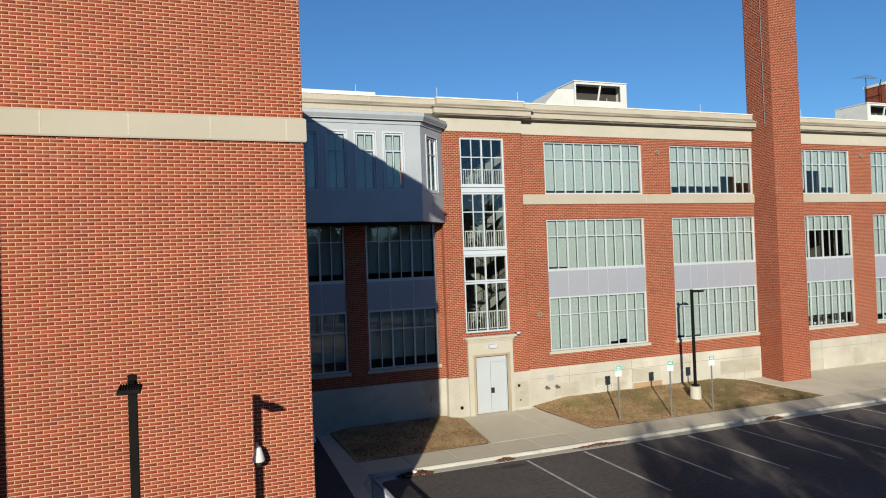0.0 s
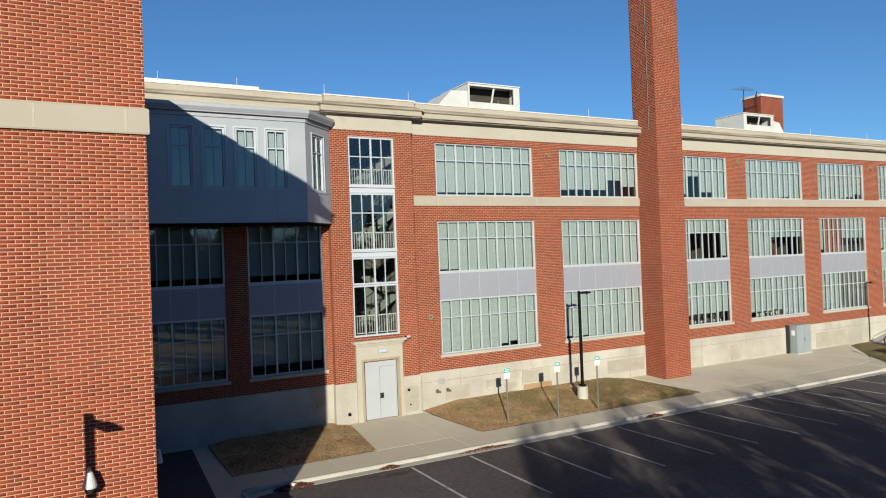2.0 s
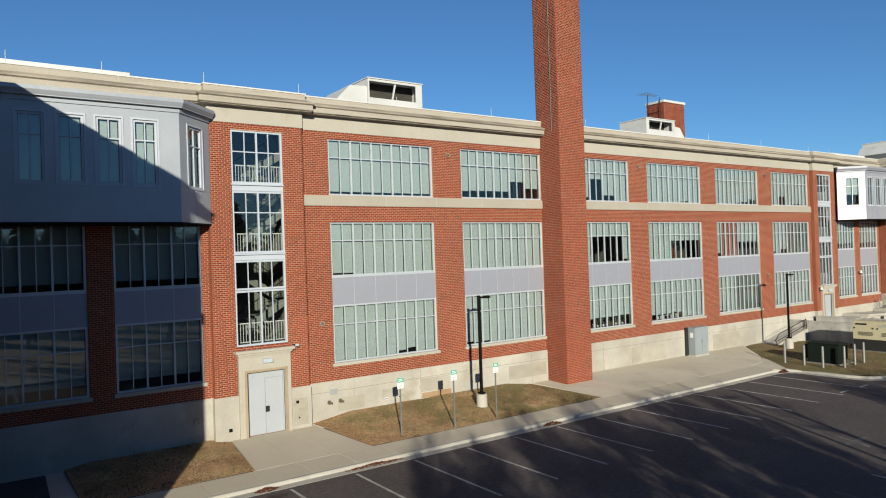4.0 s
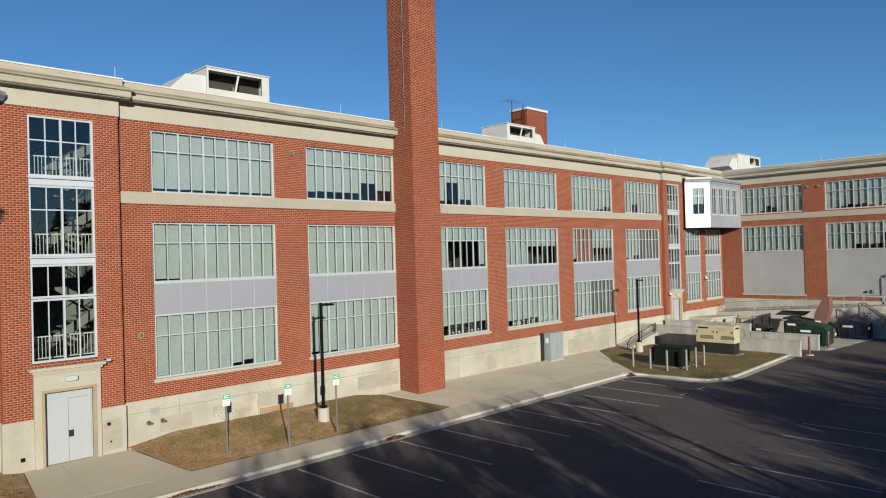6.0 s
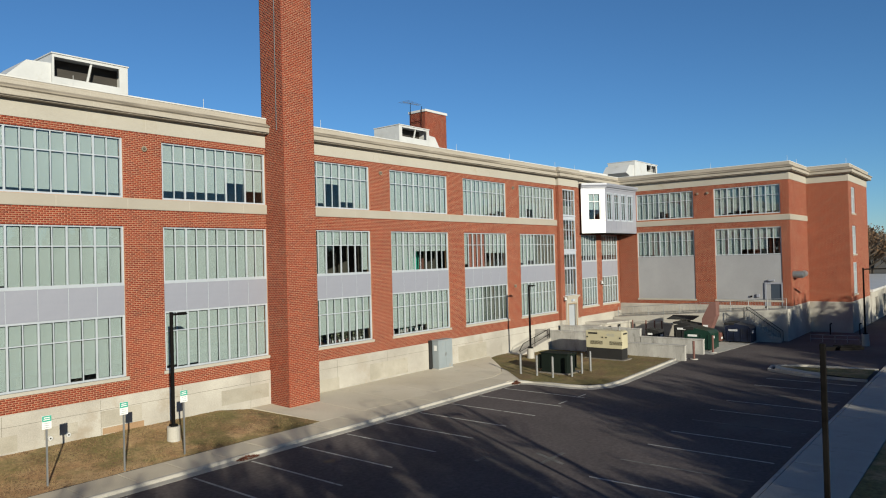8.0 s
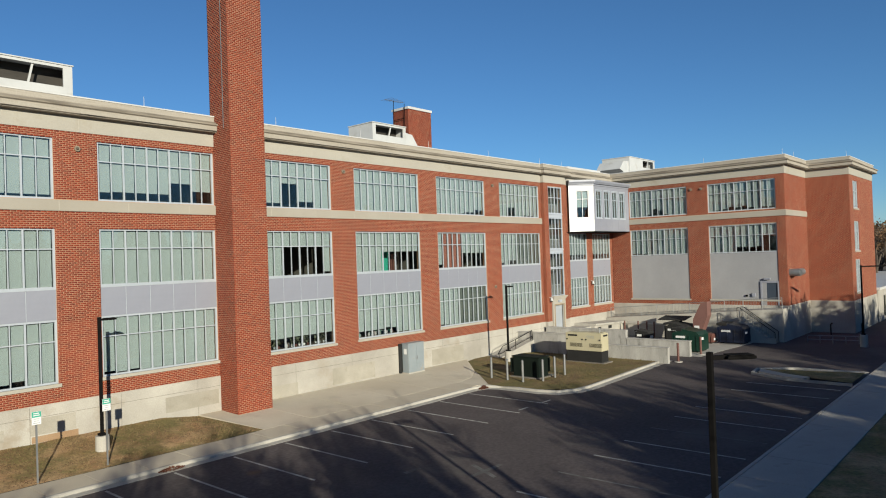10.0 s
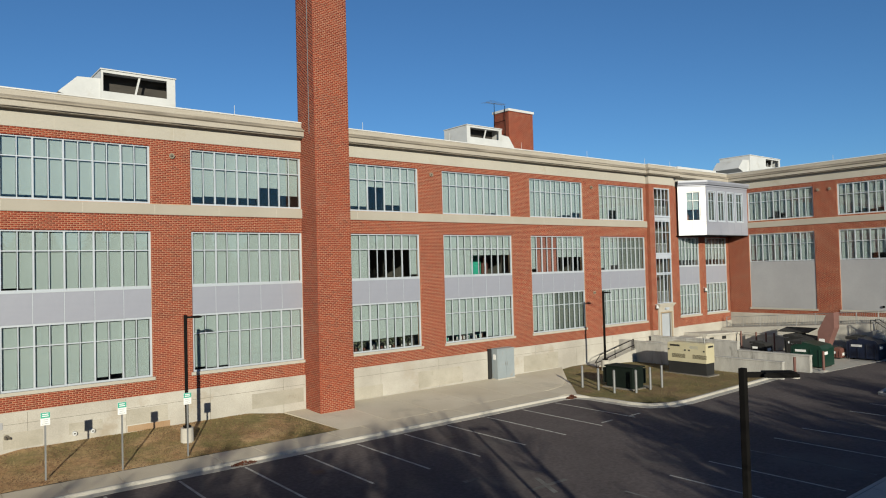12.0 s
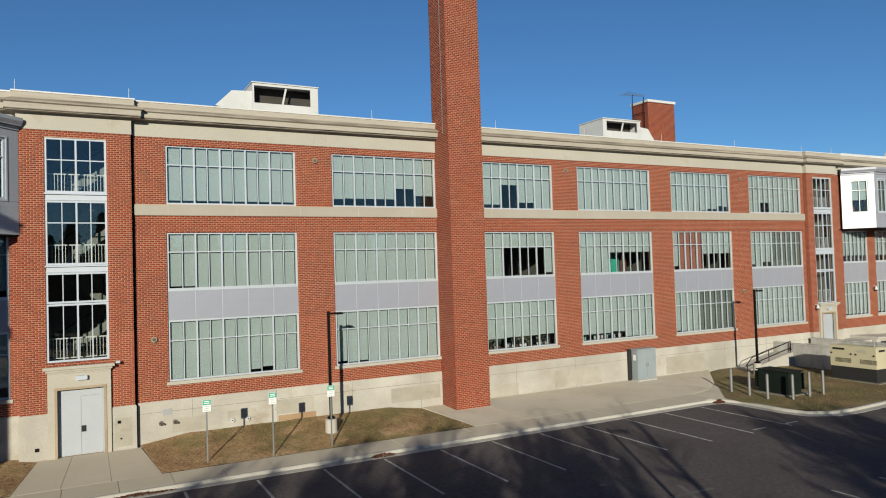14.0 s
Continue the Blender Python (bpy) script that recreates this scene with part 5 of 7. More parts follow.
# ---- generator ----
GX0, GX1, GY0, GY1 = 38.0, 39.0, -9.3, -6.42
gen = thing("generator", "cream standby generator on a black fuel tank base", "generator", at=(0, 0, 0))
bm = bmesh.new()
box(bm, GX0 - 0.15, GX1 + 0.15, GY0 - 0.2, GY1 + 0.2, -0.1, 0.09)
part("pad", bm, CONCRETE_DARK, gen)
bm = bmesh.new()
box(bm, GX0 + 0.03, GX1 - 0.03, GY0 + 0.03, GY1 - 0.03, 0.091, 0.86, 0.01)
part("tank", bm, BLACK, gen, "matt black fuel tank")
bm = bmesh.new()
box(bm, GX0, GX1, GY0, GY1, 0.861, 2.12, 0.03)
part("enclosure", bm, CREAM, gen)
bm = bmesh.new()
box(bm, GX0 + 0.1, GX1 - 0.1, GY0 + 0.1, GY1 - 0.1, 2.122, 2.16, 0.01)
part("roof_cap", bm, CREAM, gen)
for k in range(2):
    for q in range(5):
        bm = bmesh.new()
        y = GY1 - 0.35 - k * 1.55
        box(bm, GX0 - 0.014, GX0 - 0.001, y - 1.0, y, 1.14 + 0.055 * q, 1.165 + 0.055 * q)
        part("louvre_slat", bm, DARK_METAL, gen)
for y in (GY1 - 1.35, GY1 - 1.65, GY1 - 0.12, GY0 + 0.15):
    bm = bmesh.new()
    tube(bm, (GX0 - 0.03, y, 1.66), (GX0 + 0.01, y, 1.66), 0.055, sides=10)
    part("latch", bm, BLACK, gen)
bm = bmesh.new()
box(bm, GX0 - 0.012, GX0 - 0.001, GY1 - 0.95, GY1 - 0.2, 1.88, 2.0)
part("maker_mark", bm, BLACK, gen, "plain dark bar in place of lettering")
bm = bmesh.new()
box(bm, GX0 + 0.25, GX0 + 0.85, GY0 - 0.012, GY0 - 0.001, 1.88, 2.0)
part("maker_mark", bm, BLACK, gen, "plain dark bar in place of lettering")
for k in range(3):
    bm = bmesh.new()
    box(bm, GX0 - 0.012, GX0 - 0.001, GY1 - 2.3, GY1 - 1.75 + 0.1 * (k % 2), 1.78 + 0.07 * k, 1.80 + 0.07 * k)
    part("text_bar", bm, CABINET, gen)
bm = bmesh.new()
tube(bm, (GX0 + 0.4, GY0 + 0.35, 2.17), (GX0 + 0.4, GY0 + 0.35, 2.48), 0.05, sides=12)
part("exhaust", bm, GALV, gen)

# ---- pad transformer and its bollards ----
tr = thing("pad_transformer", "dark green pad transformer with finned sides on the lawn", "transformer")
bm = bmesh.new()
box(bm, 30.6, 32.55, -8.95, -6.7, -0.05, 0.09)
part("pad", bm, CONCRETE_DARK, tr)
bm = bmesh.new()
box(bm, 30.8, 31.85, -8.8, -6.85, 0.091, 1.30, 0.03)
part("tank", bm, GREEN_BOX, tr)
bm = bmesh.new()
box(bm, 30.75, 31.95, -8.9, -6.75, 1.301, 1.37, 0.015)
part("lid", bm, GREEN_BOX, tr)
for i in range(9):
    bm = bmesh.new()
    y = -8.7 + i * 0.22
    box(bm, 31.851, 32.25, y, y + 0.05, 0.3, 1.2)
    part("cooling_fin", bm, GREEN_BOX, tr)
for i in range(7):
    bm = bmesh.new()
    x = 30.9 + i * 0.13
    box(bm, x, x + 0.04, -6.849, -6.55, 0.3, 1.2)
    part("cooling_fin", bm, GREEN_BOX, tr)
for x, y in ((29.65, -5.95), (29.5, -7.3), (29.45, -8.5), (30.3, -9.4), (31.75, -9.35), (32.85, -9.4)):
    b = thing("bollard", "slim galvanised guard bollard round the transformer", "bollard", "bollards round the transformer", at=(x, y, 0))
    bm = bmesh.new()
    tube(bm, (0, 0, -0.1), (0, 0, 1.32), 0.075, sides=14)
    part("post", bm, GALV, b)
    bm = bmesh.new()
    tube(bm, (0, 0, 1.321), (0, 0, 1.37), 0.07, 0.03, 14)
    part("cap", bm, GALV, b)
for x, y in ((42.2, -13.0), (46.3, -13.05)):
    b = thing("bollard", "rusty red steel bollard at the end of the wall", "bollard", "red bollards", at=(x, y, -0.14))
    bm = bmesh.new()
    tube(bm, (0, 0, 0.05), (0, 0, 1.35), 0.085, sides=14)
    part("post", bm, RUST_RED, b)
    bm = bmesh.new()
    tube(bm, (0, 0, -0.02), (0, 0, 0.05), 0.3, 0.28, 18)
    part("footing", bm, CONCRETE, b)
for y in (-2.75, -4.1, -4.95, -5.65):
    b = thing("bollard", "thin red steel post along the loading dock", "bollard", "red dock posts", at=(54.6, y, -0.14))
    bm = bmesh.new()
    tube(bm, (0, 0, -0.02), (0, 0, 1.5), 0.07, sides=12)
    part("post", bm, RUST_RED, b)

# ---- low concrete walls of the service yard ----
def low_wall(name, x0, x1, y0, y1, z0, z1, label):
    w = thing(name, label, "retaining wall", kind="structure")
    bm = bmesh.new()
    box(bm, x0, x1, y0, y1, z0, z1)
    part("wall_body", bm, YARD_WALL, w)
    bm = bmesh.new()
    box(bm, x0 - 0.03, x1 + 0.03, y0 - 0.03, y1 + 0.03, z1 + 0.001, z1 + 0.09, 0.015)
    part("wall_cap", bm, YARD_WALL, w)
    return w


low_wall("wall_yard_front", 41.05, 41.35, -12.75, -7.65, -0.3, 0.9, "low stained concrete wall behind the generator")
low_wall("wall_yard_front_high", 41.05, 41.35, -7.6, -0.06, -0.3, 1.52, "stepped-up stretch of concrete wall behind the generator")
low_wall("wall_yard_mid", 44.85, 45.2, -12.78, -7.75, -0.3, 0.95, "low stained concrete yard wall")
low_wall("wall_yard_high", 44.85, 45.2, -7.7, -0.35, -0.3, 1.55, "stepped-up stretch of concrete yard wall")
low_wall("wall_landing", 41.4, 44.8, -1.75, -1.5, -0.3, 0.9, "concrete wall of the door landing")
sheet("pavement", [(41.4, -1.49), (44.84, -1.49), (44.84, -0.35), (48.8, -0.35), (48.8, -0.06), (41.4, -0.06)], 1.2, CONCRETE, "raised concrete landing at the far door", "landing", 1.4)
sheet("pavement", [(45.25, -1.8), (50.0, -1.8), (50.0, -0.06), (45.25, -0.06)], 1.22, CONCRETE, "raised concrete landing at the far door", "landing", 1.4)
dock = thing("concrete_ramp", "pale concrete ramp along the wall with small dark vents", "ramp")
for name, y0, y1, drop, mat in (("ramp_body", -2.12, -0.06, 0.16, PLINTH), ("ramp_top", -2.25, -0.06, 0.0, CONCRETE)):
    verts = []
    for x, z in ((50.05, 1.46 - drop), (55.95, 1.2 - drop)):
        low = -0.2 if drop else z - 0.158
        verts += [(x, y0, low), (x, y1, low), (x, y1, z), (x, y0, z)]
    ob = link_mesh(name, verts, [(3, 2, 1, 0), (4, 5, 6, 7), (0, 4, 7, 3), (3, 7, 6, 2), (2, 6, 5, 1), (1, 5, 4, 0)], mat)
    ob.parent = dock
for x in (50.9, 52.9):
    bm = bmesh.new()
    box(bm, x - 0.32, x + 0.32, -2.135, -2.121, 0.8, 1.08)
    part("vent", bm, BLACK, dock)
for y0, y1, z in ((-4.6, -2.26, 1.14), (-7.2, -4.61, 1.08)):
    bm = bmesh.new()
    box(bm, 55.45, 55.98, y0, y1, -0.2, z - 0.13)
    part("dock_wall", bm, PLINTH, dock)
    bm = bmesh.new()
    box(bm, 55.35, 55.98, y0, y1, z - 0.129, z, 0.01)
    part("dock_cap", bm, CONCRETE, dock)


# service ramp with a rail beside the lamp post
steps = thing("service_ramp", "short concrete ramp with a dark pipe rail", "ramp")
verts = []
for x, z in ((36.3, 0.03), (40.0, 0.74), (41.04, 0.9)):
    verts += [(x, -1.42, -0.12), (x, -0.07, -0.12), (x, -0.07, z), (x, -1.42, z)]
faces = [(3, 2, 1, 0), (8, 9, 10, 11)]
for k in (0, 4):
    faces += [(k, k + 4, k + 7, k + 3), (k + 3, k + 7, k + 6, k + 2), (k + 2, k + 6, k + 5, k + 1), (k + 1, k + 5, k + 4, k)]
ob = link_mesh("ramp_slab", verts, faces, CONCRETE)
ob.parent = steps
verts = []
for x, z in ((36.3, 0.10), (40.0, 0.82), (41.04, 0.98)):
    verts += [(x, -1.62, -0.12), (x, -1.425, -0.12), (x, -1.425, z), (x, -1.62, z)]
ob = link_mesh("ramp_kerb", verts, faces, CONCRETE)
ob.parent = steps
rail = [(36.3, 0.45), (36.9, 0.95), (40.9, 1.75), (40.95, 1.1)]
bm = bmesh.new()
for (xa, za), (xb, zb) in zip(rail[:-1], rail[1:]):
    tube(bm, (xa, -1.55, za), (xb, -1.55, zb), 0.028, sides=8)
tube(bm, (36.5, -1.55, 0.40), (40.95, -1.55, 1.30), 0.024, sides=8)
part("handrail", bm, DARK_METAL, steps)
for x, z in ((36.4, 0.55), (38.6, 1.29), (40.9, 1.75)):
    bm = bmesh.new()
    tube(bm, (x, -1.55, -0.1), (x, -1.55, z), 0.026, sides=8)
    part("rail_post", bm, DARK_METAL, steps)

# ---- raised walkway along the far wing ----
walkway = thing("walkway", "sloping concrete walkway along the far wing", "walkway")
verts = []
WZ = lambda y: 1.5 + (-y - 1.0) * 0.0735
for y in (-0.1, -16.3):
    verts += [(56.0, y, -0.3), (57.94, y, -0.3), (57.94, y, WZ(y)), (56.0, y, WZ(y))]
ob = link_mesh("walkway_body", verts, [(0, 1, 2, 3), (7, 6, 5, 4), (0, 3, 7, 4), (3, 2, 6, 7), (2, 1, 5, 6), (1, 0, 4, 5)], CONCRETE)
ob.parent = walkway
wrail = thing("guard_rail", "galvanised picket guard rail on the walkway edge", "railing")
bm = bmesh.new()
tube(bm, (56.1, -0.6, WZ(-0.6) + 0.95), (56.1, -16.2, WZ(-16.2) + 0.95), 0.025, sides=6)
part("top_rail", bm, GALV, wrail)
bm = bmesh.new()
tube(bm, (56.1, -0.6, WZ(-0.6) + 0.12), (56.1, -16.2, WZ(-16.2) + 0.12), 0.02, sides=6)
part("bottom_rail", bm, GALV, wrail)
for i in range(11):
    y = -0.6 - 1.56 * i
    bm = bmesh.new()
    tube(bm, (56.1, y, WZ(y)), (56.1, y, WZ(y) + 0.97), 0.028, sides=6)
    part("rail_post", bm, GALV, wrail)
for i in range(118):
    y = -0.7 - 0.131 * i
    bm = bmesh.new()
    box(bm, 56.093, 56.107, y - 0.008, y + 0.008, WZ(y) + 0.12, WZ(y) + 0.93)
    part("picket", bm, GALV, wrail)
flight = thing("outdoor_steps", "concrete steps with dark rails down from the walkway", "steps")
for i in range(13):
    bm = bmesh.new()
    box(bm, 54.85, 55.98, -13.1 - 0.213 * (i + 1), -13.1 - 0.213 * i + 0.02, -0.2, 2.1 - 0.17 * (i + 1))
    part("step", bm, CONCRETE, flight)
for x in (54.9, 55.9):
    bm = bmesh.new()
    tube(bm, (x, -12.95, 2.75), (x, -13.15, 2.75), 0.025, sides=6)
    tube(bm, (x, -13.15, 2.75), (x, -15.9, 0.75), 0.025, sides=6)
    tube(bm, (x, -12.95, 2.75), (x, -12.95, 1.9), 0.025, sides=6)
    tube(bm, (x, -15.9, 0.75), (x, -15.9, -0.1), 0.025, sides=6)
    part("handrail", bm, DARK_METAL, flight)
    for i in range(20):
        y = -13.22 - 0.135 * i
        z = 2.7 - (-13.15 - y) * 0.7273
        bm = bmesh.new()
        tube(bm, (x, y, z - 0.85), (x, y, z + 0.03), 0.009, sides=4)
        part("picket", bm, GALV, flight)
bm = bmesh.new()
box(bm, 54.8, 54.85, -16.0, -12.95, -0.2, 0.3)
part("stringer", bm, CONCRETE, flight)

# wing door beside the blank panel
wd = thing("door_3", "blue-grey steel door with a small hood on the far wing", "door", kind="structure")
bm = bmesh.new()
boxf(bm, F_RIN, 14.5, 15.4, -0.03, -0.045, 2.55, 4.7)
part("leaf", bm, STEEL_BLUE, wd)
bm = bmesh.new()
boxf(bm, F_RIN, 14.15, 14.49, 0.02, -0.045, 2.55, 4.7)
part("side_panel", bm, INFILL, wd)
bm = bmesh.new()
for a, b, c, e in ((14.0, 14.15, 2.55, 4.85), (15.4, 15.5, 2.55, 4.85), (14.15, 15.4, 4.7, 4.85)):
    boxf(bm, F_RIN, a, b, 0.05, -0.03, c, e)
part("door_frame", bm, PANEL, wd)
bm = bmesh.new()
boxf(bm, F_RIN, 14.35, 14.85, 0.18, 0.0, 4.98, 5.12)
part("hood", bm, PANEL, wd)
for z in (3.8,):
    bm = bmesh.new()
    boxf(bm, F_RIN, 13.3, 13.55, 0.1, -0.04, z - 0.3, z)
    part("meter_box", bm, PANEL, wd)
    bm = bmesh.new()
    boxf(bm, F_RIN, 12.75, 12.9, 0.08, -0.04, z - 0.3, z - 0.15)
    part("meter_box", bm, DARK_METAL, wd)

# ---- dumpsters and chute ----
def dumpster(x0, x1, y0, y1, h, mat, label, lid=0.28):
    d = thing("dumpster", label, "dumpster", "yard dumpsters")
    z0 = -0.02
    bm = bmesh.new()
    prof = [(y0, z0), (y1, z0), (y1, h), (y1 - (y1 - y0) * 0.35, h + lid), (y0 + (y1 - y0) * 0.1, h + lid * 0.4), (y0, h - 0.1)]
    a = [bm.verts.new((x0, y, z)) for y, z in prof]
    b = [bm.verts.new((x1, y, z)) for y, z in prof]
    n = len(prof)
    for i in range(n):
        j = (i + 1) % n
        bm.faces.new((a[i], a[j], b[j], b[i]))
    bm.faces.new(a[::-1])
    bm.faces.new(b)
    bmesh.ops.recalc_face_normals(bm, faces=bm.faces)
    part("body", bm, mat, d)
    bm = bmesh.new()
    box(bm, x0 - 0.05, x1 + 0.05, y1 - (y1 - y0) * 0.37, y1 + 0.06, h + lid * 0.55, h + lid + 0.06, 0.02)
    part("lid", bm, BLACK, d, "black plastic lid")
    for k in range(4):
        bm = bmesh.new()
        y = y0 + (y1 - y0) * (0.08 + 0.27 * k)
        box(bm, x0 - 0.05, x0 - 0.001, y, y + 0.07, z0 + 0.06, h - 0.15)
        part("side_rib", bm, mat, d)
    for yy in (y0 + 0.15, y1 - 0.3):
        bm = bmesh.new()
        box(bm, x0 + 0.1, x1 - 0.1, yy, yy + 0.15, -0.14, z0 - 0.001)
        part("skid", bm, BLACK, d)
    bm = bmesh.new()
    box(bm, x0 - 0.062, x0 - 0.051, y0 + (y1 - y0) * 0.5, y0 + (y1 - y0) * 0.85, h - 0.35, h - 0.18)
    part("placard", bm, SIGN_WHITE, d, "white placard")
    bm = bmesh.new()
    box(bm, x0 + 0.3, x0 + 0.85, y0 - 0.012, y0 - 0.001, h - 0.5, h - 0.3)
    part("placard", bm, SIGN_WHITE, d, "white placard")
    return d


dumpster(47.1, 49.0, -12.65, -10.5, 1.3, DUMP_GREEN, "dark green steel dumpster with white placards", 0.35)
dumpster(53.2, 54.8, -14.0, -11.85, 1.2, DUMP_BLUE, "dark blue steel dumpster against the walkway", 0.32)
black_bin = dumpster(51.2, 53.2, -10.2, -8.1, 1.35, BLACK, "black steel dumpster with its lid up", 0.25)
bm = bmesh.new()
box(bm, 52.5, 54.2, -9.35, -6.95, 1.82, 1.88, 0.01)
for v in bm.verts:
    v.co.z += (v.co.x - 52.5) * 0.13 + (v.co.y + 8.15) ** 2 * -0.06
part("open_lid", bm, BLACK, black_bin, "raised black plastic lid")
bm = bmesh.new()
tube(bm, (53.0, -8.5, 1.4), (53.1, -8.5, 1.9), 0.04, sides=8)
part("lid_prop", bm, BLACK, black_bin)
dumpster(52.7, 53.6, -11.6, -10.9, 0.62, RUST_RED, "small rusty red steel bin beside the chute", 0.1)
dumpster(49.6, 50.7, -7.4, -6.2, 0.95, BLACK, "small black wheeled waste bin", 0.12)
chute = thing("waste_chute", "faded red steel waste chute from the walkway", "chute")
verts = []
for x in (51.7, 52.6):
    verts += [(x, -10.42, 0.75), (x, -11.02, 0.75), (x, -11.62, 2.3), (x, -11.62, 3.46), (x, -11.12, 3.36), (x, -10.42, 2.0), (x, -10.40, 1.7)]
n = 7
ob = link_mesh("chute_body", verts, [tuple(range(6, -1, -1)), tuple(range(7, 14))] + [(i, (i + 1) % 7, 7 + (i + 1) % 7, 7 + i) for i in range(7)], CHUTE_RED)
ob.parent = chute
for y in (-10.52, -10.9):
    for x in (51.78, 52.5):
        bm = bmesh.new()
        box(bm, x - 0.05, x + 0.05, y - 0.05, y + 0.05, -0.14, 0.749)
        part("leg", bm, CHUTE_RED, chute)
bm = bmesh.new()
box(bm, 51.685, 51.699, -10.92, -10.5, 1.2, 1.45)
part("notice", bm, SIGN_WHITE, chute, "white notice")

# ---- rooftop plant ----
def roof_unit(x0, x1, y0, y1, z1, ox0, ox1, hood, label, oh=1.12):
    u = thing("rooftop_unit", label, "rooftop unit", "rooftop units")
    f = Face((x0, y0), (x1, y0))
    vs, fs = slab(f, 0, x1 - x0, 15.32, z1, [(ox0 - x0, ox1 - x0, z1 - oh, z1 - 0.14)], 0.0, -0.08)
    ob = link_mesh("front_panel", vs, fs, WHITE_METAL)
    ob.parent = u
    for a, b, c, d, e, g in ((x0, x0 + 0.08, y0 + 0.081, y1, 15.32, z1), (x1 - 0.08, x1, y0 + 0.081, y1, 15.32, z1), (x0 + 0.081, x1 - 0.081, y1 - 0.08, y1, 15.32, z1)):
        bm = bmesh.new()
        box(bm, a, b, c, d, e, g)
        part("side_panel", bm, WHITE_METAL, u)
    bm = bmesh.new()
    box(bm, x0 - 0.05, x1 + 0.05, y0 - 0.06, y1 + 0.05, z1 + 0.001, z1 + 0.07, 0.015)
    part("top_panel", bm, WHITE_METAL, u)
    bm = bmesh.new()
    box(bm, x0 + 0.1, x1 - 0.1, y0 + 1.0, y0 + 1.06, 15.4, z1 - 0.02)
    part("coil", bm, COIL, u, "dark recessed coil")
    bm = bmesh.new()
    box(bm, ox0, ox1, y0 + 0.081, y0 + 0.99, z1 - oh - 0.08, z1 - oh - 0.01)
    part("ledge", bm, WHITE_METAL, u)
    bm = bmesh.new()
    xm = (ox0 + ox1) / 2
    vs = box(bm, xm - 0.05, xm + 0.05, y0 + 0.09, y0 + 0.16, z1 - oh, z1 - 0.14)
    for v in vs:
        if v.co.z > z1 - 0.5:
            v.co.x += 0.22
    part("strut", bm, WHITE_METAL, u)
    for side, x in hood:
        verts = []
        for y in (y0 + 0.15, y1 - 0.3):
            if side > 0:
                pr = [(x, 15.32), (x, z1 - 0.35), (x + 0.9, z1 - 0.45), (x + 2.0, 16.3), (x + 1.9, 16.1)]
            else:
                pr = [(x, 15.32), (x, z1 - 0.45), (x - 1.1, z1 - 0.5), (x - 2.0, z1 - 1.4), (x - 1.3, z1 - 1.6)]
            verts += [(a, y, b) for a, b in pr]
        ob = link_mesh("hood", verts, [(0, 1, 2, 3, 4), (9, 8, 7, 6, 5)] + [(i, 5 + i, 5 + (i + 1) % 5, (i + 1) % 5) for i in range(5)], WHITE_METAL)
        bm = bmesh.new()
        bm.from_mesh(ob.data)
        bmesh.ops.recalc_face_normals(bm, faces=bm.faces)
        bm.to_mesh(ob.data)
        bm.free()
        ob.parent = u
    return u


roof_unit(5.15, 8.95, 5.0, 8.4, 18.42, 5.25, 8.5, [(-1, 5.15)], "white rooftop air unit with a dark open front and side hood")
roof_unit(30.4, 34.0, 5.1, 7.8, 18.25, 30.75, 33.7, [(1, 34.0)], "white rooftop air unit beside the small chimney", 0.85)
roof_unit(63.0, 69.2, 0.2, 3.4, 17.9, 66.2, 68.9, [(-1, 63.0)], "white rooftop air unit on the far wing", 0.9)

ch2 = thing("roof_chimney", "short red brick roof chimney with a white cap and aerial", "chimney")
bm = bmesh.new()
box(bm, 40.8, 43.9, 11.2, 13.2, 15.3, 21.75)
part("shaft", bm, MORTAR, ch2, "mortar core")
for a, b in (((40.79, 11.19), (43.91, 11.19)), ((40.79, 13.21), (40.79, 11.19)), ((43.91, 11.19), (43.91, 13.21))):
    f = Face(a, b)
    ob = brick_mesh("brickwork", f, brick_rows(f, 0.001, f.length - 0.001, 15.35, 21.74, [], 25, 0.1), BRICK)
    ob.parent = ch2
    ob["kind"] = "stuff"
bm = bmesh.new()
box(bm, 40.7, 44.0, 11.1, 13.3, 21.751, 21.98, 0.02)
part("cap", bm, COPING, ch2)
for y, z in ((11.5, 22.25), (12.9, 22.75)):
    bm = bmesh.new()
    tube(bm, (40.6, y, 18.2), (40.6, y, z), 0.03, sides=6)
    part("aerial_mast", bm, DARK_METAL, ch2)
for z in (19.6, 20.9):
    bm = bmesh.new()
    tube(bm, (40.6, 11.53, z), (40.6, 12.87, z), 0.035, sides=6)
    part("aerial_brace", bm, DARK_METAL, ch2)
bm = bmesh.new()
tube(bm, (39.6, 12.9, 22.72), (41.9, 12.9, 22.76), 0.025, sides=5)
boom = part("aerial_boom", bm, GALV, ch2)
for i in range(8):
    bm = bmesh.new()
    w = 0.75 - 0.06 * i
    tube(bm, (39.7 + 0.3 * i, 12.9 - w, 22.78), (39.7 + 0.3 * i, 12.9 + w, 22.78), 0.013, sides=5)
    part("aerial_rod", bm, GALV, boom)

# low white roof kerb over the left corner, and the far corner
for a, b, c, d in ((-15.0, -8.6, 1.2, 6.0), (52.0, 58.4, 1.2, 6.0)):
    rk = thing("roof_kerb", "low white membrane kerb on the flat roof", "roof kerb")
    bm = bmesh.new()
    box(bm, a, b, c, d, 15.32, 16.15, 0.03)
    part("kerb_body", bm, COPING, rk)


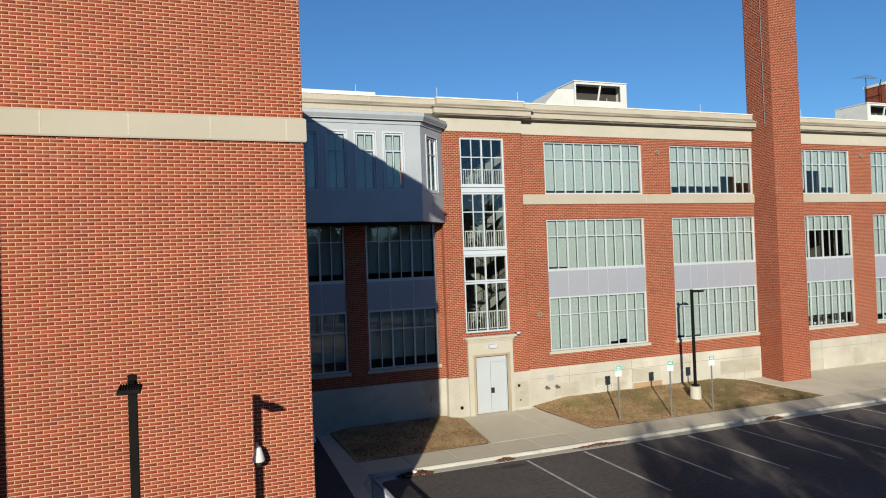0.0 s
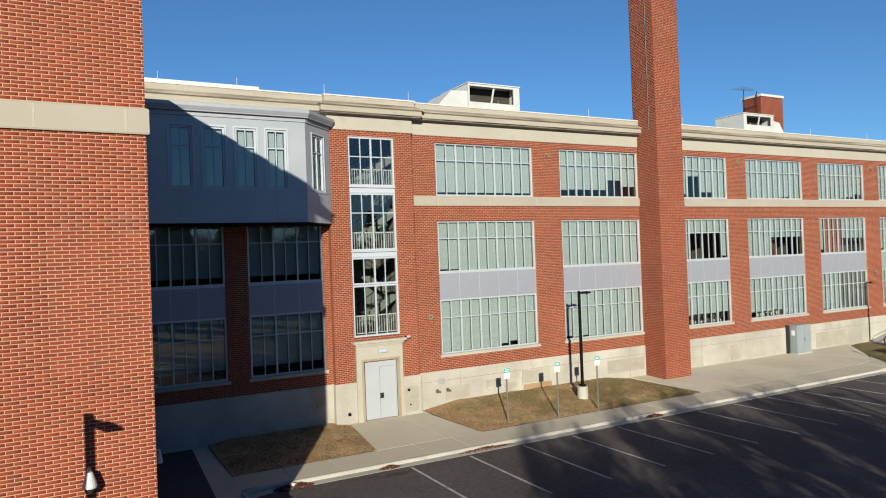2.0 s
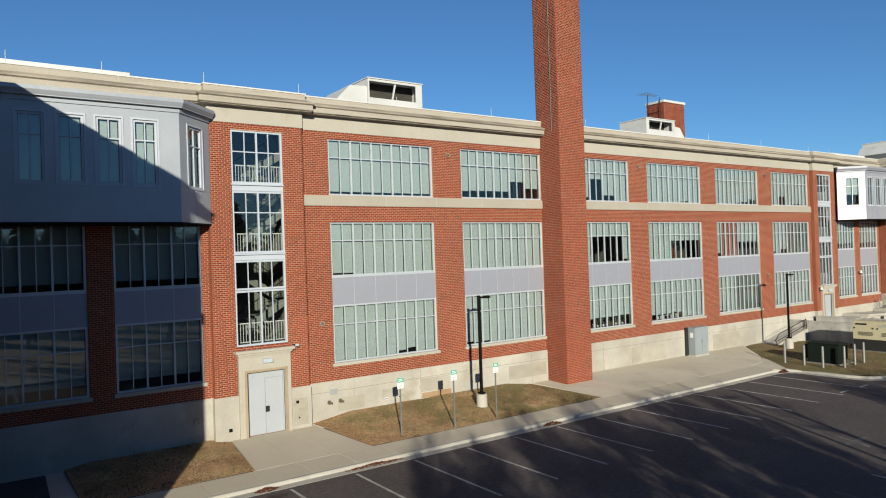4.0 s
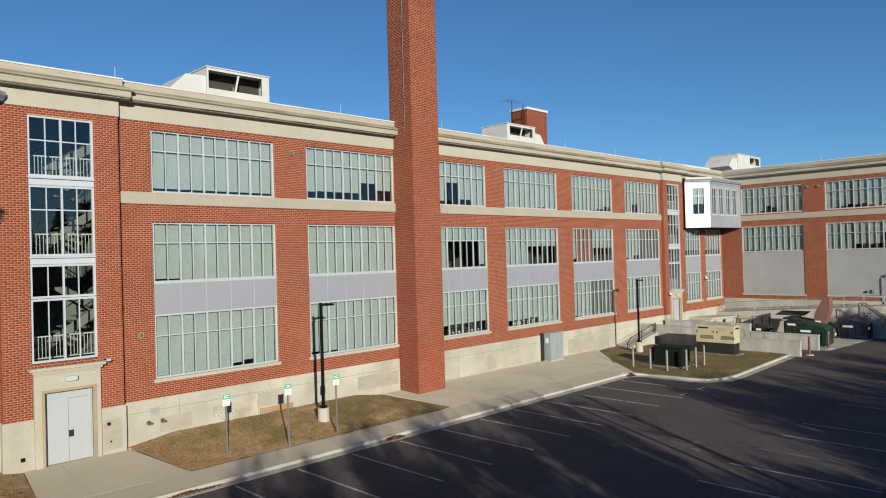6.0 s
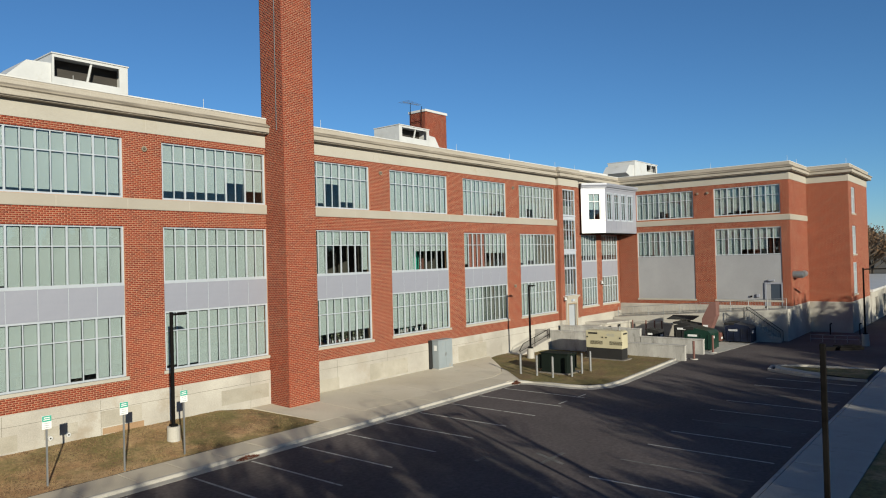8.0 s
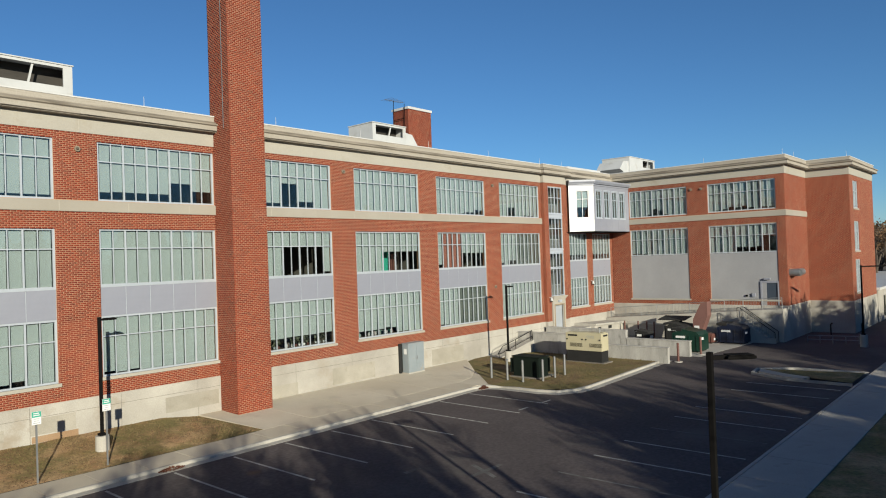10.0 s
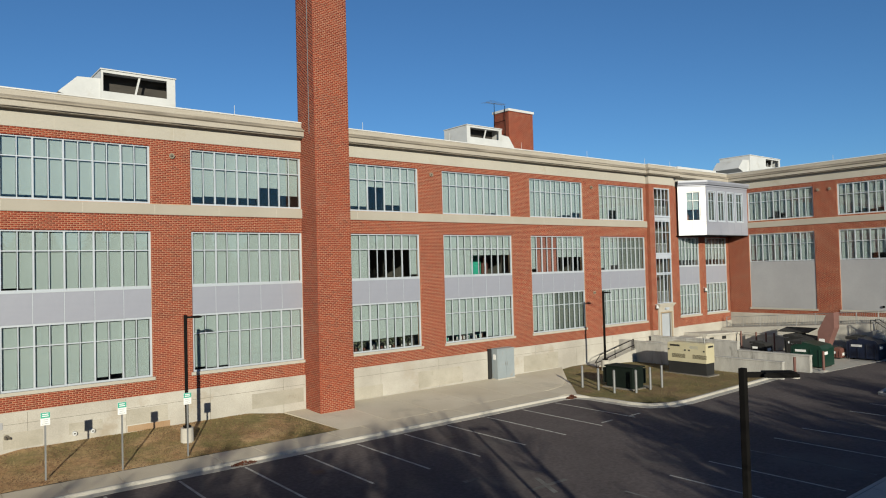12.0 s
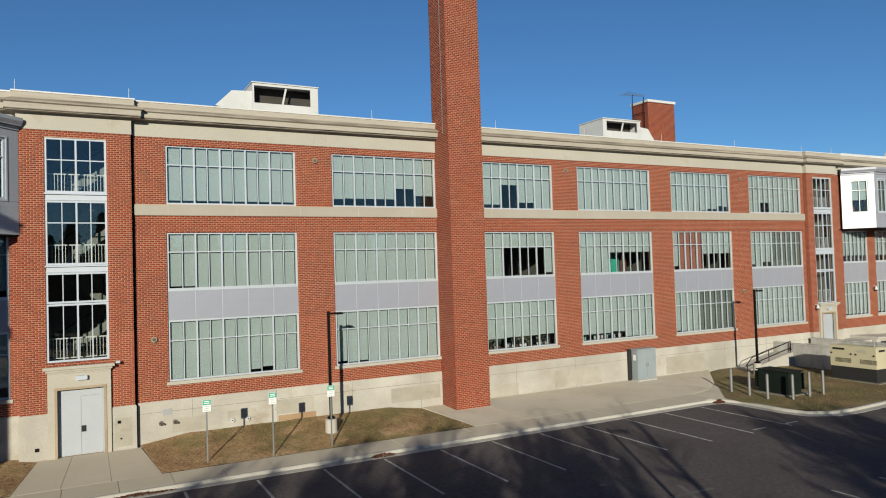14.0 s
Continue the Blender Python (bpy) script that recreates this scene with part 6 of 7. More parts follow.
# lightning rods along the parapet
def rod(x, y):
    r = thing("lightning_rod", "thin pale lightning rod on the parapet", "lightning rod", "parapet rods", at=(x, y, Z_TOP))
    bm = bmesh.new()
    tube(bm, (0, 0, 0), (0, 0, 0.5), 0.014, 0.01, 6)
    part("tip", bm, WHITE_METAL, r)
    bm = bmesh.new()
    tube(bm, (0, 0, 0), (0, 0, 0.05), 0.04, 0.02, 6)
    part("foot", bm, WHITE_METAL, r)


for x in (-13.2, -9.9, -5.9, -1.5, 4.0, 10.3, 18.0, 24.5, 31.0, 38.0, 45.3, 48.9):
    rod(x, 0.0 if x > -1 or x < -6 else -0.2)
for y in (-4.0, -9.5, -16.2):
    rod(58.0, y)
rod(64.8, -19.7)
rod(61.5, -16.2)

# ---- fittings on the walls ----
def horn(face, u, z, label="round grey alarm horn on the brick"):
    h = thing("alarm_horn", label, "alarm horn", "wall horns")
    bm = bmesh.new()
    m = face.matrix()
    tube(bm, m @ Vector((u, -0.0, z)), m @ Vector((u, -0.10, z)), 0.11, 0.13, 14)
    part("housing", bm, HORN_TAN, h)
    bm = bmesh.new()
    tube(bm, m @ Vector((u, -0.10, z)), m @ Vector((u, -0.17, z)), 0.075, 0.03, 14)
    part("cone", bm, BRASS, h)


for x, z in ((-0.62, 4.8), (7.1, 13.3), (22.9, 13.4), (38.3, 13.4), (38.3, 5.4)):
    horn(F_MAIN, x + 1.46, z)
horn(F_RIN, 8.2, 13.35)
horn(F_RIN, 9.15, 13.35)

pipe = thing("rainwater_pipe", "thin black rainwater pipe at the wall joint", "downpipe")
bm = bmesh.new()
tube(bm, (-1.40, -0.05, 0.3), (-1.40, -0.05, 14.7), 0.045, sides=8)
part("pipe", bm, DARK_METAL, pipe)
for z in (2.1, 6.0, 10.0, 13.9):
    bm = bmesh.new()
    box(bm, -1.46, -1.34, -0.11, -0.001, z, z + 0.05)
    part("bracket", bm, DARK_METAL, pipe)

for x in (-0.38, 0.22):
    hc = thing("hose_connection", "dark brass fire hose connection on the plinth", "hose connection", "plinth hose connections")
    bm = bmesh.new()
    tube(bm, (x, -0.05, 1.0), (x, -0.08, 1.0), 0.10, 0.10, 16)
    part("flange", bm, BRASS, hc)
    bm = bmesh.new()
    tube(bm, (x - 0.03, -0.081, 1.0), (x - 0.06, -0.22, 0.97), 0.042, 0.05, 12)
    tube(bm, (x + 0.03, -0.081, 1.0), (x + 0.08, -0.22, 0.97), 0.042, 0.05, 12)
    part("outlet", bm, BRASS, hc)
plate = thing("wall_plate", "pale metal notice plate on the plinth", "plate")
bm = bmesh.new()
box(bm, -0.32, 0.08, -0.068, -0.051, 1.34, 1.62, 0.004)
part("sheet", bm, INFILL, plate)
for x in (2.75, 3.47):
    v = thing("vent_pipe", "short white vent pipe through the plinth", "vent pipe", "plinth vents")
    bm = bmesh.new()
    tube(bm, (x, -0.05, 0.75), (x, -0.17, 0.75), 0.10, 0.09, 16)
    part("pipe", bm, WHITE_METAL, v)
    bm = bmesh.new()
    tube(bm, (x, -0.1705, 0.75), (x, -0.173, 0.75), 0.035, 0.035, 16)
    part("bore", bm, BLACK, v)

# wall lights over the doors, cameras, small boxes
for f, x, z in ((F_PAVL, -3.55, 3.42), (F_PAVR, 47.0, 3.7)):
    li = thing("wall_light", "small pale wall light over the door", "wall light", "door lights")
    u = x - f.p0.x
    bm = bmesh.new()
    boxf(bm, f, u - 0.22, u + 0.22, 0.30, 0.141, z - 0.07, z + 0.1)
    part("housing", bm, ALU, li)
    bm = bmesh.new()
    boxf(bm, f, u - 0.18, u + 0.18, 0.28, 0.16, z - 0.085, z - 0.071)
    part("lens", bm, SIGN_WHITE, li)
fl = thing("flood_light", "small flood light on an arm at the door cap", "flood light")
bm = bmesh.new()
box(bm, -2.22, -2.05, -0.60, -0.5, 3.93, 4.03, 0.01)
part("lamp", bm, ALU, fl)
bm = bmesh.new()
tube(bm, (-2.2, -0.29, 3.98), (-2.13, -0.5, 3.98), 0.03, sides=8)
part("arm", bm, DARK_METAL, fl)
for x, z, w in ((-2.12, 1.33, 0.12), (-2.05, 0.6, 0.06), (-5.25, 0.55, 0.14), (-6.6, 1.1, 0.22)):
    sb = thing("socket_box", "small dark socket box on the plinth", "socket box", "plinth sockets")
    y = -0.34 if x > -5.85 else -0.05
    bm = bmesh.new()
    box(bm, x - w / 2, x + w / 2, y - 0.05, y - 0.001, z - w / 2, z + w / 2, 0.005)
    part("cover", bm, DARK_METAL if w < 0.2 else GALV, sb)


def dome_camera(face, u, z, label, size=1.0):
    c = thing("dome_camera", label, "security camera", "security cameras")
    m = face.matrix()
    bm = bmesh.new()
    tube(bm, m @ Vector((u, -0.002, z + 0.18)), m @ Vector((u, -0.22 * size, z + 0.14)), 0.035, 0.03, 10)
    part("bracket", bm, WHITE_METAL, c)
    bm = bmesh.new()
    prof = [(0.05, 0.17), (0.07, 0.12), (0.10, 0.02), (0.125, -0.08), (0.12, -0.11)]
    base = m @ Vector((u, -0.22 * size, z))
    for (ra, za), (rb, zb) in zip(prof[:-1], prof[1:]):
        tube(bm, base + Vector((0, 0, za)), base + Vector((0, 0, zb)), ra * size, rb * size, 16)
    part("housing", bm, WHITE_METAL, c)
    bm = bmesh.new()
    bmesh.ops.create_uvsphere(bm, u_segments=16, v_segments=8, radius=0.095 * size, matrix=Matrix.Translation(base + Vector((0, 0, -0.12))))
    part("dome", bm, BLACK, c)


dome_camera(F_LWING, 6.27, 4.05, "white dome security camera on the brick wing")
dome_camera(F_LIN, 0.9, 4.0, "white dome security camera round the wing corner", 0.6)
dome_camera(F_RBAY, 53.5 - 48.85, 5.0, "white dome security camera between the far windows")
dome_camera(F_PAVR, 0.35, 3.9, "white dome security camera beside the far door")

# kitchen duct on the far wing's step
duct = thing("exhaust_duct", "bright steel exhaust duct through the wing wall", "duct")
bm = bmesh.new()
tube(bm, (58.6, -16.26, 5.55), (58.6, -17.1, 5.55), 0.32, 0.32, 18)
part("elbow", bm, GALV, duct)
bm = bmesh.new()
tube(bm, (58.4, -17.0, 5.55), (59.5, -17.0, 5.60), 0.29, 0.29, 18)
part("barrel", bm, GALV, duct)

# low pipe barrier and a dark standpipe before the wing's foot
barrier = thing("pipe_barrier", "low galvanised pipe barrier before the wing's foot", "barrier", at=(56.6, -17.9, -0.15))
for z in (0.3, 0.62):
    bm = bmesh.new()
    tube(bm, (0, 0, z), (0.5, -3.6, z), 0.03, sides=8)
    part("rail", bm, GALV, barrier)
for i in range(5):
    bm = bmesh.new()
    tube(bm, (0.125 * i, -0.9 * i, 0), (0.125 * i, -0.9 * i, 0.66), 0.032, sides=8)
    part("post", bm, GALV, barrier)
for x, y in ((62.8, -18.3), (63.9, -20.5)):
    sp = thing("standpipe", "dark steel standpipe beside the wing wall", "pipe", "standpipes", at=(x, y, -0.15))
    bm = bmesh.new()
    tube(bm, (0, 0, 0), (0, 0, 0.95), 0.055, sides=10)
    part("pipe", bm, DARK_METAL, sp)
    bm = bmesh.new()
    tube(bm, (0, 0, 0.951), (0, -0.14, 1.06), 0.06, sides=10)
    part("cap", bm, DARK_METAL, sp)

# picket rails beside the left yard
for x in (-12.36,):
    g = thing("picket_rail", "pale steel picket rail beside the shaded yard", "railing")
    bm = bmesh.new()
    box(bm, x - 0.045, x + 0.045, -16.5, -10.05, 0.91, 0.99)
    part("top_rail", bm, ALU, g)
    bm = bmesh.new()
    box(bm, x - 0.02, x + 0.02, -16.5, -10.05, 0.0, 0.05)
    part("bottom_rail", bm, ALU, g)
    for i in range(54):
        y = -10.1 - 0.12 * i
        bm = bmesh.new()
        box(bm, x - 0.012, x + 0.012, y - 0.014, y + 0.014, 0.051, 0.909)
        part("picket", bm, ALU, g)
    for y in (-10.08, -13.2, -16.4):
        bm = bmesh.new()
        box(bm, x - 0.03, x + 0.03, y - 0.03, y + 0.03, -0.2, 1.02)
        part("rail_post", bm, GALV, g)

# fallen leaves swept against the kerb
def leaf_heap(x, y, w, d, h, n, seed):
    rng = random.Random(seed)
    verts, faces = [], []
    for i in range(n):
        r, a = math.sqrt(rng.random()), rng.uniform(0, 6.28)
        px, py = x + w * r * math.cos(a), y + d * r * math.sin(a)
        pz = -0.13 + h * (1 - r) * rng.uniform(0.4, 1.0)
        q = Euler((rng.uniform(-0.6, 0.6), rng.uniform(-0.6, 0.6), rng.uniform(0, 6.3))).to_matrix()
        s = rng.uniform(0.03, 0.07)
        k = len(verts)
        verts += [Vector((px, py, pz)) + q @ Vector(v) for v in ((-s, 0, 0), (0, -s * 0.5, s * 0.2), (s, 0, 0), (0, s * 0.5, s * 0.2))]
        faces.append((k, k + 1, k + 2, k + 3))
    ob = link_mesh("leaf_heap", verts, faces, LEAF_LITTER)
    return tagged(ob, "small heap of red-brown fallen leaves at the kerb", "leaf litter", kind="stuff")


for a in ((-1.8, -6.98, 1.3, 0.13, 0.10, 420, 1), (-6.2, -7.04, 0.45, 0.16, 0.12, 240, 6), (7.6, -6.98, 0.55, 0.2, 0.15, 320, 2), (27.2, -7.2, 0.42, 0.2, 0.24, 380, 3), (-9.95, -7.15, 0.75, 0.3, 0.18, 520, 4)):
    leaf_heap(*a)

# right-hand kerbed island
isl = [(38.2, -24.6), (38.4, -21.2), (39.6, -18.9), (41.2, -18.7), (42.4, -20.6), (42.6, -24.6)]
setting(sweep("kerb", [p for p in isl][::-1], [(0.15, -0.3), (0.0, -0.3), (-0.02, -0.13), (-0.02, -0.03), (0.015, 0.01), (0.15, 0.01)], CONCRETE), "kerb round the planted island", "kerb")
turf("ground_lawn", [(38.45, -24.5), (42.3, -24.5), (41.0, -19.1), (39.8, -19.2)], (0.0, 0.02), "brown planted island in the car park", 9, 20, 20)

nose = thing("island_nose", "pale worn concrete nose of the planted island", "kerb nose", kind="structure")
bm = bmesh.new()
prism(bm, [(38.55, -22.0), (38.62, -21.2), (39.3, -19.9), (39.75, -19.15), (40.9, -18.95), (40.4, -19.7), (39.6, -21.0), (39.2, -22.2)], -0.2, 0.035)
part("slab", bm, WALK, nose)

# short end dashes and arrow marks on the asphalt
marks = thing("road_marks", "faded white dashes and marks on the asphalt", "road marking", kind="structure")
for x0, x1, y, w in ((12.5, 13.3, -14.9, 0.1), (13.6, 15.4, -17.15, 0.10)):
    bm = bmesh.new()
    box(bm, x0, x1, y - w, y + w, -0.15, -0.1355)
    part("mark", bm, PAINT_FADED, marks)
for x0, x1 in ((23.45, 24.3), (25.65, 26.5)):
    bm = bmesh.new()
    box(bm, x0, x1, -12.41, -12.29, -0.15, -0.1355)
    part("mark", bm, PAINT_LINE, marks)
bm = bmesh.new()
vs = box(bm, 14.3, 14.5, -17.9, -16.3, -0.15, -0.135)
for v in vs:
    v.co.x += (v.co.y + 17.1) * 0.45
part("mark", bm, PAINT_FADED, marks)

# cracks along the asphalt seams
cracks = thing("asphalt_cracks", "thin dark cracks along old seams in the asphalt", "crack", kind="structure")
for k, path in enumerate(([(43.6, -12.7), (41.6, -15.6), (39.7, -18.3)], [(38.3, -20.0), (37.2, -22.2), (36.0, -24.5)], [(27.9, -8.6), (22.0, -12.9), (12.0, -13.4), (1.0, -13.2), (-8.0, -13.0)])):
    rng = random.Random(200 + k)
    pts = []
    for (xa, ya), (xb, yb) in zip(path[:-1], path[1:]):
        n = max(2, int(math.hypot(xb - xa, yb - ya) / 0.4))
        pts += [(xa + (xb - xa) * i / n + rng.gauss(0, 0.025), ya + (yb - ya) * i / n + rng.gauss(0, 0.025)) for i in range(n)]
    verts, faces = [], []
    for i, (x, y) in enumerate(pts):
        w = rng.uniform(0.016, 0.040) if k < 2 else rng.uniform(0.003, 0.010)
        verts += [(x - w, y - w * 0.5, -0.1368), (x + w, y + w * 0.5, -0.1368)]
        if i:
            faces.append((2 * i - 2, 2 * i - 1, 2 * i + 1, 2 * i))
    ob = link_mesh("crack", verts, faces, OIL)
    ob.parent = cracks

# low annex past the wing's end
annex = thing("annex_building", "long low white-walled annex with a flat white roof", "building")
f = Face((75.65, -19.9), (125.0, -19.9))
hs = [(3.0 + 6.0 * i, 4.6 + 6.0 * i, 0.2, 2.4) for i in range(8)]
vs, fs = slab(f, 0, f.length, -0.4, 3.1, hs, 0.0, -0.3)
ob = link_mesh("wall", vs, fs, PLINTH)
ob.parent = annex
bm = bmesh.new()
box(bm, 75.65, 125.2, -20.1, -6.0, 3.101, 3.35)
part("roof", bm, COPING, annex)
bm = bmesh.new()
box(bm, 124.7, 125.0, -19.6, -6.0, -0.4, 3.1)
box(bm, 75.7, 124.6, -6.4, -6.0, -0.4, 3.1)
part("wall", bm, PLINTH, annex)
# dark panels added for the striped tree shadows on this wall, shaped as doors
for i in range(8):
    bm = bmesh.new()
    boxf(bm, f, 3.0 + 6.0 * i, 4.6 + 6.0 * i, -0.15, -0.2, 0.2, 2.4)
    part("door", bm, DARK_METAL, annex)

# ---- bare trees ----
def tree_mesh(name, height, seed, levels=5, spread=0.55, dense=1.0, leafy=0.17):
    """Trunk and crown meshes of a leafless tree: tapered limbs that fork into fine twigs."""
    rng = random.Random(seed)
    segs = {"trunk": [], "crown": []}
    ends = []

    def grow(p, way, length, r, level):
        steps = 3 if level < 3 else 2
        for s in range(steps):
            way = (way + Vector((rng.uniform(-1, 1), rng.uniform(-1, 1), rng.uniform(-0.4, 0.8))) * 0.14).normalized()
            q = p + way * (length / steps)
            r2 = r * (0.90 if level < 3 else 0.80)
            segs["trunk" if level < 2 else "crown"].append((p, q, r, r2))
            p, r = q, r2
            if level < levels and s > 0:
                for k in range(1 if rng.random() < 0.55 * dense else 0):
                    side = Vector((rng.uniform(-1, 1), rng.uniform(-1, 1), rng.uniform(-0.1, 0.5))).normalized()
                    grow(p, (way * 0.6 + side * (spread + 0.3)).normalized(), length * rng.uniform(0.5, 0.75), r * 0.66, level + 1)
        if level >= levels - 1 and rng.random() < leafy:
            ends.append(p)
        if level < levels:
            for k in range(rng.choice((2, 2, 3)) if level else 4):
                side = Vector((rng.uniform(-1, 1), rng.uniform(-1, 1), rng.uniform(-0.2, 0.4))).normalized()
                grow(p, (way + side * spread * rng.uniform(0.7, 1.4)).normalized(), length * rng.uniform(0.62, 0.82), r * 0.72, level + 1)

    grow(Vector((0, 0, -0.2)), Vector((0, 0, 1)), height * 0.26, height * 0.024, 0)
    out = []
    for key, list_ in segs.items():
        n = 7 if key == "trunk" else 3
        verts, faces = [], []
        for a, b, ra, rb in list_:
            t = (b - a).to_track_quat("Z", "Y").to_matrix()
            k = len(verts)
            for c, r in ((a, ra), (b, rb)):
                for i in range(n):
                    ang = 6.2832 * i / n
                    verts.append(c + t @ Vector((max(r, 0.034) * math.cos(ang), max(r, 0.034) * math.sin(ang), 0)))
            for i in range(n):
                j = (i + 1) % n
                faces.append((k + i, k + j, k + n + j, k + n + i))
        me = bpy.data.meshes.new(key)
        me.from_pydata([tuple(v) for v in verts], [], faces)
        me.materials.append(BARK)
        out.append((key, me))
    verts, faces = [], []
    for p in ends:
        for i in range(8):
            c = p + Vector((rng.gauss(0, 0.45), rng.gauss(0, 0.45), rng.gauss(0, 0.35)))
            q = Euler((rng.uniform(-1.2, 1.2), rng.uniform(-1.2, 1.2), rng.uniform(0, 6.3))).to_matrix()
            r = rng.uniform(0.12, 0.22)
            k = len(verts)
            verts += [c + q @ Vector(v) * r for v in ((-1, 0, 0.1), (0, -0.6, 0), (1, 0, 0.1), (0, 0.6, 0.15))]
            faces.append((k, k + 1, k + 2, k + 3))
    me = bpy.data.meshes.new("clinging_leaves")
    me.from_pydata([tuple(v) for v in verts], [], faces)
    me.materials.append(LEAF_DRY)
    out.append(("clinging_leaves", me))
    return out


def tree_thing(meshes, label):
    t = thing("bare_tree", label, "tree", "bare trees")
    for key, me in meshes:
        ob = new(key, me)
        ob.parent = t
    return t


kinds = [tree_mesh("tree", 13.0, 11, 6, 0.55, 0.85, 0.06), tree_mesh("tree", 13.0, 12, 6, 0.42, 0.9, 0.07), tree_mesh("tree", 13.0, 13, 6, 0.62, 0.85, 0.06)]
protos = [tree_thing(k, "winter tree with clinging brown leaves beyond the car park") for k in kinds]
# where the tips of the tree shadows fall, with each tree's kind and breadth
tips_near = [(3.0, -3.4, 1, 0.45), (4.6, -6.5, 1, 0.55), (6.0, -9.0, 2, 0.75), (9.0, -3.2, 1, 0.6), (13.6, -3.6, 1, 0.7), (19.0, -3.8, 1, 0.38), (17.3, -4.8, 0, 0.6), (12.0, -9.5, 0, 0.8), (17.4, -15.5, 2, 0.6), (20.5, -17.0, 2, 0.7), (14.6, -17.0, 1, 0.5), (15.6, -16.2, 2, 0.85), (20.6, -16.6, 2, 0.6), (13.2, -16.4, 2, 0.8)]
tips_far = [(23.5, -17.0, 1, 0.8), (30.0, -7.0, 1, 0.76), (34.0, -8.5, 2, 0.8), (26.5, -12.5, 2, 0.71), (32.0, -17.5, 1, 0.8), (29.6, -10.5, 1, 0.71), (31.0, -14.0, 0, 0.76), (36.0, -13.0, 2, 0.66), (41.5, -13.0, 1, 0.71), (24.0, -22.0, 0, 0.9), (28.3, -16.0, 0, 0.59), (34.5, -16.5, 1, 0.65), (33.0, -21.5, 2, 0.71), (38.5, -17.0, 0, 0.71), (44.5, -14.2, 1, 0.71), (49.0, -15.2, 2, 0.76), (54.0, -15.5, 0, 0.76), (22.8, -17.9, 0, 0.75)]
tips_wing = [(84.0, -11.0, 2, 0.9), (91.0, -10.0, 1, 0.9), (99.0, -10.0, 0, 0.9), (69.0, -3.0, 2, 0.9), (74.0, -2.0, 1, 0.9), (64.0, -2.5, 1, 0.8), (61.0, -5.0, 0, 0.7), (63.5, -11.0, 2, 0.8), (68.0, -12.0, 0, 0.9), (72.0, -11.0, 2, 0.9), (76.0, -10.0, 1, 0.9), (57.0, -12.0, 0, 0.9), (62.0, -8.0, 1, 0.9), (66.0, -6.5, 2, 0.8), (70.0, -8.0, 1, 0.9)]
spots = [(x + SUN_WAY.x / SUN_WAY.z * 11.8, y + SUN_WAY.y / SUN_WAY.z * 11.8, k, 1.0, w) for x, y, k, w in tips_near + tips_far + tips_wing]
spots += [(43.8, -43.6, 1, 0.95, 0.8), (50.8, -48.6, 2, 1.1, 0.9)]
rng = random.Random(11)
used = [False] * 3
for x, y, k, s, w in spots:
    m = Matrix.LocRotScale((x, y, -0.05), Euler((0, 0, rng.uniform(0, 6.28))), (w, w, s))
    if not used[k]:
        protos[k].matrix_basis = m
        used[k] = True
    else:
        t = copy_thing(protos[k], m)
        t.scale = (w, w, s)
# a leaning tree with a long bare stem
lean = thing("bare_tree", "leaning winter tree with a long bare stem", "tree", "bare trees")
rng_lean = random.Random(91)
stem = [Vector((1.44 + 2.26 * t + 0.05 * math.sin(5 * t), -39.3 + 0.06 * math.sin(7 * t), -0.2 + 9.3 * t)) for t in [i / 8 for i in range(9)]]
bm = bmesh.new()
for i in range(8):
    tube(bm, stem[i], stem[i + 1], 0.21 - 0.014 * i, 0.196 - 0.014 * i, 9)
part("trunk", bm, BARK, lean)
bm = bmesh.new()
for i in range(26):
    t = rng_lean.uniform(0.72, 1.0)
    base = stem[0].lerp(stem[8], t)
    way = Vector((rng_lean.uniform(-1, 1), rng_lean.uniform(-1, 1), rng_lean.uniform(0.2, 1.0))).normalized()
    tip = base + way * rng_lean.uniform(0.7, 1.9)
    tube(bm, base, tip, 0.035, 0.012, 5)
    for q in range(3):
        p = base.lerp(tip, rng_lean.uniform(0.4, 0.95))
        tube(bm, p, p + (way + Vector((rng_lean.uniform(-1, 1), rng_lean.uniform(-1, 1), rng_lean.uniform(-0.2, 0.6)))).normalized() * rng_lean.uniform(0.3, 0.8), 0.018, 0.006, 4)
part("crown", bm, BARK, lean)
# far woods past the wing, of sparser trees
far_protos = [tree_thing(tree_mesh("tree", 13.0, 14 + k, 4, 0.6, 1.1, 0.5), "distant leafless tree at the field's edge") for k in range(2)]
for i in range(110):
    k = i % 2
    s = rng.uniform(0.85, 1.3)
    m = Matrix.LocRotScale((rng.uniform(115, 230), rng.uniform(-30, 95), -0.3), Euler((0, 0, rng.uniform(0, 6.28))), None)
    if i < 2:
        t = far_protos[k]
        t.matrix_basis = m
    else:
        t = copy_thing(far_protos[k], m)
    t.scale = (s, s, s)
    t["group"] = "far woods"



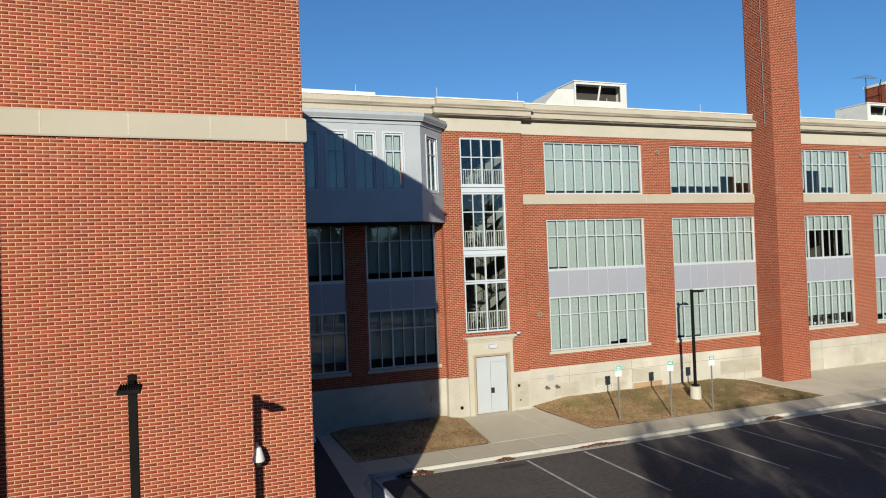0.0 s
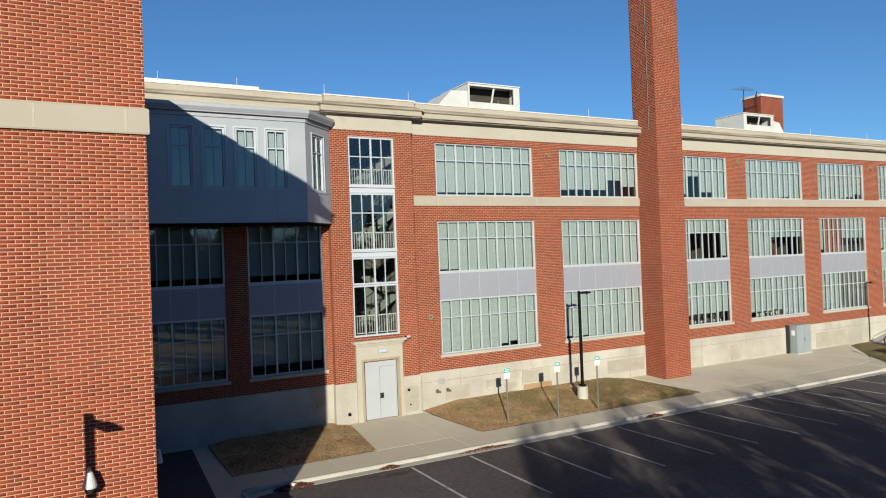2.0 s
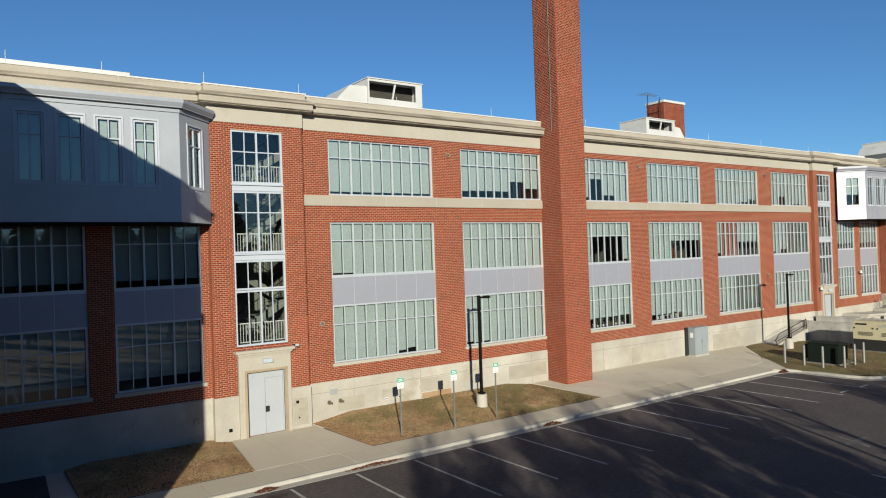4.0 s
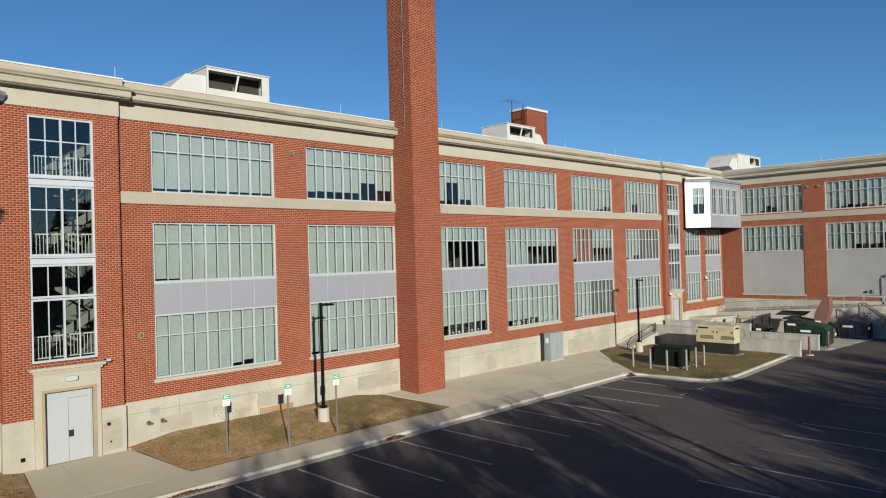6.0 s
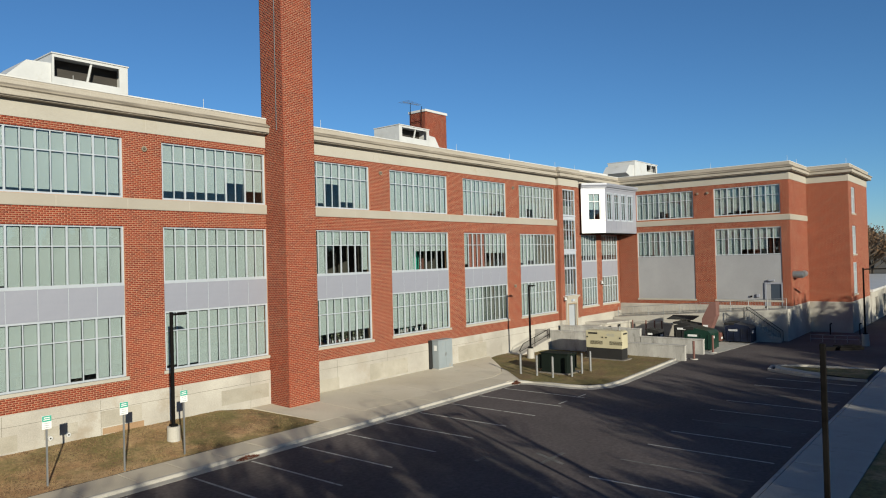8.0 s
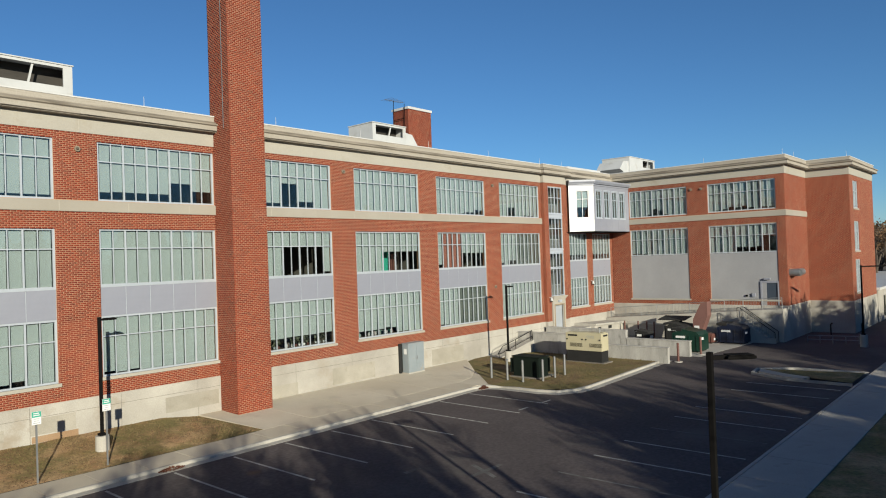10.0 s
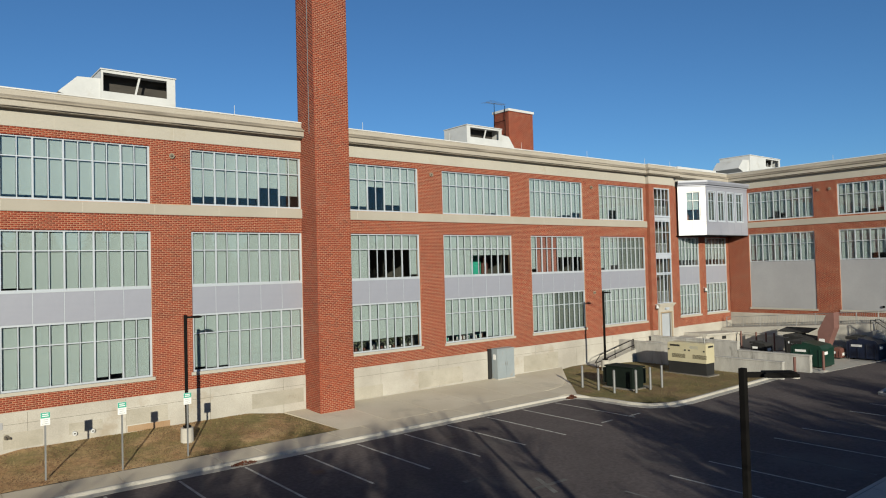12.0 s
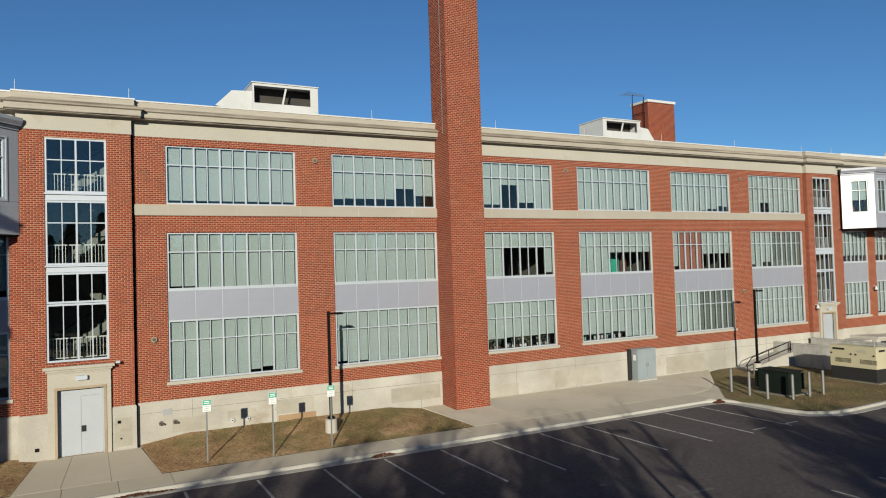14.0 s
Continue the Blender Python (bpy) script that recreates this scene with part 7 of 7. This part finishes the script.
# ---- evergreen belt out of view, added to cut the low sky light ----
def evergreen(seed, height):
    """Trunk and a ragged crown of many small boughs."""
    rng = random.Random(seed)
    bm = bmesh.new()
    tube(bm, (0, 0, -0.3), (0, 0, height * 0.9), height * 0.018, 0.04, 7)
    trunk = bpy.data.meshes.new("trunk")
    bm.to_mesh(trunk)
    bm.free()
    trunk.materials.append(BARK)
    verts, faces = [], []
    for i in range(900):
        h = height * (0.06 + 0.94 * rng.random() ** 1.1)
        reach = (1 - h / height) ** 0.8 * height * 0.26 * rng.uniform(0.3, 1.1) + 0.15
        ang = rng.uniform(0, 6.28)
        c = Vector((math.cos(ang) * reach, math.sin(ang) * reach, h - reach * 0.25))
        q = Euler((rng.uniform(-0.7, 0.7), rng.uniform(-0.7, 0.7), ang)).to_matrix()
        r = rng.uniform(0.5, 1.1)
        k = len(verts)
        verts += [c + q @ Vector(v) * r for v in ((-0.9, 0, 0), (0, -0.45, 0.2), (0.9, 0, -0.3), (0, 0.45, 0.2), (0, 0, 0.6))]
        faces += [(k, k + 1, k + 4), (k + 1, k + 2, k + 4), (k + 2, k + 3, k + 4), (k + 3, k, k + 4)]
    crown = bpy.data.meshes.new("crown")
    crown.from_pydata([tuple(v) for v in verts], [], faces)
    crown.materials.append(PINE)
    return [("trunk", trunk), ("crown", crown)]


pines = []
for seed, h in ((41, 18.0), (42, 20.0), (43, 16.5)):
    t = thing("evergreen_tree", "unseen dark evergreen tree, added to block low sky light", "tree", "evergreen belt")
    for key, me in evergreen(seed, h):
        ob = new(key, me)
        ob.parent = t
    pines.append(t)
spots = [(-130 + i * 5.2 + rng.uniform(-1.5, 1.5), -104 - (i % 3) * 5 + rng.uniform(-2, 2)) for i in range(56)] + [(66 + i * 4.2 + rng.uniform(-1.5, 1.5), -100 + i * 2.6 + rng.uniform(-2, 2)) for i in range(24)]
for i, (x, y) in enumerate(spots):
    m = Matrix.LocRotScale((x, y, -0.2), Euler((0, 0, rng.uniform(0, 6.28))), None)
    if i < 3:
        pines[i].matrix_basis = m
    else:
        copy_thing(pines[i % 3], m)
# ---- yard floor, litter ----
sheet("pavement", [(45.22, -13.4), (54.75, -14.2), (54.75, -0.4), (50.0, -1.85), (45.22, -1.85)], -0.130, CONCRETE, "worn concrete floor of the service yard", "pavement", 0.2)
paper = thing("paper_scrap", "crumpled white paper lying in fallen leaves", "litter", at=(-9.98, -7.12, -0.03))
bm = bmesh.new()
bmesh.ops.create_icosphere(bm, subdivisions=2, radius=0.13)
rng = random.Random(77)
for v in bm.verts:
    v.co *= rng.uniform(0.75, 1.15)
    v.co.z *= 0.6
part("sheet", bm, SIGN_WHITE, paper)

# damp stain and oil spots have real films on the asphalt
stain = thing("oil_stains", "dark damp oil stains on the asphalt", "stain", kind="structure")
for cx, cy, w, d, seed in ((-6.3, -7.85, 0.85, 0.28, 1), (-7.1, -7.7, 0.3, 0.12, 2), (-5.9, -8.6, 0.22, 0.12, 3), (1.4, -9.6, 0.3, 0.2, 4), (9.2, -10.1, 0.4, 0.25, 5), (16.4, -9.4, 0.35, 0.2, 6)):
    rng = random.Random(seed)
    verts = [(cx, cy, -0.1365)]
    for i in range(28):
        a = 6.2832 * i / 28
        r = 0.75 + 0.4 * noise.noise(Vector((math.cos(a) * 2, math.sin(a) * 2, seed * 3.7))) + rng.uniform(-0.12, 0.12)
        verts.append((cx + w * r * math.cos(a), cy + d * r * math.sin(a), -0.1365))
    ob = link_mesh("stain", verts, [(0, 1 + i, 1 + (i + 1) % 28) for i in range(28)], OIL)
    ob.parent = stain

# ---- things behind the glass ----
for k, gaps in ((2, LOW_GAPS[2]), (3, LOW_GAPS[3])):
    x0, x1, n = MAIN_BAYS[k]
    shelf = thing("window_shelf", "dark wooden shelf under the classroom window", "shelf", "window shelves")
    bm = bmesh.new()
    box(bm, x0 + 0.1, x1 - 0.1, 0.40, 0.85, LOW[0] + 0.03, LOW[0] + 0.07, 0.005)
    part("board", bm, ROOM_FLOOR, shelf)
    for x in (x0 + 0.2, (x0 + x1) / 2, x1 - 0.25):
        bm = bmesh.new()
        box(bm, x, x + 0.06, 0.42, 0.83, 2.551, LOW[0] + 0.029)
        part("bracket", bm, ROOM_FLOOR, shelf)
    rng = random.Random(60 + k)
    step = (x1 - x0 - 0.17) / n
    for i in range(n):
        if gaps[i] < 0.1:
            continue
        for q in range(2):
            x = x0 + 0.085 + step * (i + 0.28 + 0.45 * q) + rng.uniform(-0.05, 0.05)
            z = LOW[0] + 0.071
            kind = rng.random()
            if kind < 0.6 and k == 2:
                p = thing("potted_plant", "small pale-leaved plant in a pot on the window shelf", "plant", "plants on the shelf", at=(x, 0.55, z))
                bm = bmesh.new()
                tube(bm, (0, 0, 0), (0, 0, 0.13), 0.06, 0.085, 12)
                part("pot", bm, rng.choice((SIGN_WHITE, CABINET, RUST_RED)), p)
                verts, faces = [], []
                for j in range(26):
                    c = Vector((rng.uniform(-0.11, 0.11), rng.uniform(-0.08, 0.08), 0.15 + rng.random() ** 0.8 * 0.38))
                    qd = Euler((rng.uniform(-1, 1), rng.uniform(-1, 1), rng.uniform(0, 6.3))).to_matrix()
                    n0 = len(verts)
                    verts += [c + qd @ Vector(v) for v in ((-0.05, 0, 0), (0, -0.022, 0.006), (0.05, 0, 0), (0, 0.022, 0.006))]
                    faces.append((n0, n0 + 1, n0 + 2, n0 + 3))
                ob = link_mesh("leaves", verts, faces, PALE_LEAF)
                ob.parent = p
            elif kind < 0.85:
                b = thing("book_stack", "small upright stack of books on the shelf", "books", "books on the shelf", at=(x, 0.5, z))
                w = 0
                for j in range(rng.randint(3, 5)):
                    t, h = rng.uniform(0.02, 0.045), rng.uniform(0.18, 0.27)
                    bm = bmesh.new()
                    box(bm, w, w + t - 0.002, 0, 0.16, 0, h)
                    part("book", bm, rng.choice((SIGN_WHITE, CABINET, DUMP_BLUE, RUST_RED, SIGN_GREEN)), b)
                    w += t
# folded cloth and a box seen through the upper panes
x0, x1, n = MAIN_BAYS[3]
for x, y, w, d, h, mat, name, label, cat in ((x0 + 3.2, 1.6, 1.3, 0.6, 1.75, SIGN_GREEN, "display_board", "green display board standing in a classroom", "display board"), (x0 + 4.9, 1.9, 0.5, 0.4, 1.5, RUST_RED, "filing_cabinet", "brown filing cabinet standing in a classroom", "cabinet")):
    t = thing(name, label, cat, at=(x, y, 6.701))
    bm = bmesh.new()
    box(bm, 0, w, 0, d if cat == "cabinet" else 0.06, 0.08, h, 0.01)
    part("panel" if cat != "cabinet" else "body", bm, mat, t)
    bm = bmesh.new()
    box(bm, 0.05, w - 0.05, 0.0 if cat == "cabinet" else -0.2, d if cat == "cabinet" else 0.26, 0, 0.079)
    part("foot", bm, BLACK, t)
